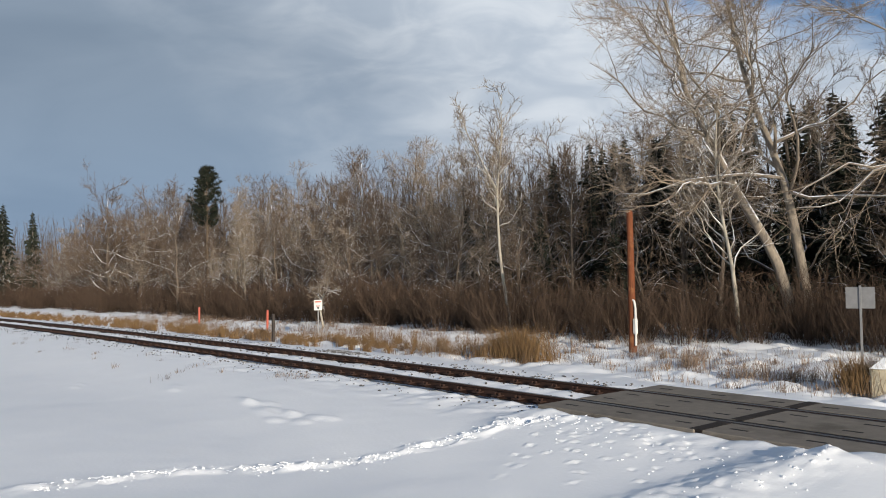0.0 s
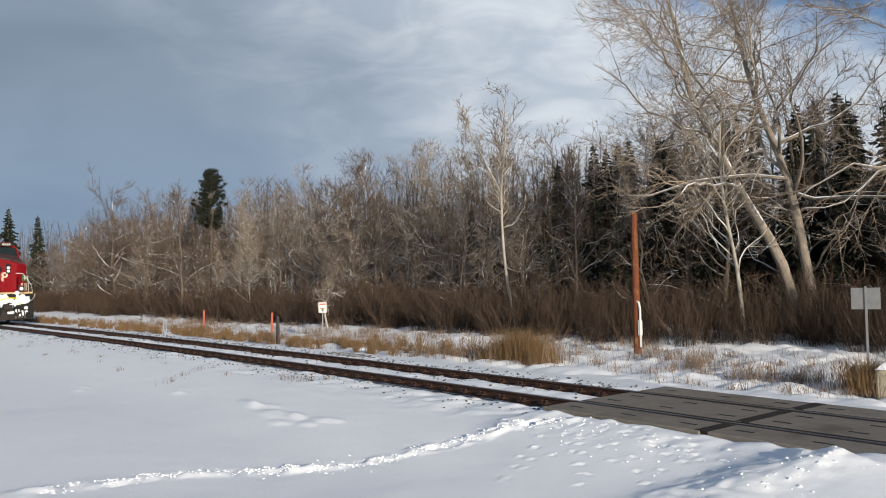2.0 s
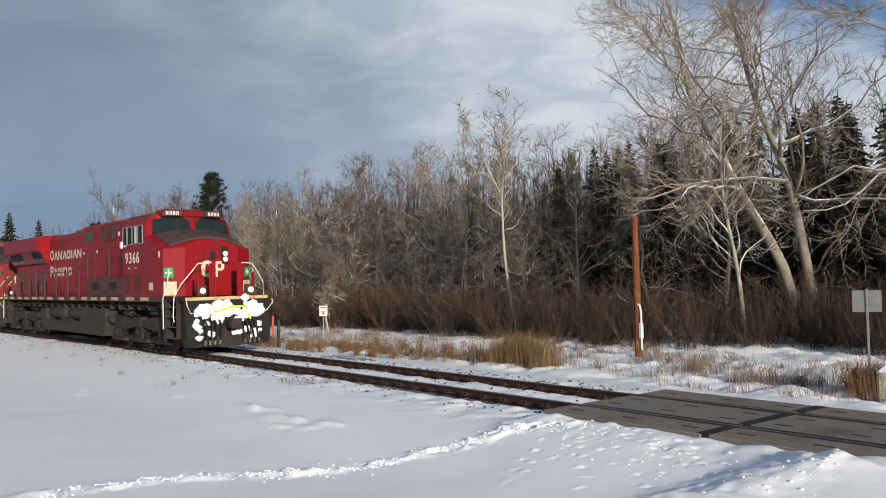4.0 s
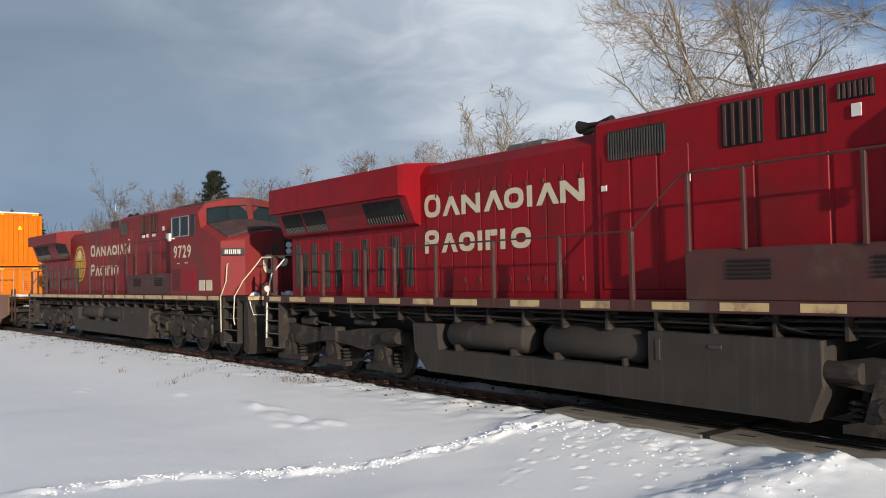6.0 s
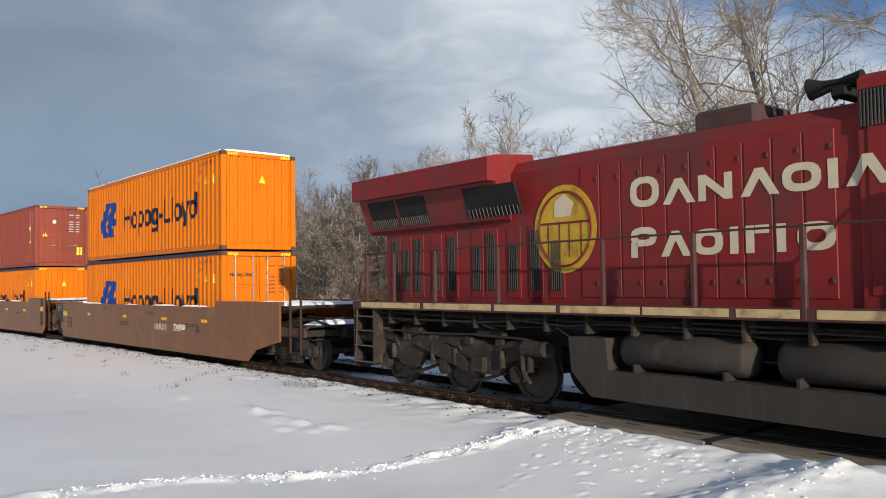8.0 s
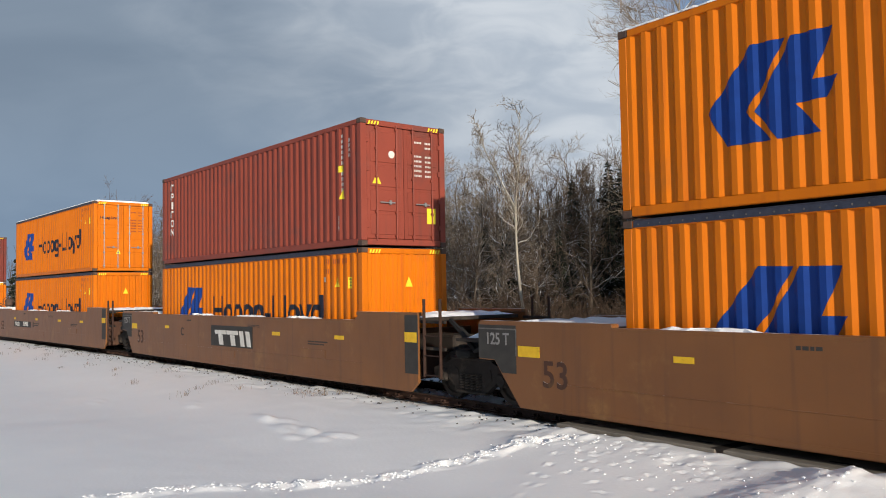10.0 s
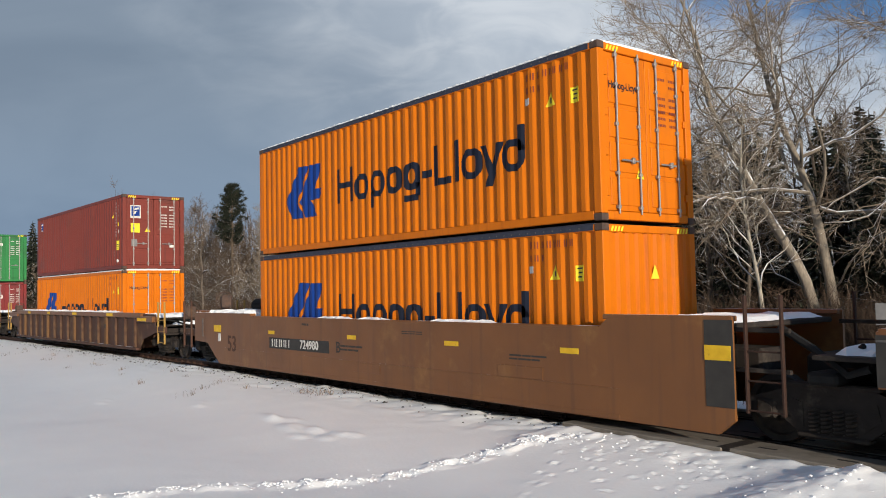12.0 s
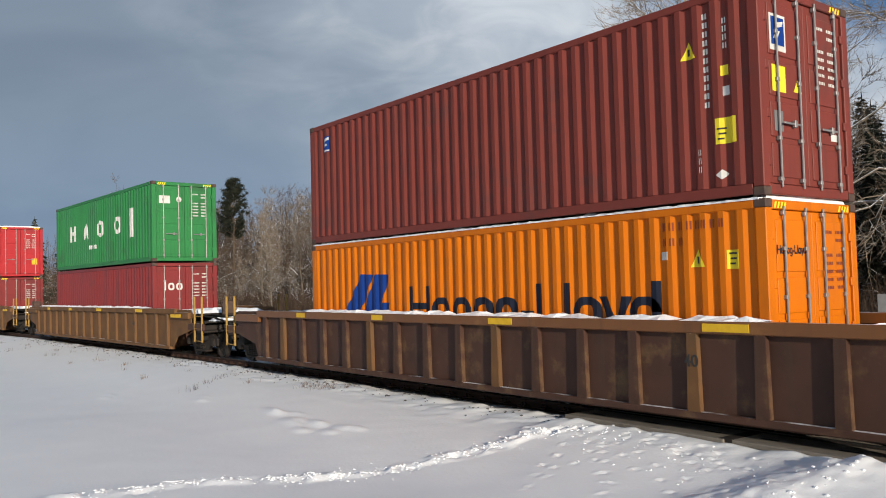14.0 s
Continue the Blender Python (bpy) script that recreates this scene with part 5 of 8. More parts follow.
def ribbed_well(u, colour, words, ladder_colour="hand_rail"):
    car = thing("ribbed_well_car", words, "well car", group="well cars of the train")
    for s in (-1, 1):
        a, b = sorted((s * 1.47, s * 1.43))
        poly = [(-8.7, 0.22), (8.5, 0.22), (8.9, 0.62), (10.0, 0.86), (10.0, 1.5), (-10.0, 1.5), (-10.0, 0.86), (-8.9, 0.62)]
        sd = part("side_sheet", MB().prism(poly, "y", a, b), colour, car, "weathered steel side sheet")
        a, b = sorted((s * 1.57, s * 1.40))
        part("top_chord", MB().cbox(-8.6, 8.9, a, b, 1.36, 1.53, 0.015).cbox(8.5, 10.0, a, b, 1.22, 1.42, 0.015).cbox(-10.0, -8.5, a, b, 1.22, 1.42, 0.015), "well_tan" if colour == "well_tan" else "well", sd, "brown top chord")
        part("bottom_chord", MB().cbox(-8.7, 8.5, a, b, 0.2, 0.30, 0.015), colour, sd)
        for k in range(17):
            r = part("rib", shared("rib", mk_rib, "well_tan" if k % 4 == 1 or colour == "well_tan" else colour), colour, sd)
            r.matrix_basis = pose(-8.15 + 1.02 * k, 0, 0) if s < 0 else pose(-8.15 + 1.02 * k, 0, 0, 0, 0, 180)
        for x, w in ((-6.3, 0.42), (-2.9, 0.42), (0.9, 0.62), (5.3, 0.7), (8.6, 0.85)):
            if s < 0:
                z0 = 1.39 if x < 8 else 1.25
                part("reflector", MB().cbox(x, x + w, -1.578, -1.5715, z0, z0 + 0.11, 0.002), "yellow", sd, "yellow reflector strip")
    part("well_floor", MB().cbox(-6.7, 6.7, -1.42, 1.42, 0.16, 0.22, 0.02).cbox(-6.8, -6.7, -1.42, 1.42, 0.16, 1.3, 0.02).cbox(6.7, 6.8, -1.42, 1.42, 0.16, 1.3, 0.02), "well_old", car)
    rnd = random.Random(int(-u) + 3)
    x = -6.0
    while x < 6.0:
        w = rnd.uniform(0.8, 2.2)
        part("edge_snow", snow_pad(x, min(x + w, 6.1), -1.55, -1.24, 1.53, 0.06, int(x * 37) + 77), "snow_clean", car, "snow along the top chord")
        x += w + rnd.uniform(0.0, 0.3)
    for s in (-1, 1):
        a, b = sorted((s * 6.8, s * 9.6))
        part("end_deck", MB().cbox(a, b, -1.38, 1.38, 1.30, 1.36, 0.02).cbox(a, b, -0.35, 0.35, 0.85, 1.2, 0.04), "under", car)
        part("deck_snow", snow_pad(a + 0.1, b - 0.05, -1.3, 1.3, 1.36, 0.10, int(-u) + s), "snow_clean", car, "lumpy snow on the end deck")
        freight_truck(car, s * 9.85)
        end_gear(car, s, s * 9.75, "under")
        for t in (-1, 1):
            l = part("ladder", shared("high_ladder", lambda: mk_ladder(0.5, 1.92, 0.56), ladder_colour), ladder_colour, car, "worn yellow steel hand rails")
            l.location = (s * 10.55 - 0.28, t * 1.46, 0)
        part("tie_plate", MB().cbox(*sorted((s * 10.45, s * 10.9)), -1.45, 1.45, 0.80, 0.86, 0.01), "under", car)
    mb = MB()
    mb.tube([(10.35, -0.3 + 0.26 * math.cos(k * .524), 1.62 + 0.26 * math.sin(k * .524)) for k in range(13)], 0.02, 6)
    mb.cbox(10.1, 10.3, -0.5, -0.1, 1.3, 1.75, 0.04)
    part("brake_wheel", mb, "casting", car, "hand brake wheel")
    letter(car, "40", 0.16, 5.1, 0.98, -1.562, "plate")
    MOVERS.append((car, u, 0.0))
    return car


# ---- locomotives ----
def mk_loco_truck_side():
    """Truck side of three axles, at -2.02, 0, 2.0 from its middle."""
    mb = MB()
    beam = [(-2.75, 0.78), (-2.75, 1.02), (-2.3, 1.10), (-1.2, 1.04), (-0.6, 0.96), (0.6, 0.98), (1.2, 1.06), (2.3, 1.10), (2.75, 1.0), (2.75, 0.78), (2.3, 0.72), (1.4, 0.60), (0.6, 0.70), (-0.6, 0.70), (-1.4, 0.58), (-2.3, 0.72)]
    mb.prism(beam, "y", -0.10, 0.10)
    mb.cbox(-0.42, 0.28, -0.16, 0.12, 0.72, 1.06, 0.03)
    for x in (-2.02, 0.0, 2.0):
        mb.prism([(x - 0.16, 0.82), (x + 0.16, 0.82), (x + 0.24, 0.55), (x + 0.32, 0.34), (x + 0.62, 0.30), (x + 0.62, 0.20), (x - 0.55, 0.20), (x - 0.55, 0.30), (x - 0.30, 0.36), (x - 0.24, 0.55)], "y", -0.13, 0.05)
        mb.cyl((x, -0.19, 0.53), (x, 0.05, 0.53), 0.145, 16)
        mb.cyl((x, -0.21, 0.53), (x, -0.18, 0.53), 0.10, 12)
    for x in (-2.55, 2.5):
        mb.cyl((x - 0.25, -0.16, 0.93), (x + 0.25, -0.16, 0.93), 0.13, 12)
    return mb


def mk_open_truck_side():
    """Arched truck side that leaves the wheels in view."""
    mb = MB()
    mb.prism([(-2.9, 0.86), (-2.9, 1.08), (-2.0, 1.12), (-1.35, 1.0), (-0.6, 1.12), (0.6, 1.12), (1.35, 1.0), (2.0, 1.12), (2.9, 1.08), (2.9, 0.86), (2.35, 0.84), (1.75, 0.72), (1.45, 0.48), (0.95, 0.46), (0.62, 0.78), (-0.62, 0.84),
              (-0.95, 0.46), (-1.45, 0.48), (-1.75, 0.72), (-2.35, 0.84)], "y", -0.08, 0.08)
    mb.prism([(-0.9, 0.92), (-0.35, 1.12), (0.9, 0.62), (0.9, 0.46), (0.55, 0.52)], "y", -0.15, -0.06)
    mb.cbox(0.85, 1.2, -0.18, 0.08, 0.5, 0.78, 0.02)
    for x in (-2.02, 0.0, 2.0):
        mb.cyl((x, -0.14, 0.53), (x, 0.05, 0.53), 0.15, 16)
        mb.cyl((x, -0.16, 0.53), (x, -0.13, 0.53), 0.09, 12)
        mb.prism([(x - 0.12, 0.55), (x + 0.12, 0.55), (x + 0.34, 0.86), (x + 0.12, 0.9)], "y", -0.06, 0.03)
    for x in (-2.02, 0.0, 2.0):
        mb.prism([(x - 0.50, 0.86), (x - 0.40, 0.94), (x, 1.00), (x + 0.40, 0.94), (x + 0.50, 0.86), (x + 0.50, 0.92), (x + 0.40, 1.02), (x, 1.08), (x - 0.40, 1.02), (x - 0.50, 0.92)], "y", -0.13, -0.07)
        mb.cyl((x - 0.34, -0.12, 0.62), (x - 0.34, -0.12, 0.92), 0.055, 8)
        mb.cyl((x + 0.36, -0.12, 0.60), (x + 0.36, -0.12, 0.90), 0.055, 8)
    for x in (-1.2, -0.3, 0.75, 1.6):
        mb.cbox(x - 0.1, x + 0.1, -0.15, -0.07, 0.98, 1.12, 0.02)
    mb.tube([(-2.9, -0.12, 1.14), (-1.6, -0.14, 1.17), (-0.4, -0.12, 1.15), (0.9, -0.14, 1.18), (2.2, -0.12, 1.15), (2.9, -0.10, 1.05)], 0.022, 6)
    for x in (-2.55, 2.5):
        mb.cyl((x - 0.25, -0.14, 1.0), (x + 0.25, -0.14, 1.0), 0.13, 12)
        mb.tube([(x - 0.3, -0.16, 0.98), (x - 0.25, -0.18, 0.6), (x - 0.15, -0.12, 0.4)], 0.04, 6)
    return mb


def mk_loco_spring():
    mb = MB()
    for k in range(4):
        mb.loft([[(r * math.cos(a * .628), r * math.sin(a * .628), z) for a in range(10)] for z, r in ((0.31 + 0.075 * k, 0.07), (0.325 + 0.075 * k, 0.10), (0.35 + 0.075 * k, 0.10), (0.365 + 0.075 * k, 0.07))])
    return mb


def rect_ring(pts):
    return pts + [(x, -y, z) for x, y, z in reversed(pts)]


def locomotive(u, paint, number, words, lead):
    lo = thing("locomotive", words, "locomotive", group="locomotives")
    rnd = random.Random(int(-u))
    under = "under"
    # frame and walkway
    part("frame", MB().cbox(-10.75, 10.45, -0.75, 0.75, 1.02, 1.62, 0.03).cbox(-10.7, 9.1, -1.5, 1.5, 1.60, 1.74, 0.01).cbox(9.1, 10.5, -1.45, 1.45, 1.60, 1.74, 0.01), "black", lo)
    for s in (-1, 1):
        a, b = sorted((s * 1.53, s * 1.48))
        sill = part("side_sill", MB().cbox(-10.75, 9.1, a, b, 1.60, 1.77, 0.012), "loco_low", lo)
        x = -10.4
        while x < 8.8:
            w = rnd.uniform(0.55, 0.8) if lead else rnd.uniform(0.8, 2.2)
            a, b = sorted((s * 1.536, s * 1.531))
            part("reflective_stripe", MB().cbox(x, min(x + w, 9.05), a, b, 1.635, 1.745, 0.002), "gold", sill)
            x += w + (rnd.uniform(0.35, 0.95) if lead else rnd.uniform(0.03, 0.25))
    # cab
    sec = [(1.5, 1.76), (1.5, 4.18), (1.30, 4.46), (0.6, 4.62), (0.05, 4.66)]
    ring = lambda xs: rect_ring([(xx, -y, z) for xx, (y, z) in zip(xs, sec)])
    low = [(1.5, 1.76), (1.5, 3.72), (1.32, 3.82), (0.6, 3.92), (0.05, 3.95)]
    cab = MB().loft([ring([5.6] * 5), ring([7.62, 7.62, 7.66, 7.79, 7.87]), rect_ring([(xx, -y, z) for xx, (y, z) in zip([7.82, 7.82, 7.86, 7.98, 8.06], low)])])
    cabp = part("cab", cab, paint, lo, "red steel cab")
    part("cab_roof", MB().prism([(-1.30, 4.47), (-0.6, 4.625), (0, 4.665), (0.6, 4.625), (1.30, 4.47), (1.22, 4.53), (0.6, 4.68), (0, 4.72), (-0.6, 4.68), (-1.22, 4.53)], "x", 5.55, 7.55), "dark_roof", lo)
    # nose
    n0 = rect_ring([(7.8, -1.5, 1.76), (7.8, -1.5, 3.73), (7.84, -1.32, 3.83), (7.95, -0.6, 3.93), (8.03, -0.05, 3.96)])
    n1 = rect_ring([(9.1, -1.5, 1.76), (9.1, -1.5, 3.28), (9.12, -1.32, 3.36), (9.15, -0.6, 3.58), (9.15, -0.05, 3.64)])
    n2 = rect_ring([(9.42, -0.92, 1.76), (9.42, -0.92, 3.30), (9.42, -0.85, 3.38), (9.44, -0.5, 3.54), (9.45, -0.05, 3.60)])
    nose = part("nose", MB().loft([n0, n1, n2]), paint, lo, "blunt red nose")
    top = [(8.06, 0.0, 4.02), (7.93, -0.6, 3.995), (7.82, -1.30, 3.885), (9.12, -1.30, 3.43), (9.16, -0.6, 3.65), (9.16, 0.0, 3.71), (9.16, 0.6, 3.65), (9.12, 1.30, 3.43), (7.82, 1.30, 3.885), (7.93, 0.6, 3.995)]
    part("nose_top", MB().add(top + [(x, y, z - 0.07) for x, y, z in top], [(2, 3, 1), (3, 4, 1), (1, 4, 0), (4, 5, 0), (0, 5, 9), (5, 6, 9), (9, 6, 8), (6, 7, 8)] + [(i, (i + 1) % 10, 10 + (i + 1) % 10, 10 + i) for i in range(10)]), "dark_roof", nose, "dark anti-glare nose top")
    # windscreens
    for s in (-1, 1):
        def wx(y, z):
            k = (z - 3.9) / 0.65
            return 7.86 + 0.20 * (1 - abs(y) / 1.4) - 0.19 * k + 0.028
        quad = [(1.34, 3.86), (0.10, 3.99), (0.10, 4.44), (1.28, 4.31)]
        mbg = MB()
        mbg.loft([[(wx(y, z) + d, s * y, z) for y, z in quad] for d in (-0.04, 0.0)])
        g = part("windscreen", mbg, "glass", cabp, "dark tinted windscreen")
        fr = MB().tube([(wx(y, z) + 0.006, s * y, z) for y, z in quad + quad[:1]], 0.018, 5)
        part("window_frame", fr, "black", g)
        part("wiper", MB().tube([(wx(0.7, 4.42) + 0.06, s * 0.72, 4.40), (wx(0.7, 4.1) + 0.03, s * 0.70, 4.12), (wx(.75, 4.02) + 0.02, s * 0.66, 4.0)], 0.010, 5).tube([(wx(.35, 4.42) + .05, s * 0.35, 4.42), (wx(1.0, 4.42) + .05, s * 1.05, 4.37)], 0.010, 5),
             "black", cabp)
    # side windows
    panes = ((5.70, 6.04), (6.12, 6.98), (7.06, 7.44)) if lead else ((5.76, 6.34), (6.38, 6.99), (7.12, 7.44))
    for s in (-1, 1):
        for k, (a, b) in enumerate(panes):
            y0, y1 = sorted((s * 1.512, s * 1.49))
            # lead: a solid black pane paints the shade inside the open cab window
            g = part("side_window", MB().cbox(a, b, y0, y1, 3.56, 4.13, 0.01), "black" if lead else "glass", cabp, "open cab window filled black for its unlit inside" if lead else "dark cab side window")
            mb = MB()
            y0, y1 = sorted((s * 1.53, s * 1.50))
            for c, d, e, f in ((a - .025, b + .025, 3.53, 3.565), (a - .025, b + .025, 4.125, 4.16), (a - .03, a + .012, 3.53, 4.16), (b - .012, b + .03, 3.53, 4.16)):
                mb.cbox(c, d, y0, y1, e, f, 0.004)
            part("window_frame", mb, "bar" if (k < 2 or lead) else "loco_low", g)
        if lead:
            y0, y1 = sorted((s * 1.52, s * 1.513))
            part("window_blind", MB().cbox(6.76, 6.96, y0, y1, 3.58, 4.11, 0.004), "white", cabp, "white blind in the window")
        if lead:
            part("window_bar", MB().cbox(6.52, 6.57, *sorted((s * 1.53, s * 1.50)), 3.56, 4.13, 0.004), "bar", cabp)
        y0, y1 = sorted((s * 1.70, s * 1.62))
        part("mirror", MB().cbox(5.86, 6.0, y0, y1, 3.42, 3.66, 0.02).cyl((5.93, s * 1.5, 3.5), (5.93, s * 1.65, 3.5), 0.012, 6), "white", cabp, "small white mirror")
        # number on the cab side
        if s < 0:
            letter(cabp, number, 0.36, 6.50, 3.06, -1.507, "white" if lead else "cream", 1.05, 1.22)
            for x, w in ((6.12, 0.18), (6.68, 0.22)):
                part("small_mark", MB().box(x, x + w, -1.506, -1.502, 2.72, 2.745), "white", cabp)
        mb = MB()
        for x0, x1 in ((5.75, 6.33), (6.62, 7.32)) if lead else ((5.75, 6.35),):
            for k in range(13):
                z = 1.9 + 0.052 * k
                y0, y1 = sorted((s * 1.515, s * 1.49))
                mb.prism([(y0, z), (y1, z), (y1 if s < 0 else y0, z + 0.04), (y0 if s < 0 else y1, z + 0.012)], "x", x0, x1)
        part("louvre_panel", mb, "loco_low", cabp, "ribbed louvre panel")
        if not lead:
            y0, y1 = sorted((s * 1.512, s * 1.49))
            part("access_door", MB().cbox(6.55, 7.45, y0, y1, 1.86, 2.5, 0.01).cbox(6.65, 7.0, *sorted((s * 1.52, s * 1.51)), 1.95, 2.4, 0.01).cbox(7.03, 7.35, *sorted((s * 1.52, s * 1.51)), 1.95, 2.4, 0.01), "loco_red", cabp)
            part("sign_plate", MB().cbox(7.68, 8.05, *sorted((s * 1.508, s * 1.49)), 1.9, 2.2, 0.004), "cream", cabp)
            part("sign_plate", MB().cbox(8.15, 8.55, *sorted((s * 1.508, s * 1.49)), 1.9, 2.2, 0.004), "cream", cabp)
        else:
            part("sign_plate", MB().cbox(7.95, 8.25, *sorted((s * 1.508, s * 1.49)), 1.98, 2.22, 0.004), "cream", cabp)
            part("sign_plate", MB().cbox(8.72, 8.85, *sorted((s * 1.508, s * 1.49)), 3.02, 3.22, 0.004), "cream", cabp)
            for x in (8.05, 8.15, 8.35, 8.42):
                part("bolt", MB().cyl((x, s * 1.49, 3.12), (x, s * 1.52, 3.12), 0.02, 8), "loco_low", cabp)
    # number boards: plain bars on a dark board
    def board(cx, cy, cz, turn, w=0.62, h=0.20):
        ob = part("number_board", MB().cbox(-0.04, 0.06, -w / 2, w / 2, -h / 2, h / 2, 0.015), "plate", lo, "dark board with white bars")
        ob.matrix_basis = pose(cx, cy, cz, 0, 0, turn)
        mb = MB()
        for k in range(4):
            mb.box(0.061, 0.066, -0.22 + 0.115 * k, -0.22 + 0.115 * k + 0.03, -0.06, 0.06)
            mb.box(0.061, 0.066, -0.22 + 0.115 * k + 0.05, -0.22 + 0.115 * k + 0.08, -0.06, 0.06)
        part("number_bars", mb, "white", ob)
    if lead:
        board(8.0, -0.72, 4.53, -8)
        board(8.0, 0.72, 4.53, 8)
        part("roof_box", MB().cbox(7.35, 7.98, -1.05, 1.05, 4.41, 4.66, 0.05), paint, lo)
    else:
        board(9.27, -1.21, 2.98, -29)
        board(9.27, 1.21, 2.98, 29)
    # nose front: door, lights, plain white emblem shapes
    part("nose_door", MB().cbox(9.44, 9.47, -0.30, 0.32, 1.8, 3.35, 0.02).cbox(9.46, 9.50, -0.16, 0.12, 2.9, 3.2, 0.02), paint, nose)
    part("door_window", MB().cbox(9.50, 9.51, -0.13, 0.09, 2.93, 3.17, 0.005), "glass", nose)
    mb = MB()
    flat_paint(mb, [hoop(-0.40, 0.0, 2.36, 2.90, 0.14), hoop(0.06, 0.40, 2.56, 2.88, 0.11), bar(0.06, 0.17, 2.36, 2.58)], lambda y, z: (9.487, y, z))
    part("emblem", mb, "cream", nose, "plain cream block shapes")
    lamp = MB()
    for z in (3.0, 3.18) if not lead else (3.12, 2.94):
        lamp.cyl((9.44, 0.42, z), (9.55, 0.42, z), 0.085, 14)
    hl = part("headlight", MB().cbox(9.42, 9.50, 0.30, 0.54, 2.78, 3.34, 0.02), "black", lo)
    part("lens", lamp, "lamp", hl, "round lamp lens")
    if lead:
        for s in (-1, 1):
            sg = part("green_sign", MB().cbox(-0.01, 0.01, -0.15, 0.15, -0.16, 0.16, 0.004), "green_sign", nose, "green sign with a white cross")
            sg.matrix_basis = pose(9.19, s * 1.36, 2.52, 0, 0, s * 29)
            part("cross", MB().box(0.0105, 0.014, -0.03, 0.03, -0.1, 0.1).box(0.0105, 0.0141, -0.1, 0.1, -0.03, 0.03), "white", sg)
            pl = part("sign_plate", MB().cbox(-0.01, 0.012, -0.2, 0.2, -0.22, 0.22, 0.004), "cream", nose)
            pl.matrix_basis = pose(9.208, s * 1.32, 2.02, 0, 0, s * 29)
    # hood
    hw = 0.98
    dz = 0.0 if lead else -0.16
    hood_sec = [(hw, 1.74), (hw, 4.22 + dz), (0.82, 4.42 + dz), (0.5, 4.5 + dz), (0.05, 4.52 + dz)]
    hring = lambda x: rect_ring([(x, -y, z) for y, z in hood_sec])
    hood = part("hood", MB().loft([hring(-10.2), hring(-0.1)]), paint, lo, "long red engine hood")
    part("front_hood", MB().loft([rect_ring([(x, -y, z) for y, z in ((1.02, 1.74), (1.02, 4.50), (0.9, 4.58), (0.4, 4.62), (0.05, 4.62))]) for x in (-0.1, 5.6)]), paint, lo)
    # hood doors, hinges, latches
    for s in (-1, 1):
        for k in range(11):
            a = -4.6 + 0.42 * k
            if a > -0.5:
                break
            y0, y1 = sorted((s * (hw + 0.014), s * (hw - 0.01)))
            d = part("hood_door", MB().cbox(a + 0.012, a + 0.408, y0, y1, 1.86, 3.98, 0.01), paint, hood)
            part("latch", MB().cbox(a + 0.33, a + 0.37, *sorted((s * (hw + 0.03), s * hw)), 2.05, 2.13, 0.006).cbox(a + 0.33, a + 0.37, *sorted((s * (hw + 0.03), s * hw)), 3.72, 3.8, 0.006), "loco_low", d)
        for a, b in ((0.0, 0.55), (0.6, 1.05), (1.1, 1.6), (1.65, 2.6), (2.65, 3.6), (3.65, 4.5), (4.55, 5.5)):
            y0, y1 = sorted((s * 1.034, s * 1.01))
            part("hood_door", MB().cbox(a, b, y0, y1, 1.9, 3.62 if a > 1.6 else 4.0, 0.01), paint, hood)
        # grilles high on the hood
        for a, b, z0, z1, nb in (((0.14, 1.22, 3.88, 4.36, 22), (2.13, 2.75, 3.84, 4.45, 5), (2.98, 3.60, 3.84, 4.45, 5), (3.72, 4.18, 4.20, 4.43, 7)) if lead else
                                 ((-0.08, 0.60, 3.90, 4.38, 16), (1.91, 2.48, 3.84, 4.46, 5), (2.76, 3.36, 3.84, 4.46, 5))):
            y0, y1 = sorted((s * 1.032, s * 1.0))
            # black box on the hood paints the shade behind the slats
            g = part("grille", MB().cbox(a, b, y0, y1, z0, z1, 0.006), "black", hood, "slatted grille on a black shade backing")
            mb = MB()
            for k in range(nb):
                x = a + (b - a) * (k + 0.5) / nb
                w = min(0.022, 0.28 * (b - a) / nb)
                mb.cbox(x - w, x + w, *sorted((s * 1.05, s * 1.03)), z0 + 0.02, z1 - 0.02, 0.004)
            part("slats", mb, "loco_low" if nb < 10 else "plate", g)
        # low cabinets beside the hood
        y0, y1 = sorted((s * 1.49, s * 1.0))
        cabn = part("low_cabinet", MB().cbox(1.8, 5.6, y0, y1, 1.76, 2.45, 0.02), "loco_low", lo, "grimy low equipment cabinet")
        for a in (2.45, 4.3):
            mb = MB()
            for k in range(5):
                mb.cbox(a, a + 0.62, *sorted((s * 1.512, s * 1.48)), 2.05 + 0.055 * k, 2.08 + 0.055 * k, 0.006)
            part("louvres", mb, "black", cabn)
        # radiator
        zb, zt = (3.80, 4.40) if lead else (3.92, 4.34)
        prof = [(hw, 3.2), (1.12, 3.26), (1.36, zb), (1.55, zb), (1.55, zt), (1.35, zt + 0.05), (0.5, zt + 0.12), (0.4, zt + 0.12), (0.4, 3.2)]
        r = part("radiator_housing", MB().prism([(s * y, z) for y, z in prof], "x", -10.35 if lead else -10.7, -4.78 if lead else -6.25), paint, lo, "overhanging red radiator housing")
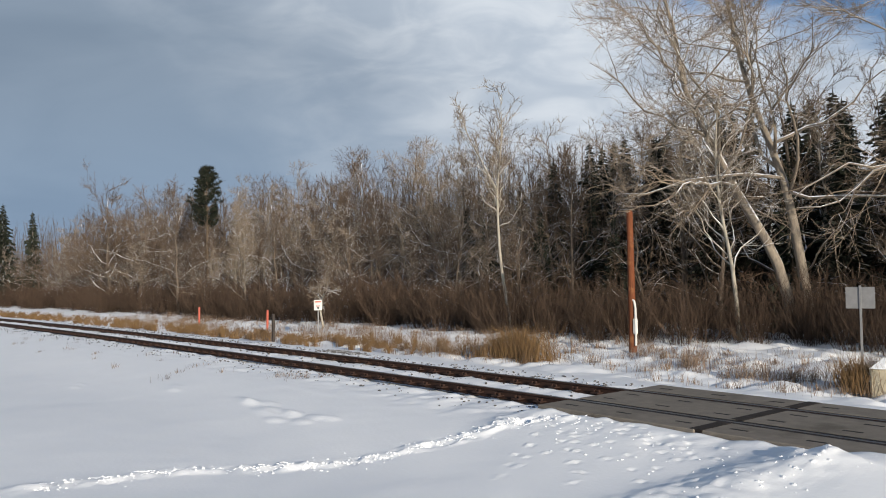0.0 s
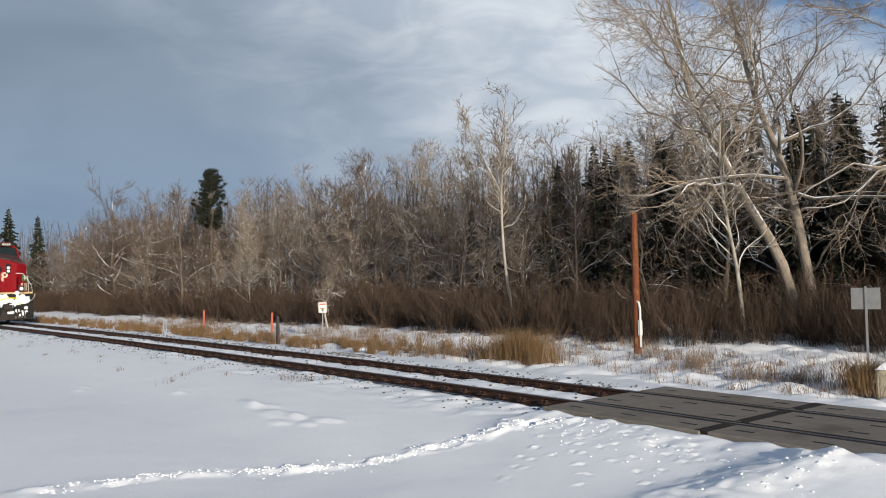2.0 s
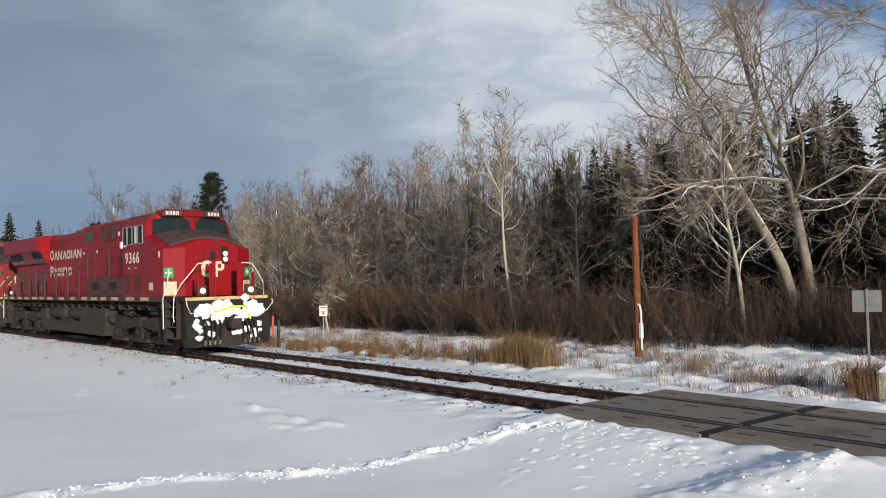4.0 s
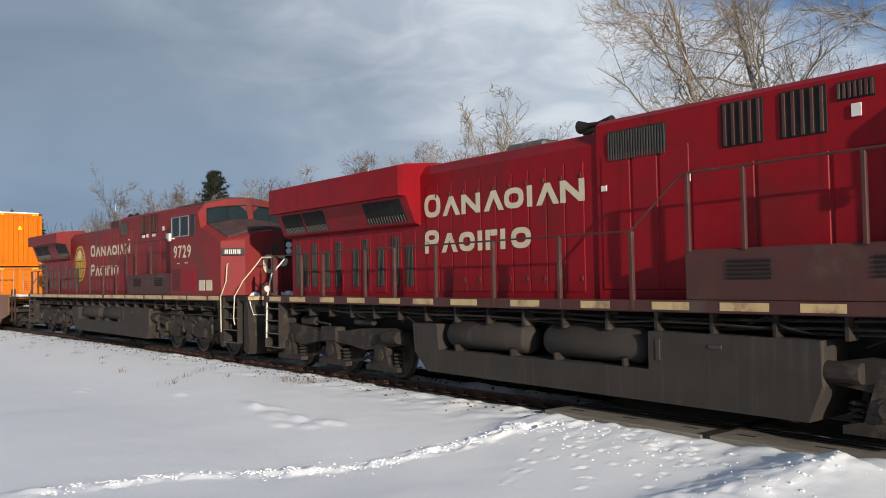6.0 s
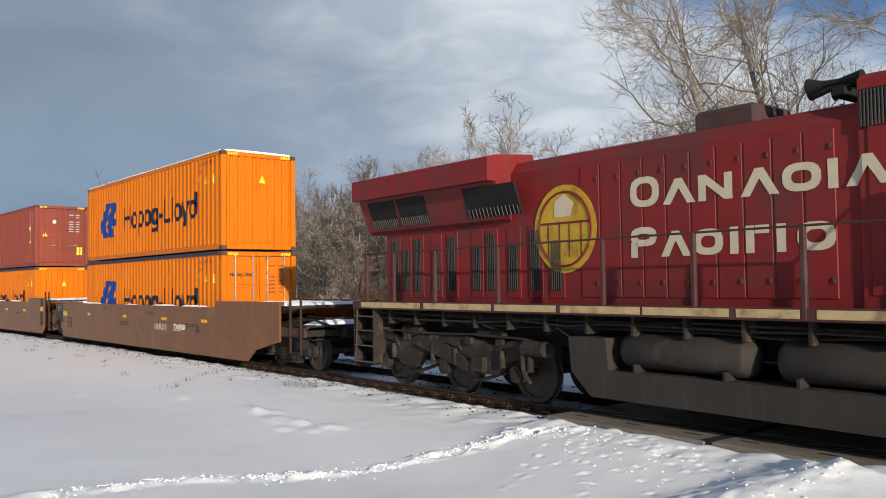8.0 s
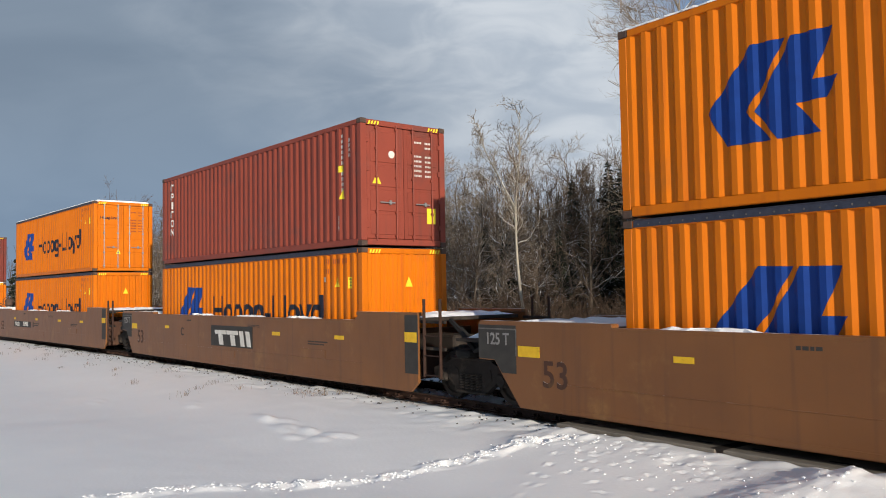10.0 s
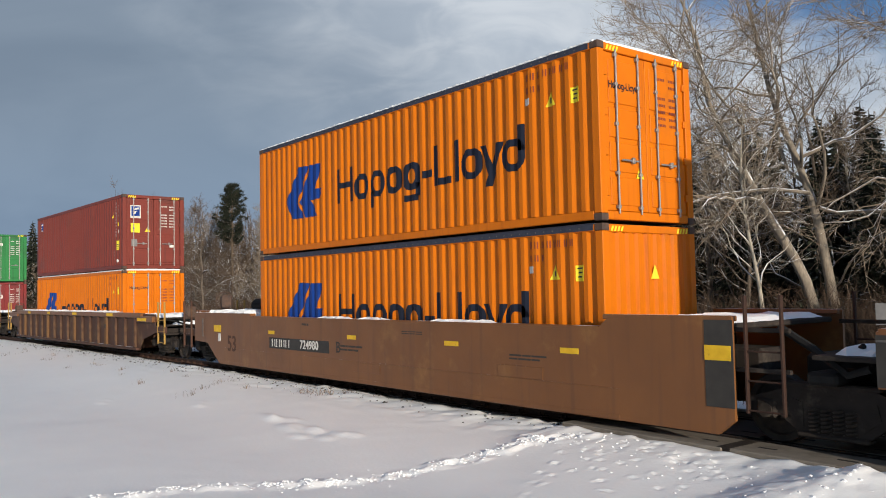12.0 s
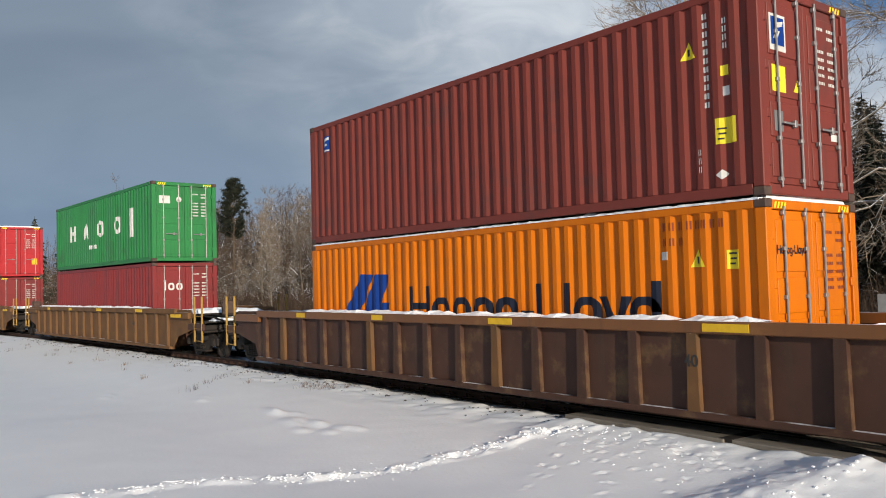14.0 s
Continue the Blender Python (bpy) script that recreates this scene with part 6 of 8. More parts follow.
        for a in ((-10.1, -9.05, -6.4) if lead else (-10.4, -9.35, -7.2)):
            b = a + (0.95 if a < -8 else 1.4)
            q = []
            for t in (0.10, 0.92):
                y, z = 1.12 + (1.36 - 1.12) * t, 3.26 + (zb - 3.26) * t
                q.append((y + 0.012, z - 0.006))
            mb = MB().add([(a, s * q[0][0], q[0][1]), (b, s * q[0][0], q[0][1]), (b + (0.0), s * q[1][0], q[1][1]), (a, s * q[1][0], q[1][1]),
                           (a, s * (q[0][0] - .04), q[0][1]), (b, s * (q[0][0] - .04), q[0][1]), (b, s * (q[1][0] - .04), q[1][1]), (a, s * (q[1][0] - .04), q[1][1])],
                          [(0, 1, 2, 3), (4, 7, 6, 5), (0, 4, 5, 1), (3, 2, 6, 7), (0, 3, 7, 4), (1, 5, 6, 2)])
            sc = part("radiator_screen", mb, "black", r, "dark radiator screen")
            mb = MB()
            for k in range(14):
                x = a + (b - a) * (k + .5) / 14
                mb.tube([(x, s * (q[0][0] + .008), q[0][1]), (x, s * (q[0][0] * .7 + q[1][0] * .3 + .008), q[0][1] * .7 + q[1][1] * .3)], 0.008, 4)
            part("screen_wires", mb, "steel", sc)
        # louvred doors below the radiator
        for k, a in enumerate((-10.0, -9.62, -9.2, -8.6, -8.1, -7.35, -6.95, -6.35, -5.8, -5.3)):
            z1 = 3.02 if k % 2 == 0 else 2.82
            y0, y1 = sorted((s * (hw + 0.012), s * (hw - 0.01)))
            g = part("louvred_door", MB().cbox(a - 0.03, a + 0.33, y0, y1, 1.84, 3.12, 0.008), paint, hood)
            # black sheet stands for the shaded gap behind the louvre slats
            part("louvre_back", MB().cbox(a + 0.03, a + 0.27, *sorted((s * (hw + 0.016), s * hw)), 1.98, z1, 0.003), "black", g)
            mb = MB()
            for j in range(5):
                x = a + 0.055 + 0.048 * j
                mb.cbox(x - 0.009, x + 0.009, *sorted((s * (hw + 0.034), s * (hw + 0.012))), 1.98, z1, 0.003)
            part("slats", mb, "plate", g)
        # handrails
        posts = [-10.2, -8.81, -7.8, -6.07, -5.0, -3.66, -2.05, -0.5, 0.92] if lead else [-10.2, -9.2, -7.84, -6.06, -3.71, -2.12, -0.58, 0.78]
        for x in posts:
            part("handrail_post", MB().cbox(x - 0.035, x + 0.035, *sorted((s * 1.535, s * 1.47)), 1.62, 2.76, 0.01), "loco_low", lo)
        for x in (1.88, 2.71, 4.22) if lead else (1.78, 2.67, 3.99):
            part("handrail_post", MB().cbox(x - 0.03, x + 0.03, *sorted((s * 1.52, s * 1.46)), 2.42, 3.50, 0.01), "loco_low", lo)
        part("handrail", MB().tube([(-10.35, s * 1.5, 2.76), (0.9, s * 1.5, 2.76), (1.75, s * 1.5, 3.46), (1.9, s * 1.5, 3.5), (5.55, s * 1.5, 3.52)], 0.018, 6), "loco_low", lo)
        # steps at both ends
        for xa, xb, way in ((9.24, 10.06, 1), (-10.72, -10.0, -1)):
            if way > 0:                                     # tapering plate beside the steps
                part("step_side", MB().prism([(8.85, 1.60), (9.20, 1.60), (9.24, 0.34), (9.08, 0.34)], "y", *sorted((s * 1.505, s * 1.46))), under, lo, "grimy tapering plate beside the steps")
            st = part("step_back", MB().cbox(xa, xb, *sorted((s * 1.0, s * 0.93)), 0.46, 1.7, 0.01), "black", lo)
            part("step_plate", MB().cbox(xa - 0.03, xa + 0.02, *sorted((s * 1.5, s * 0.95)), 0.46, 1.7, 0.01), under, lo, "grimy step side plate")
            part("step_plate", MB().cbox(xb - 0.02, xb + 0.03, *sorted((s * 1.5, s * 0.95)), 0.46, 1.7, 0.01), under, lo, "grimy step side plate")
            for z in (0.46, 0.80, 1.12, 1.42):
                tr_ = part("step", MB().cbox(xa, xb, *sorted((s * 1.5, s * 1.05)), z, z + 0.03, 0.006), "black", st)
                part("step_edge", MB().cbox(xa, xb, *sorted((s * 1.515, s * 1.495)), z + 0.012, z + 0.034, 0.004), "steel", tr_)
        for pts in ([(9.22, s * 1.56, 0.75), (9.20, s * 1.56, 1.72), (9.42, s * 1.50, 2.15), (9.42, s * 1.46, 2.62), (9.38, s * 1.40, 2.64)],
                    [(10.02, s * 1.55, 0.98), (9.98, s * 1.56, 1.15), (10.0, s * 1.54, 1.74), (10.22, s * 1.4, 2.15), (10.36, s * 1.1, 2.55), (10.38, s * 0.92, 2.78), (10.38, s * 0.55, 2.80)]):
            part("grab_rail", MB().tube(pts, 0.017, 8), "white" if lead else "cream", lo, "pale bent grab rail")
        part("grab_rail", MB().tube([(-10.65, s * 1.5, 0.7), (-10.6, s * 1.5, 1.7), (-10.75, s * 1.3, 2.3), (-10.8, s * 0.9, 2.7)], 0.02, 8), "white" if lead else "loco_low", lo)
    # lettering on the hood
    upper = "OANAOIAN"
    lower = "PAOIFIO"
    if lead:
        ux, uw, uz = (-4.63, -4.05, -3.47, -2.83, -2.28, -1.70, -1.48, -0.92), (.52, .54, .54, .54, .50, .13, .54, .54), 3.34
        lx, lw, lz = (-4.63, -4.10, -3.56, -3.02, -2.80, -2.40, -2.12), (.46, .50, .46, .13, .32, .13, .50), 2.63
    else:
        ux, uw, uz = (-3.57, -2.97, -2.36, -1.70, -1.10, -0.50, -0.28, 0.34), (.54, .56, .54, .56, .52, .13, .56, .54), 3.23
        lx, lw, lz = (-3.57, -3.02, -2.46, -1.88, -1.64, -1.20, -0.92), (.48, .52, .48, .13, .34, .13, .50), 2.47
    for kinds, xs, ws, z in ((upper, ux, uw, uz), (lower, lx, lw, lz)):
        for k, (kd, x, w) in enumerate(zip(kinds, xs, ws)):
            part("letter_shape", flat_paint(MB(), marks(kd, x, w, z, 0.46 if k == 0 else 0.37, 0.125), lambda x, z: (x, -hw - 0.021 if x < -0.1 else -1.0395, z)), "cream", hood, "worn cream painted shape")
    if not lead:
        oval = lambda k, a: (-4.95 + 0.70 * k * math.cos(a * .2618), 3.0 + 0.74 * k * math.sin(a * .2618))
        em = part("emblem", MB().prism([oval(1.0, a) for a in range(24)], "y", -hw - 0.02, -hw), "emblem", lo, "worn gold oval emblem with dark lines")
        lines = MB().tube([(x, -hw - 0.02, z) for x, z in (oval(0.84, a) for a in range(25))], 0.022, 5)
        for x in (-5.32, -5.06, -4.84, -4.58):
            lines.cbox(x - 0.014, x + 0.014, -hw - 0.026, -hw - 0.019, 2.52, 3.1, 0.003)
        lines.cbox(-5.5, -4.4, -hw - 0.026, -hw - 0.019, 3.08, 3.12, 0.003)
        part("emblem_lines", lines, "loco_red_old", em)
        part("emblem_patch", MB().prism([(-5.18, 3.2), (-4.82, 3.2), (-4.74, 3.42), (-4.95, 3.58), (-5.16, 3.46)], "y", -hw - 0.026, -hw - 0.0205), "cream", em, "pale worn patch")
    for x, z, w, h in ((3.90, 3.98, 0.12, 0.16), (0.0, 3.44, 0.11, 0.09), (1.56, 3.44, 0.07, 0.12)) if lead else ((2.05, 3.72, 0.22, 0.09), (2.95, 3.72, 0.26, 0.09), (2.45, 3.72, 0.14, 0.11), (3.84, 3.88, 0.14, 0.14), (4.14, 3.58, 0.2, 0.18), (0.72, 3.70, 0.14, 0.05)):
        part("notice_plate", MB().cbox(x, x + w, -1.05, -1.03, z, z + h, 0.004), "white", hood, "small pale notice plate")
    # roof gear
    part("exhaust_duct", MB().cbox(-2.75, -1.75, -0.5, 0.5, 4.25, 4.60 if lead else 4.62, 0.05), "dark_roof" if not lead else "steel", lo)
    hn = MB().cbox(-0.75, -0.55, -0.35, 0.35, 4.5, 4.62, 0.02)
    for y, ln in ((-0.3, 0.42), (0.0, 0.55), (0.3, 0.36)):
        hn.tube([(-0.65, y, 4.70), (-0.65 - ln * 0.5, y, 4.70), (-0.65 - ln, y, 4.70)], [0.04, 0.05, 0.12], 10)
        hn.tube([(-0.65, y, 4.70), (-0.35, y, 4.70)], [0.04, 0.1], 10)
    part("horn", hn, "black", lo, "black multi-trumpet air horn")
    part("antenna", MB().cbox(6.6, 7.0, -0.35, 0.35, 4.70, 4.75, 0.02).tube([(7.0, -0.5, 4.66), (7.0, -0.5, 4.78), (7.4, -0.4, 4.78), (7.4, -0.4, 4.66)], 0.015, 6), "dark_roof", lo)
    # fuel tank with air reservoirs
    tank = [(-4.5, 1.26), (-4.45, 0.72), (-4.05, 0.36), (3.45, 0.31), (3.62, 0.75), (3.62, 1.30), (1.12, 1.32), (1.12, 0.78), (-3.70, 0.78), (-3.75, 1.26)]
    tk = MB().prism([(x, z) for x, z in tank], "y", -1.44, 1.44)
    part("fuel_tank", tk, "tank", lo, "grimy brown grey fuel tank")
    part("tank_gauge", MB().cbox(1.25, 1.33, -1.455, -1.435, 0.92, 1.22, 0.01).cbox(2.1, 2.3, -1.455, -1.435, 1.12, 1.18, 0.006), "plate", lo)
    for a, b in ((-3.60, -1.42), (-1.1, 0.98)):
        for s in (-1, 1):
            part("air_reservoir", MB().tube([(a, s * 1.12, 1.08), (a + 0.06, s * 1.12, 1.08), (a + 0.14, s * 1.12, 1.08), (b - 0.14, s * 1.12, 1.08), (b - 0.06, s * 1.12, 1.08), (b, s * 1.12, 1.08)], [0.12, 0.23, 0.27, 0.27, 0.23, 0.12], 20), "tank", lo,
                 "grimy cylindrical air reservoir", smooth=True)
            for x in (a + 0.35, b - 0.35):
                part("reservoir_strap", MB().cbox(x - 0.03, x + 0.03, *sorted((s * 1.40, s * 1.05)), 0.74, 0.9, 0.01), "under", lo)
    # pipes under the sill
    mb = MB()
    for s in (-1, 1):
        for z, y in ((1.52, 1.25), (1.44, 1.32), (1.38, 1.18)):
            pts, x = [], -10.2
            while x < 8.9:
                pts.append((x, s * (y + rnd.uniform(-.03, .03)), z + rnd.uniform(-.035, .035)))
                x += rnd.uniform(0.6, 1.4)
            mb.tube(pts, 0.02, 5)
        for x in [-9.6 + 0.9 * k for k in range(21)]:
            mb.cbox(x - 0.03, x + 0.03, *sorted((s * 1.36, s * 1.1)), 1.3, 1.62, 0.008)
    part("pipework", mb, "under", lo, "grimy pipes below the walkway")
    for x, y, z in ((4.0, -1.1, 1.22), (4.5, -1.2, 1.34), (8.0, -1.15, 1.3), (-5.2, -1.2, 1.25), (2.6, -1.3, 1.45), (6.8, -1.25, 1.4), (-7.2, -1.25, 1.36)):
        mb = MB().tube([(x, y, z), (x + 0.3, y - .08, z + .12), (x + 0.55, y - .04, z - .02), (x + 0.9, y + 0.1, z - 0.1)], 0.018, 5)
        part("hose", mb, "steel" if x in (4.5, 6.8) else "black", lo)
    # trucks
    for xm, ax in ((6.33, (8.35, 6.33, 4.31)), (-7.93, (-5.91, -7.93, -9.95))):
        for s in (-1, 1):
            f = part("truck_frame", shared("loco_truck_side" if lead else "loco_truck_side_open", mk_loco_truck_side if lead else mk_open_truck_side, "under"), "under", lo, "heavy cast truck side")
            f.matrix_basis = pose(xm, s * 1.12, 0, 0, 0, 0 if s < 0 else 180)
            if lead:
                for x in (-2.44, -1.54, -0.42, 0.48, 1.58, 2.48):
                    part("spring", shared("loco_spring", mk_loco_spring, "under"), "under", f, "stacked round spring").location = (x, 0, 0)
            part("brake_cylinder", MB().cyl((-1.4, -0.02, 1.16), (-0.8, -0.02, 1.16), 0.10, 12).cyl((-0.8, -0.02, 1.16), (-0.2, -0.02, 1.1), 0.03, 8), "under", f)
            part("damper", MB().cyl((0.9, 0.0, 1.2), (1.6, 0.0, 1.2), 0.07, 12), "under", f)
            for x in (-1.0, 1.0):
                rd = MB().tube([(x - 0.55, 0.12, 0.28), (x, 0.05, 0.36), (x + 0.55, 0.1, 0.52)], 0.035, 6)
                part("brake_rod", rd, "under", f)
        part("truck_transom", MB().cbox(xm - 2.5, xm + 2.5, -0.55, 0.55, 0.62, 1.0, 0.05), "black", lo)
        for x in ax:
            wheelset(lo, x, 0.533)
    # front end
    part("pilot", MB().prism([(10.30, 0.28), (10.52, 0.22), (10.62, 0.5), (10.55, 1.0), (10.50, 1.60), (10.30, 1.60)], "y", -1.42, 1.42), "black" if lead else "under", lo, "grimy pilot plate")
    part("snow_plough", MB().add([(10.45, -1.4, 0.2), (10.85, 0, 0.2), (10.45, 1.4, 0.2), (10.45, 1.4, 0.75), (10.62, 0, 0.75), (10.45, -1.4, 0.75), (10.35, -1.4, 0.2), (10.35, 1.4, 0.2), (10.35, -1.4, 0.75), (10.35, 1.4, 0.75)],
                                 [(0, 1, 4, 5), (1, 2, 3, 4), (6, 8, 9, 7), (5, 4, 3, 9, 8), (0, 6, 7, 2, 1), (0, 5, 8, 6), (2, 7, 9, 3)]), "under", lo)
    c = part("coupler", shared("coupler", mk_coupler, "under"), "under", lo)
    c.location = (10.75, 0, 0.03)
    c = part("coupler", shared("coupler", mk_coupler, "under"), "under", lo)
    c.matrix_basis = pose(-10.85, 0, 0.03, 0, 0, 180)
    part("rear_plate", MB().cbox(-10.82, -10.72, -1.42, 1.42, 0.35, 1.6, 0.02), "under", lo)
    part("front_stripe", MB().cbox(10.505, 10.512, -1.4, 1.4, 1.635, 1.735, 0.002), "gold", lo)
    for s in (-1, 1):
        part("railing_panel", MB().cbox(10.40, 10.44, *sorted((s * 0.58, s * 0.36)), 1.74, 2.78, 0.01).cbox(10.36, 10.44, *sorted((s * 0.98, s * 0.93)), 1.74, 2.5, 0.01), paint, lo)
        dl = part("ditch_light", MB().cbox(10.3, 10.46, *sorted((s * 0.98, s * 0.66)), 1.76, 2.1, 0.03), "loco_low", lo)
        part("lens", MB().cyl((10.44, s * 0.82, 1.93), (10.50, s * 0.82, 1.93), 0.085, 16), "lamp_lit" if lead else "lamp", dl, "round lamp lens")
        for k in range(4):
            y = s * (0.35 + 0.16 * k)
            ho = part("air_hose", MB().tube([(10.55, y, 1.05), (10.76, y, 0.88), (10.82, y + s * 0.04, 0.5), (10.80, y + s * 0.08, 0.34)], 0.03, 8), "black", lo, "black air hose")
            part("hose_end", MB().cyl((10.81, y + s * 0.07, 0.40), (10.79, y + s * 0.09, 0.27), 0.042, 8), "steel", ho)
        part("cut_lever", MB().tube([(10.6, s * 0.3, 1.2), (10.62, s * 1.3, 1.25), (10.75, s * 1.45, 1.5), (10.7, s * 1.45, 1.62)], 0.016, 6), "white", lo)
    if lead:
        part("mu_cable", MB().tube([(10.56, -0.9, 1.42), (10.66, -0.45, 1.28), (10.68, 0.1, 1.42), (10.66, 0.55, 1.40), (10.64, 0.7, 1.0)], 0.035, 8), "sticker", lo, "yellow jumper cable")
        lump = MB()
        for k in range(90):
            y, z = max(-1.1, min(1.1, rnd.gauss(-0.15, 0.55))), rnd.gauss(1.34, 0.12)
            s_ = rnd.uniform(0.08, 0.19)
            if k > 50:
                y, z, s_ = rnd.uniform(-1.1, 1.1), rnd.uniform(0.4, 1.2), rnd.uniform(0.05, 0.15)
            lump.loft([[(10.535 + (0.10 if z < 0.8 else 0.0) + q * s_ * 0.85, y + s_ * r * rnd.uniform(.7, 1.3) * math.cos(a), z + 0.8 * s_ * r * rnd.uniform(.7, 1.3) * math.sin(a)) for a in [j * 0.785 for j in range(8)]]
                       for q, r in ((0.0, 1.0), (0.5, 0.85), (0.9, 0.4))])
        part("packed_snow", lump, "snow_clean", lo, "white snow packed on the pilot")
    else:
        mb = MB()
        for k in range(11):
            x, y, s_ = rnd.uniform(9.55, 10.2), rnd.uniform(-0.9, 0.4), rnd.uniform(0.06, 0.14)
            mb.loft([[(x + s_ * r * rnd.uniform(.7, 1.3) * math.cos(a), y + s_ * r * rnd.uniform(.7, 1.3) * math.sin(a), 1.74 + q * s_) for a in [j * 0.785 for j in range(8)]] for q, r in ((0.0, 1.0), (0.5, 0.8), (0.8, 0.3))])
        part("packed_snow", mb, "snow_clean", lo, "snow on the front platform")
    MOVERS.append((lo, u, 0.0))
    return lo


# ---- plants ----
def limb(mb, p, d, length, r, n, sides, rnd, wander=0.16, lift=0.08, tip=0.25):
    """One tapering, wandering limb; returns its points and radii."""
    pts, rad = [p.copy()], [r]
    for i in range(n):
        d = (d + Vector((rnd.gauss(0, wander), rnd.gauss(0, wander), rnd.gauss(0, wander) + lift))).normalized()
        p = p + d * (length / n)
        pts.append(p.copy())
        rad.append(r * (1 - (1 - tip) * (i + 1) / n))
    mb.tube(pts, rad, sides, caps=sides > 3)
    return pts, rad, d


def sliver(mb, p, d, ln, w, rnd):
    """The finest twig: one thin tapering blade of wood."""
    s = d.orthogonal().normalized() * w
    s.rotate(Matrix.Rotation(rnd.uniform(0, 3.14), 3, d))
    mb.add([tuple(p - s), tuple(p + s), tuple(p + d * ln + Vector((0, 0, 0.1 * ln)))], [(0, 1, 2)])


def along(pts, t):
    k = min(int(t * (len(pts) - 1)), len(pts) - 2)
    f = t * (len(pts) - 1) - k
    return pts[k].lerp(pts[k + 1], f), (pts[k + 1] - pts[k]).normalized()


def outward(axis, rnd, angle):
    """A way that leaves an axis at an angle."""
    s = axis.orthogonal().normalized()
    s.rotate(Matrix.Rotation(rnd.uniform(0, 2 * math.pi), 3, axis))
    return (axis * math.cos(angle) + s * math.sin(angle)).normalized()


def grow(seed, trunk_pts, r0, limbs, spread, twigs, low=0.3, reach=0.42, up=0.10, boughs=None):
    """A leafless tree on a trunk line. Returns the meshes of trunk with limbs, and of the twigs."""
    rnd = random.Random(seed)
    wood, fine = MB(), MB()
    pts = [Vector(p) for p in trunk_pts]
    h = (pts[-1] - pts[0]).length
    wood.tube(pts, [r0 * (1.25 if i == 0 else 1.0) * (1 - 0.88 * i / (len(pts) - 1)) for i in range(len(pts))], 8)

    def twig_set(pp, n, ln, r):
        for _ in range(n):
            q, dd = along(pp, rnd.uniform(0.25, 1.0))
            a, _, e = limb(fine, q, outward(dd, rnd, rnd.uniform(0.4, 0.9)), ln * rnd.uniform(.5, 1.1), r, 2, 3, rnd, 0.22, 0.06, 0.35)
            for _ in range(6):
                q2, d2 = along(a, rnd.uniform(0.15, 1.0))
                sliver(fine, q2, outward(d2, rnd, rnd.uniform(0.3, 0.9)), ln * rnd.uniform(.3, .7), r * 0.8, rnd)
    for i in range(limbs):
        t = low + (1 - low) * (i + rnd.random()) / limbs
        q, d = along(pts, min(t, 0.98))
        ln = h * reach * (1.15 - 0.75 * t) * rnd.uniform(.6, 1.2)
        r = max(0.018, r0 * (1 - 0.85 * t) * rnd.uniform(.35, .6))
        if boughs is not None:
            boughs.append(MB())
        lp, lr, e = limb(wood if boughs is None else boughs[-1], q, outward(d, rnd, rnd.uniform(spread * .7, spread * 1.25)), ln, r, 8, 5, rnd, 0.27, up)
        for _ in range(4):
            q2, d2 = along(lp, rnd.uniform(0.2, 0.95))
            sp, _, _ = limb(fine, q2, outward(d2, rnd, rnd.uniform(.4, .8)), ln * rnd.uniform(.25, .5), max(0.011, r * 0.35), 4, 3, rnd, 0.2, up * .8)
            twig_set(sp, twigs, ln * 0.22 + 0.18, 0.0085)
        twig_set(lp, twigs, ln * 0.2 + 0.18, 0.009)
    twig_set(pts[len(pts) * 2 // 3:], twigs * 2, h * 0.09, 0.01)
    return wood, fine


def straight_trunk(h, seed, lean=0.05):
    rnd = random.Random(seed)
    lx, ly = rnd.uniform(-lean, lean), rnd.uniform(-lean, lean)
    n = 8
    return [(lx * h * t + rnd.gauss(0, .06) * (k > 0), ly * h * t + rnd.gauss(0, .06) * (k > 0), h * t - 0.3 * (k == 0)) for k, t in ((k, k / n) for k in range(n + 1))]


def tree_thing(name, label, wood, fine, bark, twig, m, group="trees past the line", boughs=()):
    ob = thing(name, label, "tree", group=group, m=m)
    t = part("trunk", wood, bark, ob, smooth=True)
    for b in boughs:
        part("limb", b, bark, t, smooth=True)
    part("crown", fine, twig, ob)
    return ob


KINDS = []
for k in range(7):
    pale = k in (1, 4)
    h = (9.0, 9.5, 8.0, 10.0, 8.5, 7.0, 9.0)[k]
    w, f = grow(100 + k, straight_trunk(h, 50 + k, 0.10), 0.13 if not pale else 0.10, (17, 17, 19, 17, 16, 20, 17)[k], (0.85, 0.7, 1.0, 0.8, 0.7, 1.05, 0.9)[k], 4, 0.12, (0.44, 0.34, 0.50, 0.42, 0.34, 0.58, 0.46)[k])
    ob = tree_thing("aspen" if pale else "bare_tree", "slender pale barked leafless aspen" if pale else "leafless grey brown tree with frosted twigs", w, f,
                    "bark_aspen" if pale else "bark_wood", "twig_frost" if k in (1, 4, 6) else "twig", pose(0, 0, 0))
    KINDS.append(ob)


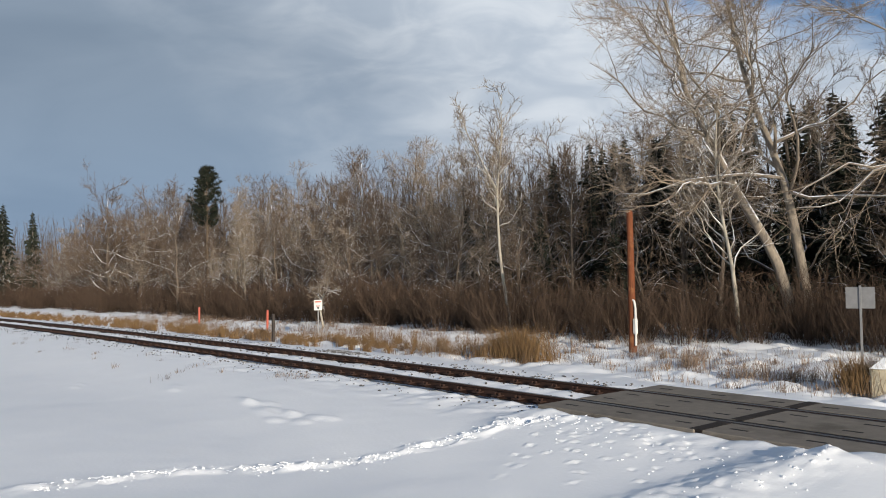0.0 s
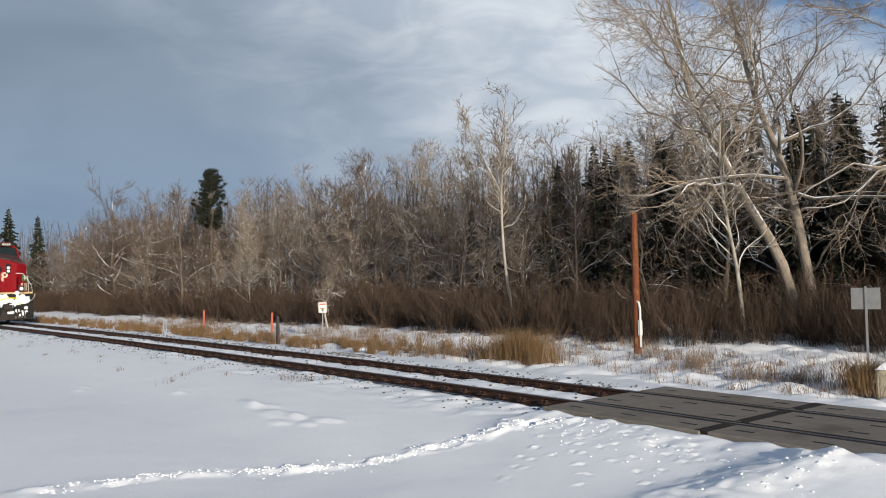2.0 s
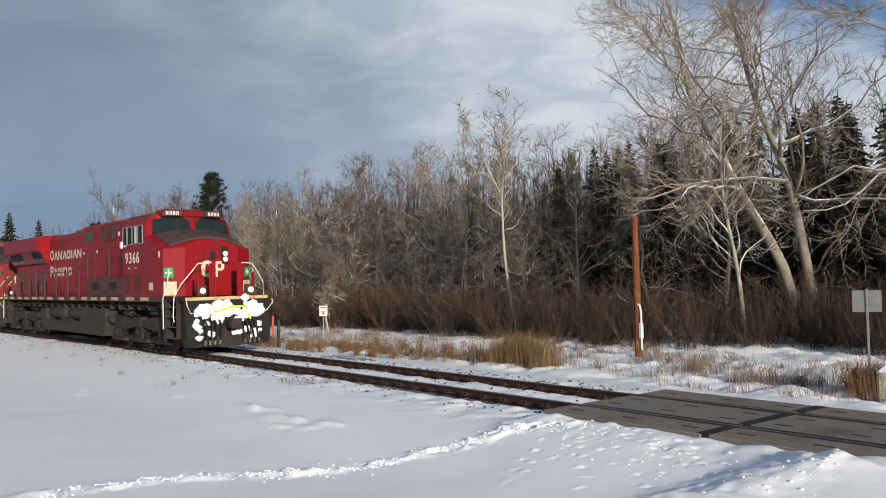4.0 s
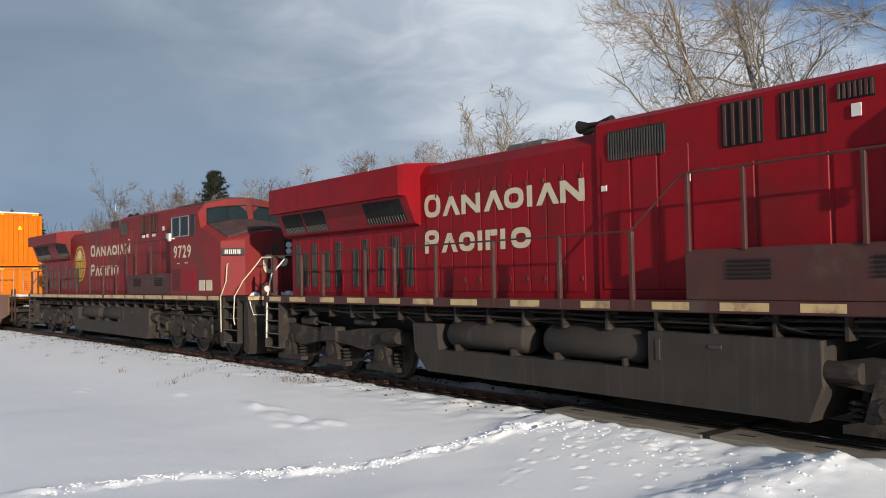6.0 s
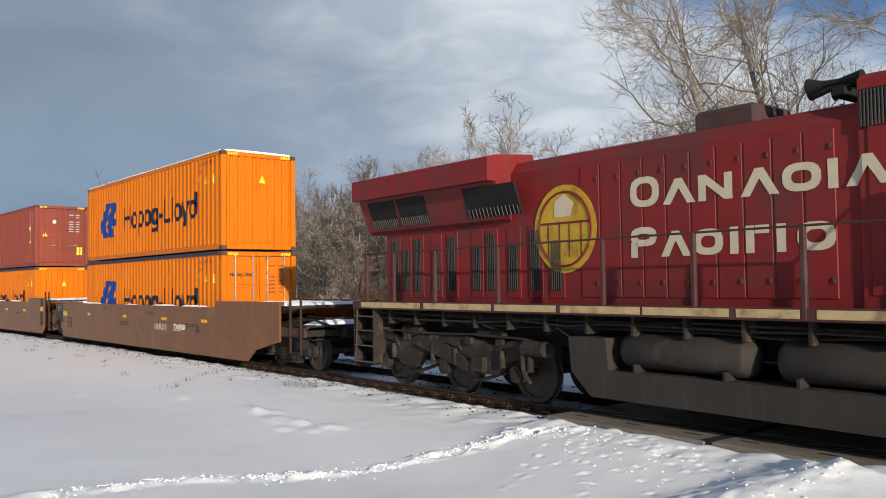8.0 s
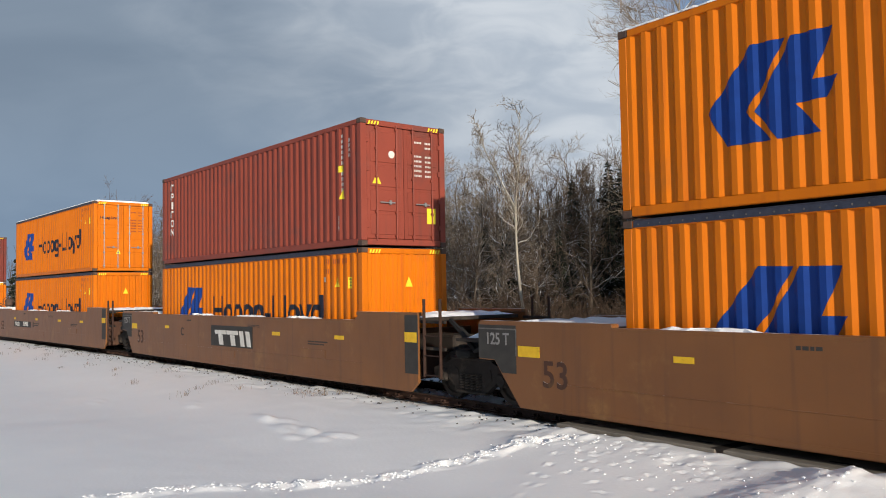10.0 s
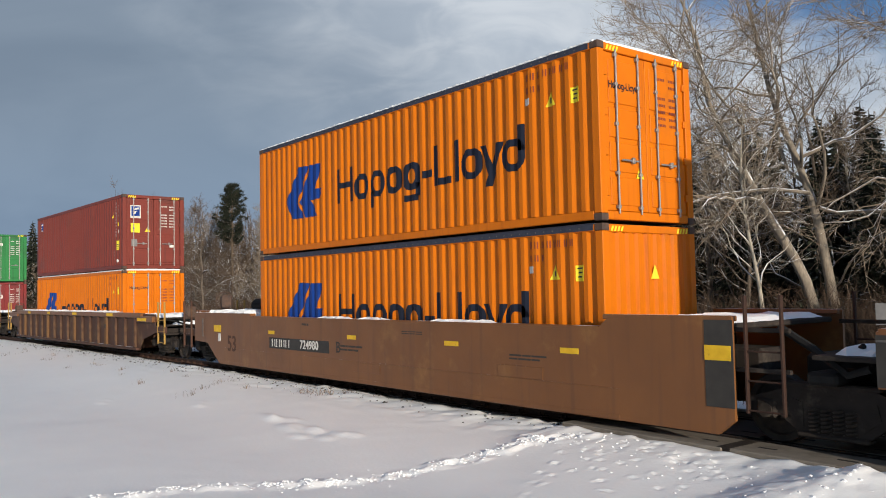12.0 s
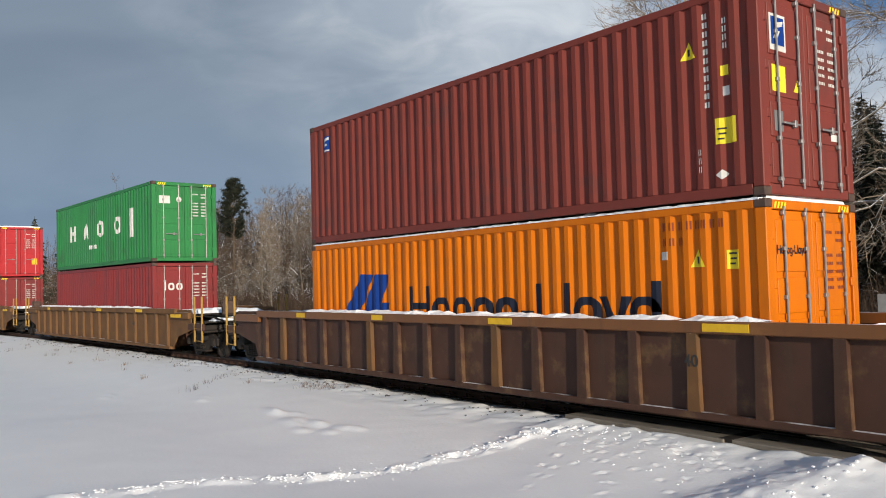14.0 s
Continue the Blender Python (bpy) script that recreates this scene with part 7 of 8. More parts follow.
def spruce_meshes(seed, h, base):
    rnd = random.Random(seed)
    wood, fol = MB(), MB()
    wood.tube([(0, 0, -0.3), (0, 0, h * 0.5), (0, 0, h * 0.99)], [0.17, 0.10, 0.012], 7)
    z, turn = 0.35, rnd.uniform(0, 6.28)
    while z < h - 0.12:
        t = z / h
        l = (base * (1 - t) ** 0.8 + 0.10) * rnd.uniform(.55, 1.15)
        turn += 2.4 + rnd.uniform(-.3, .3)
        ca, sa = math.cos(turn), math.sin(turn)
        out, side = Vector((ca, sa, 0)), Vector((-sa, ca, 0))
        droop = rnd.uniform(.30, .55)
        pts = [Vector((ca * l * q, sa * l * q, z + 0.12 * l * q - droop * l * q * q + 0.30 * l * max(0, q - .7))) for q in (0, .25, .5, .75, 1)]
        for j in range(1, 5):
            for sgn in (-1, 1):
                for u in (0.1, 0.6):
                    b = pts[j - 1].lerp(pts[j], u)
                    w = (0.42 * l * (1.1 - 0.75 * (j - 1 + u) / 4) + 0.09) * rnd.uniform(.6, 1.25)
                    tip = b + side * (sgn * w * rnd.uniform(.5, .95)) + out * (w * rnd.uniform(.3, .7)) + Vector((0, 0, -w * rnd.uniform(.2, .75)))
                    n, th = len(fol.v), w * rnd.uniform(.16, .30)
                    mid = b.lerp(tip, rnd.uniform(.35, .6))
                    fol.v += [tuple(b), tuple(mid + Vector((0, 0, th * .6)) + out * th), tuple(tip), tuple(mid - Vector((0, 0, th)) - out * th)]
                    fol.f += [(n, n + 1, n + 2), (n, n + 2, n + 3)]
            n, th = len(fol.v), 0.06 * l + 0.02
            p, q = pts[j], pts[j - 1]
            fol.v += [tuple(q), tuple(p + side * th), tuple(p + (out + Vector((0, 0, -.3))) * th * 2), tuple(p - side * th)]
            fol.f += [(n, n + 1, n + 2), (n, n + 2, n + 3)]
        z += 0.030 + 0.022 * rnd.random() + 0.02 * t
    # leader
    fol.loft([[(0.05 * math.cos(k * 2.09), 0.05 * math.sin(k * 2.09), h - 0.35) for k in range(3)], [(0.008 * math.cos(k * 2.09), 0.008 * math.sin(k * 2.09), h + 0.15) for k in range(3)]])
    return wood, fol


SPRUCES = []
for k in range(4):
    w, f = spruce_meshes(300 + k, 10.0, (2.1, 2.5, 1.8, 2.0)[k])
    ob = thing("spruce", "dark green spruce with a little snow on its boughs", "tree", group="spruces in the wood")
    part("trunk", w, "bark", ob)
    me = bpy.data.meshes.new("crown")
    me.from_pydata(f.v, [], f.f)
    part("crown", me, "needle", ob)
    SPRUCES.append(ob)


def shrub_mesh(seed):
    rnd = random.Random(seed)
    mb = MB()
    for _ in range(70):
        a, q = rnd.uniform(0, 6.283), rnd.random() ** 0.7
        p = Vector((0.75 * q * math.cos(a), 0.75 * q * math.sin(a), -0.1))
        d = Vector((0.42 * q * math.cos(a) + rnd.gauss(0, .17), 0.42 * q * math.sin(a) + rnd.gauss(0, .17), 1)).normalized()
        ln = rnd.uniform(1.1, 2.7)
        pts, _, e = limb(mb, p, d, ln, rnd.uniform(.007, .014), 4, 3, rnd, 0.16, 0.03, 0.3)
        for _ in range(18):
            p2, d2 = along(pts, rnd.uniform(.2, 1.0))
            sliver(mb, p2, outward(d2, rnd, rnd.uniform(.2, .75)), ln * rnd.uniform(.10, .30), 0.006, rnd)
    return mb


SHRUBS = []
for k in range(5):
    ob = thing("willow_shrub", "dense leafless brown willow shrub in snow", "shrub", group="willow brush along the line")
    part("bush", shrub_mesh(500 + k), "willow", ob)
    SHRUBS.append(ob)


def plant(src, x, y, size, turn, wide=1.0):
    c = copy_thing(src, pose(x, y, float(ground_z(x, y)), 0, 0, turn))
    c.scale = (size * wide, size * wide, size)
    return c


def plant_all():
    rnd = random.Random(77)
    # brush in an uneven band beside the line
    x = -150.0
    while x < -5.5:
        edge = line_y(x) + 11.6 + 0.7 * math.sin(x * 0.31) + (2.0 if x > -14 else 0)
        for row in range(3):
            if rnd.random() < (0.48 if row == 0 else 0.86):
                plant(SHRUBS[rnd.randrange(5)], x + rnd.uniform(-.4, .4), edge + 1.25 * row + rnd.uniform(-.4, .4), rnd.uniform(.62, 1.06) * (1.0 if x > -50 else 0.95), rnd.uniform(0, 360))
        x += 0.95 if x > -92 else 1.5
    # bare trees behind the brush, in depth
    for row, (off, n, s0, s1) in enumerate(((14.2, 40, .42, .72), (16.5, 36, .55, .85), (20.0, 40, .78, 1.05), (25.0, 44, .95, 1.16), (32.0, 46, 1.08, 1.28))):
        for i in range(n):
            x = -104 + (100 + row * 4) * (i + rnd.random()) / n
            if x > -24 and row < 2 and rnd.random() < 0.5:
                continue
            k = KINDS[rnd.choice((0, 1, 2, 3, 4, 5, 6, 3, 6, 2))]
            plant(k, x, line_y(x) + off + rnd.uniform(-1.5, 1.5), rnd.uniform(s0, s1) * (0.94 if x < -60 else 1.0), rnd.uniform(0, 360), 1.05)
    # spruces: a dark stand behind, denser towards the crossing
    for x, off, s in ((-27.5, 22, .88), (-30, 24, .95), (-25.5, 24, .92), (-33.5, 25, .9), (-23.5, 21, .86), (-22.3, 24.5, 1.0), (-20.4, 22, .86), (-18.6, 24, .98), (-17.0, 26, .92), (-15.4, 22, .85), (-14.2, 25, 1.05),
                      (-12.3, 23, 1.1), (-10.6, 26, 1.05), (-8.6, 24, 1.0), (-6.4, 25, 1.12), (-36.5, 27, .85), (-31.5, 28, 1.0), (-28, 30, 1.05), (-24.5, 29, 1.08), (-20.8, 30, 1.1), (-17.5, 31, 1.1), (-13.5, 30, 1.12),
                      (-9.5, 31, 1.2), (-4, 29, 1.15), (-40, 29, .82), (-26.2, 19.5, .62), (-29.0, 19.0, .55), (-19.5, 19.0, .6), (-16.0, 18.6, .66), (-11.0, 19.0, .7), (-24.0, 18.4, .5), (-34.5, 20.5, .6), (-14.8, 33.5, 1.2), (-21.5, 34, 1.2),
                      (-27, 35, 1.2), (-38, 24, .62), (-42, 26, .7), (-46, 25, .6), (-50, 28, .75), (-44, 31, .8), (-35.5, 31, .9), (-48, 33, .85), (-54, 30, .7), (-32, 21.5, .55), (-29.5, 21.2, .6), (-27.8, 23, .7), (-37, 22, .5),
                      (-31, 32.5, 1.1), (-34, 35, 1.15), (-57, 26, .6)):
        plant(rnd.choice(SPRUCES), x, line_y(x) + off, s, rnd.uniform(0, 360), rnd.uniform(.85, 1.1))
    # two lone firs far up the line and one tall dark one
    plant(SPRUCES[0], -97.0, 17.5, 1.08, 20, 1.0)
    plant(SPRUCES[2], -95.6, 20.1, 1.0, 140, 0.95)
    plant(KINDS[5], -68.6, 20.0, 1.32, 30, 0.95)
    plant(KINDS[2], -66.4, 21.5, 1.12, 130, 0.95)
    plant(KINDS[0], -56.0, 21.0, 0.95, 10, 0.95)


plant_all()
for i, ob in enumerate(KINDS):          # the first of each kind takes its own place in the wood
    x = -70 + 8.3 * i
    ob.matrix_basis = pose(x, line_y(x) + 20.5, float(ground_z(x, line_y(x) + 20.5)), 0, 0, 40 * i)
for i, ob in enumerate(SPRUCES):
    x = -30 + 6.1 * i
    ob.matrix_basis = pose(x, line_y(x) + 27, float(ground_z(x, line_y(x) + 27)), 0, 0, 70 * i)
for i, ob in enumerate(SHRUBS):
    x = -44 + 7.7 * i
    ob.matrix_basis = pose(x, line_y(x) + 15, float(ground_z(x, line_y(x) + 15)), 0, 0, 70 * i)


# ---- the named trees by the crossing ----
def bent(points):
    """A trunk line through a few points, smoothed."""
    out = []
    p = [Vector(q) for q in points]
    for i in range(len(p) - 1):
        a, b = p[max(i - 1, 0)], p[min(i + 2, len(p) - 1)]
        for k in range(3):
            t = k / 3
            m0, m1 = (p[i + 1] - a) * 0.5, (b - p[i]) * 0.5
            out.append((2 * t ** 3 - 3 * t * t + 1) * p[i] + (t ** 3 - 2 * t * t + t) * m0 + (-2 * t ** 3 + 3 * t * t) * p[i + 1] + (t ** 3 - t * t) * m1)
    out.append(p[-1])
    return out


COTTON_A = [(-14.4, 26.9, -0.7), (-14.9, 26.6, 2.2), (-15.9, 26.0, 4.6), (-16.6, 25.6, 6.4), (-17.4, 25.1, 8.6), (-17.7, 24.9, 11.0), (-18.5, 24.5, 13.6)]
COTTON_B = [(-14.3, 27.8, -0.7), (-14.6, 27.5, 2.6), (-15.0, 27.3, 5.2), (-15.9, 26.9, 8.3), (-16.4, 26.7, 10.8), (-17.0, 26.4, 14.6)]
COTTON_C = [(-9.0, 27.5, -0.7), (-9.3, 27.3, 4.0), (-9.9, 27.0, 8.4), (-10.4, 26.6, 12.6)]
for pts, r, seed, lb in ((COTTON_A, 0.21, 900, 24), (COTTON_B, 0.21, 901, 26), (COTTON_C, 0.19, 902, 24)):
    bo = []
    w, f = grow(seed, bent(pts), r, lb, 1.0, 7, 0.34, 0.54, 0.0, bo)
    tree_thing("cottonwood", "tall leaning cottonwood, leafless, with rough grey bark", w, f, "bark", "twig_frost", pose(0, 0, 0), "cottonwoods by the crossing", bo)
BIRCH = [(-15.3, 24.8, -0.6), (-15.45, 24.7, 2.0), (-15.75, 24.5, 4.4), (-15.8, 24.45, 6.4), (-15.6, 24.5, 8.2)]
bo = []
w, f = grow(910, bent(BIRCH), 0.085, 28, 0.74, 3, 0.22, 0.40, 0.13, bo)
tree_thing("young_poplar", "slim pale young poplar, leafless, by the brush", w, f, "bark_pale", "twig_pale", pose(0, 0, 0), boughs=bo)
POPLAR = [(-24.0, 22.6, -0.6), (-24.4, 22.4, 2.4), (-24.65, 22.5, 4.6), (-24.7, 22.6, 6.0), (-24.55, 22.7, 7.6), (-24.55, 22.7, 9.3)]
w, f = grow(911, bent(POPLAR), 0.07, 26, 0.52, 1, 0.30, 0.24, 0.16)
tree_thing("aspen", "tall pale aspen with a forked top", w, f, "bark_pale", "twig_frost", pose(0, 0, 0))
FORK = [(-24.7, 22.55, 5.4), (-25.3, 22.2, 6.8), (-25.7, 21.85, 7.9), (-25.9, 21.7, 8.9)]
w, f = grow(912, bent(FORK), 0.05, 18, 0.50, 1, 0.12, 0.36, 0.16)
tree_thing("aspen", "second pale stem of the forked aspen", w, f, "bark_pale", "twig_frost", pose(0, 0, 0))


def pine(x, y, h, low):
    """A tall pine: bare trunk with dead branches, an uneven dark crown of needle tufts on top."""
    rnd = random.Random(77)
    wood, tufts, dead = MB(), MB(), MB()
    wood.tube([(0, 0, -0.3), (0.05, 0, h * 0.5), (-0.05, 0.05, h * 0.97)], [0.13, 0.10, 0.03], 8)
    for k in range(120):
        t = (k + rnd.random()) / 120
        z = low + (h - low) * t
        reach = (0.55 + 0.85 * math.sin(math.pi * min(1, 0.22 + 0.80 * t)) ** 0.8) * rnd.uniform(.55, 1.2)
        a = rnd.uniform(0, 6.283)
        pts, _, _ = limb(wood, Vector((0, 0, z - 0.2)), Vector((math.cos(a), math.sin(a), rnd.uniform(.1, .5))), reach, 0.03, 4, 4, rnd, 0.14, 0.10)
        for _ in range(9):
            q, _ = along(pts, rnd.uniform(.3, 1.0))
            for _ in range(16):
                d = Vector((rnd.gauss(0, 1), rnd.gauss(0, 1), rnd.gauss(0.35, .8))).normalized()
                sliver(tufts, q, d, rnd.uniform(.16, .36), 0.022, rnd)
    for k in range(60):
        a = rnd.uniform(0, 6.283)
        pts, _, _ = limb(dead, Vector((0, 0, rnd.uniform(1.6, low))), Vector((math.cos(a), math.sin(a), rnd.uniform(-.1, .3))), rnd.uniform(.7, 1.9), 0.022, 5, 3, rnd, 0.22, -0.02)
        for _ in range(7):
            q, dd = along(pts, rnd.uniform(.2, 1.0))
            sliver(dead, q, outward(dd, rnd, 0.7), rnd.uniform(.2, .6), 0.009, rnd)
    ob = thing("pine", "tall dark pine with a bare lower trunk", "tree", m=pose(x, y, float(ground_z(x, y))))
    part("trunk", wood, "far_wood", ob)
    part("deadwood", dead, "twig", ob, "grey dead lower branches")
    me = bpy.data.meshes.new("crown")
    me.from_pydata(tufts.v, [], tufts.f)
    part("crown", me, "needle", ob)


pine(-59.4, 24.5, 10.9, 6.4)


def make_far_wood():
    """The closed wood behind: too dense to count."""
    rnd = random.Random(66)
    mb = MB()
    for i in range(2500):
        x = rnd.uniform(-150, 4) if i < 1400 else rnd.uniform(-100, -28)
        y = line_y(x) + rnd.uniform(25, 46) if x > -75 else line_y(x) + rnd.uniform(19, 40)
        h = rnd.uniform(5.5, 11.2) if x < -30 else rnd.uniform(4.5, 9.0)
        p, d = Vector((x, y, -0.4)), Vector((rnd.gauss(0, .06), rnd.gauss(0, .06), 1)).normalized()
        pts, _, _ = limb(mb, p, d, h, rnd.uniform(.035, .075), 4, 3, rnd, 0.06, 0.02, 0.2)
        for k in range(44):
            t = rnd.uniform(.12, 1.0) ** 0.75
            q, dd = along(pts, t)
            sliver(mb, q, outward(dd, rnd, rnd.uniform(.2, .75)), rnd.uniform(.5, 1.6) * (1.25 - .6 * t), rnd.uniform(.008, .018), rnd)
    me = bpy.data.meshes.new("far_wood")
    me.from_pydata(mb.v, [], mb.f)
    solo("far_wood", me, "far_wood", "dense leafless wood closing the view", "wood", kind="stuff")


make_far_wood()

# a broken limb with snow on it, hanging at the edge of the brush
w, f = grow(921, bent([(-33.8, 19.6, -0.3), (-33.9, 19.5, 0.6), (-33.2, 19.3, 1.2), (-32.2, 19.0, 1.5)]), 0.06, 9, 0.9, 3, 0.2, 0.6, 0.0)
tree_thing("broken_limb", "broken bare limb lined with snow at the brush", w, f, "bark_pale", "twig_frost", pose(0, 0, 0))


# ---- dry grass and weeds ----
def blades(spots, name, material, label, hmin, hmax, count, spread, seed):
    rnd = random.Random(seed)
    v, f = [], []
    for x, y, s in spots:
        for _ in range(count):
            a, q = rnd.uniform(0, 6.283), abs(rnd.gauss(0, spread)) * s
            bx, by = x + q * math.cos(a), y + q * math.sin(a)
            bz = float(GZ(bx, by))
            h = rnd.uniform(hmin, hmax) * s
            lx, ly = rnd.gauss(0, .42) * h, rnd.gauss(0, .42) * h
            wx, wy = 0.0045 * math.cos(a * 3), 0.0045 * math.sin(a * 3)
            n = len(v)
            v += [(bx - wx, by - wy, bz - 0.03), (bx + wx, by + wy, bz - 0.03), (bx + lx * .35 + wx * .8, by + ly * .35 + wy * .8, bz + h * .6), (bx + lx * .35 - wx * .8, by + ly * .35 - wy * .8, bz + h * .6), (bx + lx, by + ly, bz + h)]
            f += [(n, n + 1, n + 2, n + 3), (n + 3, n + 2, n + 4)]
    me = bpy.data.meshes.new(name)
    me.from_pydata(v, [], f)
    solo(name, me, material, label, "grass", kind="stuff")


def GZ(x, y):
    """Ground height without the finest noise, quick."""
    d = y - line_y(x)
    s = lambda a, b, t: max(0, min(1, (t - a) / (b - a)))
    if d > 0:
        return -0.115 - 0.36 * s(1.6, 5.0, d) + 0.10 * s(5.5, 11, d)
    return -0.115 - 0.30 * s(1.5, 5.8, -d)


def make_grass():
    rnd = random.Random(5)
    gold, pale, near = [], [], []
    for _ in range(420):                                             # golden strip along the far shoulder
        x = rnd.uniform(-88, -22)
        gold.append((x, line_y(x) + rnd.gauss(5.2, 0.9), rnd.uniform(.18, .55)))
    for _ in range(26):
        x = rnd.uniform(-29, -18)
        gold.append((x, line_y(x) + rnd.gauss(6.2, 0.7), rnd.uniform(.5, .9)))
    for _ in range(30):
        gold.append((rnd.gauss(-17.7, 0.75), rnd.gauss(16.9, 0.35), rnd.uniform(.9, 1.25)))
    for _ in range(12):
        gold.append((rnd.gauss(-7.9, 0.35), rnd.gauss(17.4, 0.3), rnd.uniform(.7, 1.0)))
    for _ in range(520):
        x = rnd.uniform(-56, -7)
        pale.append((x, line_y(x) + rnd.uniform(4.6, 11.5), rnd.uniform(.4, 1.1)))
    for cx, cy in ((-10.3, 17.6), (-11.2, 17.9), (-13.3, 18.3), (-12.6, 18.8), (-9.4, 17.6), (-14.5, 19.3)):
        for _ in range(6):
            pale.append((rnd.gauss(cx, .35), rnd.gauss(cy, .3), rnd.uniform(.7, 1.1)))
    for _ in range(46):
        x = rnd.uniform(-56, -18)
        near.append((x, line_y(x) - rnd.gauss(2.6, 0.45), rnd.uniform(.35, .8)))
    for _ in range(9):
        near.append((rnd.gauss(-16.6, .4), rnd.gauss(8.75, .12), rnd.uniform(.6, .9)))
    blades(gold, "dry_grass", "grass", "golden dry grass standing along the snowy shoulder", 0.45, 0.95, 90, 0.26, 1)
    blades(pale, "dead_weeds", "grass_pale", "thin pale brown dead weeds in snow", 0.10, 0.46, 38, 0.34, 2)
    blades(near, "sparse_weeds", "grass_pale", "sparse brown weed stems poking through snow", 0.08, 0.24, 14, 0.2, 3)


make_grass()

# ---- posts and signs ----
def gz(x, y):
    return float(ground_z(x, y))


pst = thing("wooden_post", "red brown stained wooden post with a white pipe", "post", m=pose(-16.2, 20.3, 0))
part("post", MB().loft([[(r * math.cos(a * .524), r * math.sin(a * .524), z) for a in range(12)] for z, r in ((-0.8, 0.12), (0.5, 0.115), (3.9, 0.098), (3.96, 0.07))]), "post_wood", pst)
part("white_pipe", MB().tube([(0.16, -0.05, -0.2), (0.17, -0.05, 0.95), (0.13, -0.05, 1.16), (0.06, -0.05, 1.2)], 0.035, 8).cbox(0.10, 0.22, -0.11, 0.0, 0.15, 0.62, 0.02), "white", pst, "white plastic pipe")

sgn = thing("road_sign", "grey back of a square road sign on a thin post", "sign", m=pose(-9.6, 21.0, 0, 0, 0, 25))
part("pole", MB().cbox(-0.03, 0.03, -0.015, 0.015, -0.8, 1.62, 0.006), "grey_sign", sgn)
part("sign_plate", MB().cbox(-0.33, 0.33, 0.016, 0.02, 1.04, 1.58, 0.003), "grey_sign", sgn, "plain zinc back of a sign plate")

ws = thing("small_sign", "small white sign with red and dark bars on a post", "sign", m=pose(-30.6, 17.5, 0, 0, 0, 62))
part("pole", MB().cbox(-0.025, 0.025, -0.01, 0.02, -0.8, 1.0, 0.004), "grey_sign", ws)
pl = part("sign_plate", MB().cbox(-0.17, 0.17, -0.022, -0.012, 0.66, 1.10, 0.003), "white", ws)
part("sign_bars", MB().box(-0.13, 0.13, -0.0245, -0.0225, 0.99, 1.05).box(-0.09, 0.09, -0.0245, -0.0225, 0.82, 0.86), "marker", pl)
part("sign_bars", MB().box(-0.04, 0.04, -0.0245, -0.0225, 0.72, 0.80), "plate", pl)
for x, y in ((-43.4, 17.4), (-36.4, 18.0)):
    mk = thing("marker_post", "orange plastic marker post in dry grass", "post", group="marker posts", m=pose(x, y, gz(x, y), 0, 3, 0))
    part("tube", MB().cyl((0, 0, -0.3), (0, 0, 0.95), 0.055, 10), "marker", mk)
    part("cap", MB().loft([[(r * math.cos(a * .628), r * math.sin(a * .628), z) for a in range(10)] for z, r in ((0.95, 0.06), (1.0, 0.05), (1.03, 0.02))]), "marker", mk)
solo("grey_stake", MB().cbox(-30.06, -29.94, 15.05, 15.15, -0.7, 0.62, 0.01), "tie", "weathered grey wooden stake beside the line", "post")
bl = thing("concrete_block", "pale yellow concrete block with a snow cap", "block", m=pose(-7.2, 17.5, gz(-7.2, 17.5), 0, 0, 12))
part("block", MB().cbox(-0.55, 0.55, -0.35, 0.35, -0.2, 0.42, 0.04), "cream", bl)
part("snow_cap", snow_pad(-0.52, 0.52, -0.33, 0.33, 0.42, 0.2, 4), "snow_clean", bl)


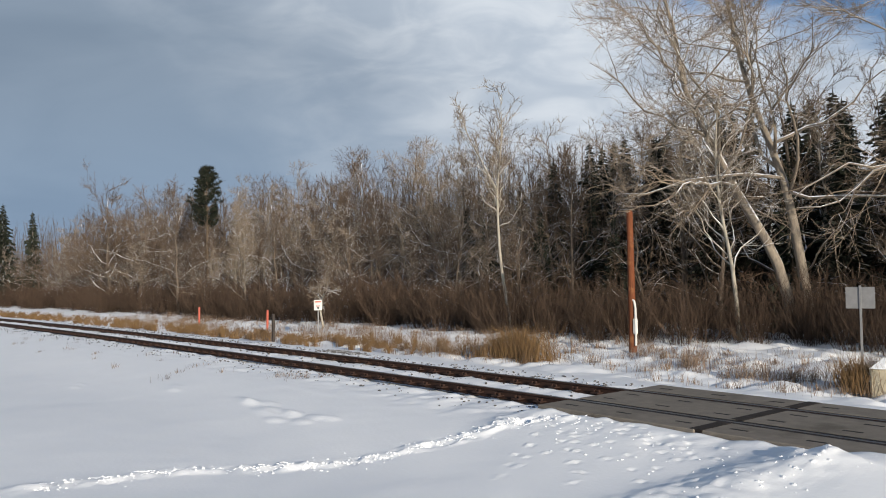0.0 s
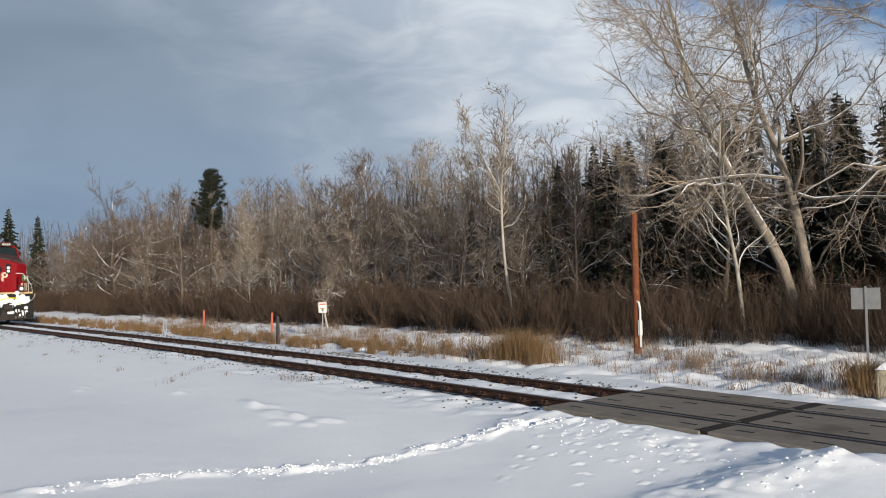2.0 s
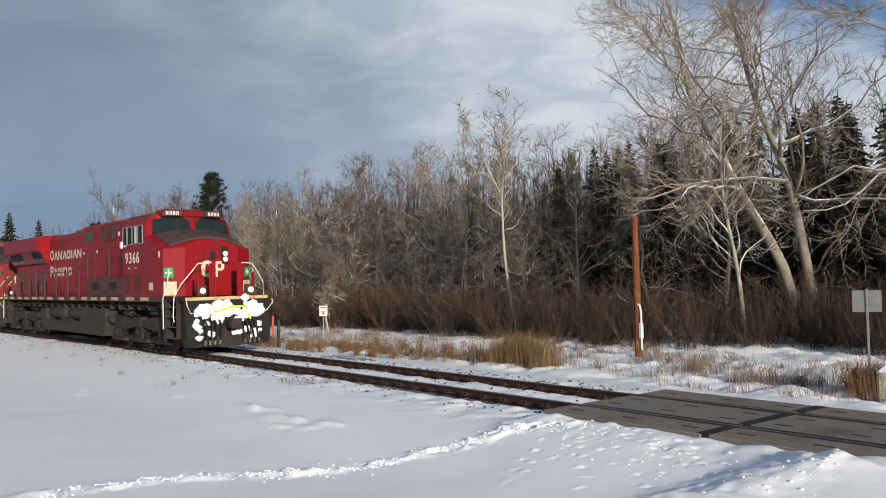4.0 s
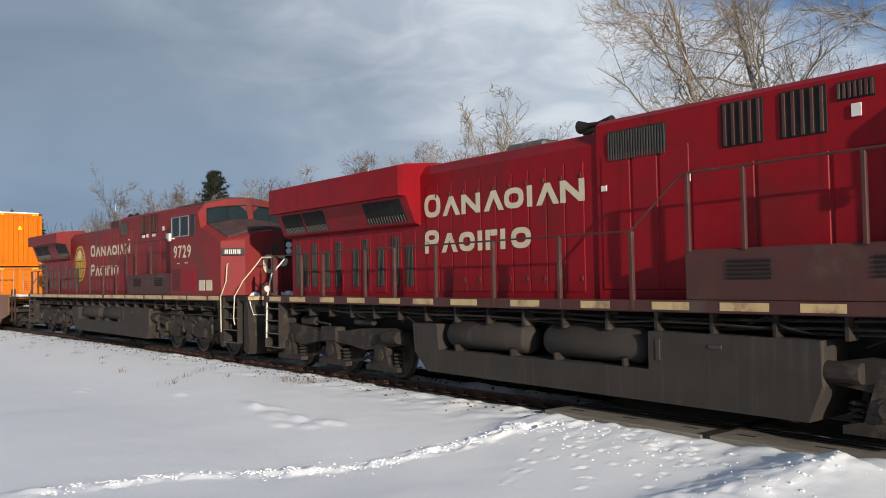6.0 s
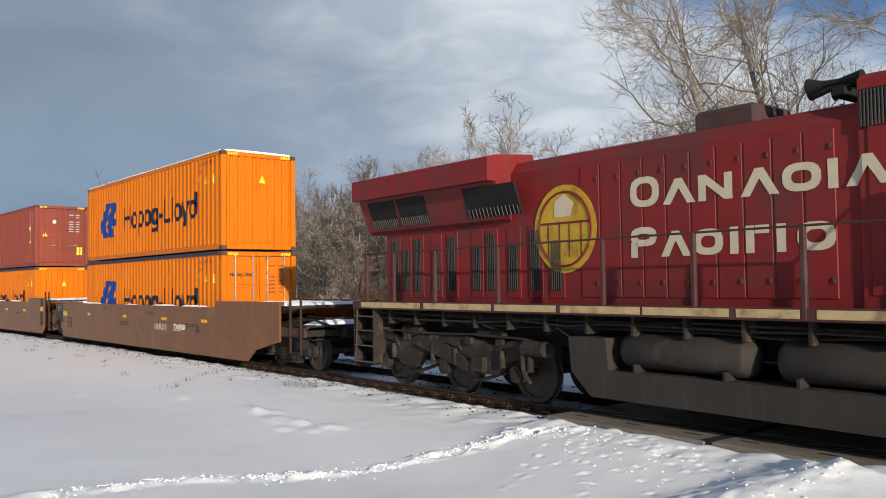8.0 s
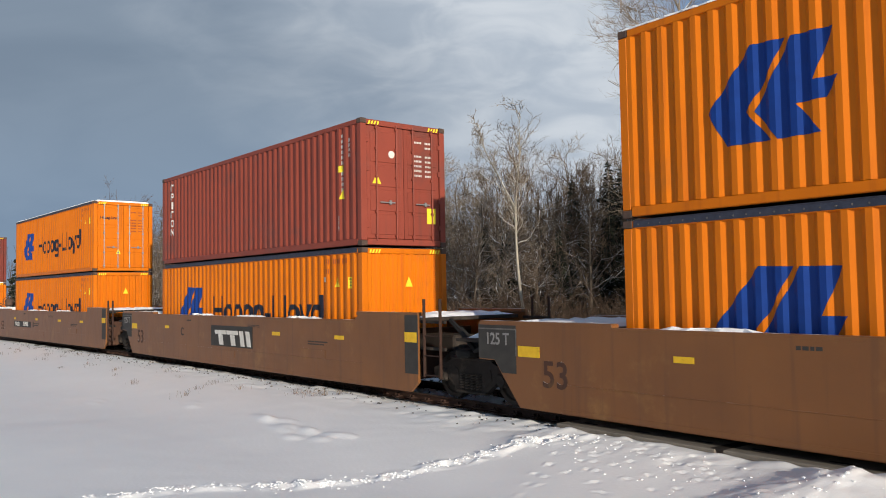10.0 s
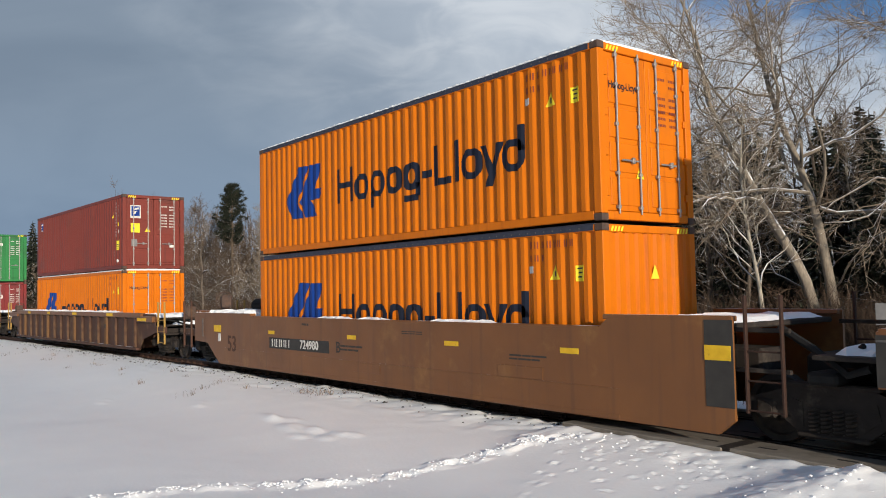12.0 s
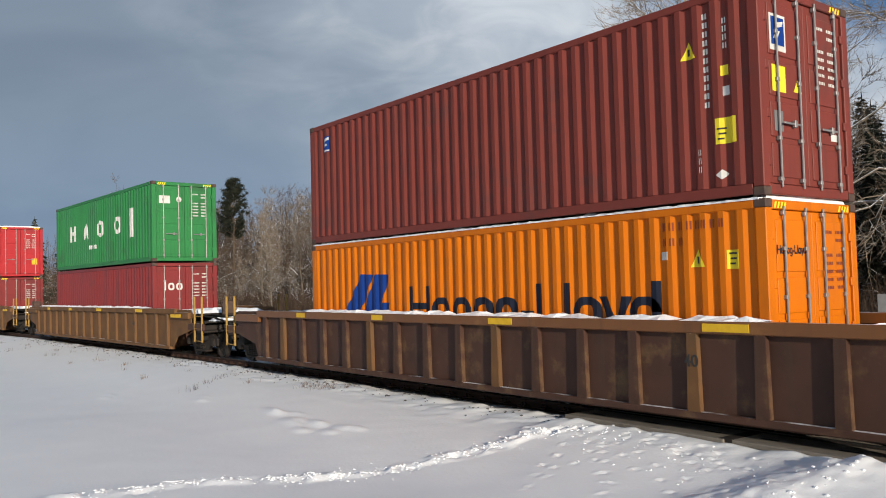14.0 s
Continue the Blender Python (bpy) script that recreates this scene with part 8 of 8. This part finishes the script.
# ---- the train's make-up, front to rear: place along the train, height ----
Z_LOW, Z_UP = 0.245, 3.181
locomotive(-87.9, "loco_red", "9366", "bright red diesel locomotive with white front snow, leading the train", True)
locomotive(-110.3, "loco_red_old", "9729", "faded grimy red diesel locomotive with a gold oval emblem", False)
smooth_well(-134.37, "end", "joint", "A", "smooth brown well car unit coupled behind the locomotive")
container(-134.37, Z_LOW, "orange", "orange container sitting low in the first brown well", "hapag", True, True)
container(-134.37, Z_UP, "orange", "orange container stacked on top, snow on its roof", "hapag", False, False, True)
smooth_well(-153.95, "joint", "joint", "C", "smooth brown middle well unit with a dark logo panel")
container(-153.95, Z_LOW, "orange", "orange container sitting low in the middle well", "hapag", False, True)
container(-153.95, Z_UP, "brown", "reddish brown container with white upright marks, stacked on top", "triton", True)
smooth_well(-173.53, "joint", "end", "B", "smooth brown well car unit with white number")
container(-173.53, Z_LOW, "orange", "orange container sitting low in the last brown well unit", "hapag", False, True)
container(-173.53, Z_UP, "orange", "orange container with snow on its roof, stacked on top", "hapag", True, True, True)
ribbed_well(-197.2, "well_old", "dark rusty well car with upright ribs and snow on its edge")
container(-197.2, Z_LOW, "orange", "orange container low in the ribbed well, snow on top", "hapag", True, False, True)
container(-197.2, Z_UP, "oxide", "dark reddish brown container with yellow labels, stacked on top", "fesco", True)
ribbed_well(-220.7, "well_tan", "tan brown ribbed well car with yellow hand rails")
container(-220.7, Z_LOW, "maroon", "dark maroon container low in the tan well car", "tex", True)
container(-220.7, Z_UP, "green", "green container with large white block shapes, stacked on top", "uasc", True)
ribbed_well(-244.2, "well_tan", "tan brown ribbed well car at the rear of the view")
container(-244.2, Z_LOW, "maroon", "maroon container low in the rear well car", "plain", True)
container(-244.2, Z_UP, "red_box", "bright red container with snow on its roof, stacked on top", "plain", True, False, True)


def motions():
    """The train runs by at an even speed; its wheels roll."""
    for ob, u, z in MOVERS:
        rows = []
        for k in range(57):
            t = k * 0.25
            x = SPEED * t + u
            rows.append((t, pose(x, line_y(x), z, 0, 0, math.degrees(math.atan(line_slope(x))))))
        walk(ob, rows)
    for w, x, r in WHEELS:
        walk(w, [(k / 30, pose(x, 0, r, 0, math.degrees(SPEED * k / 30 / r) % 360, 0)) for k in range(421)])


motions()
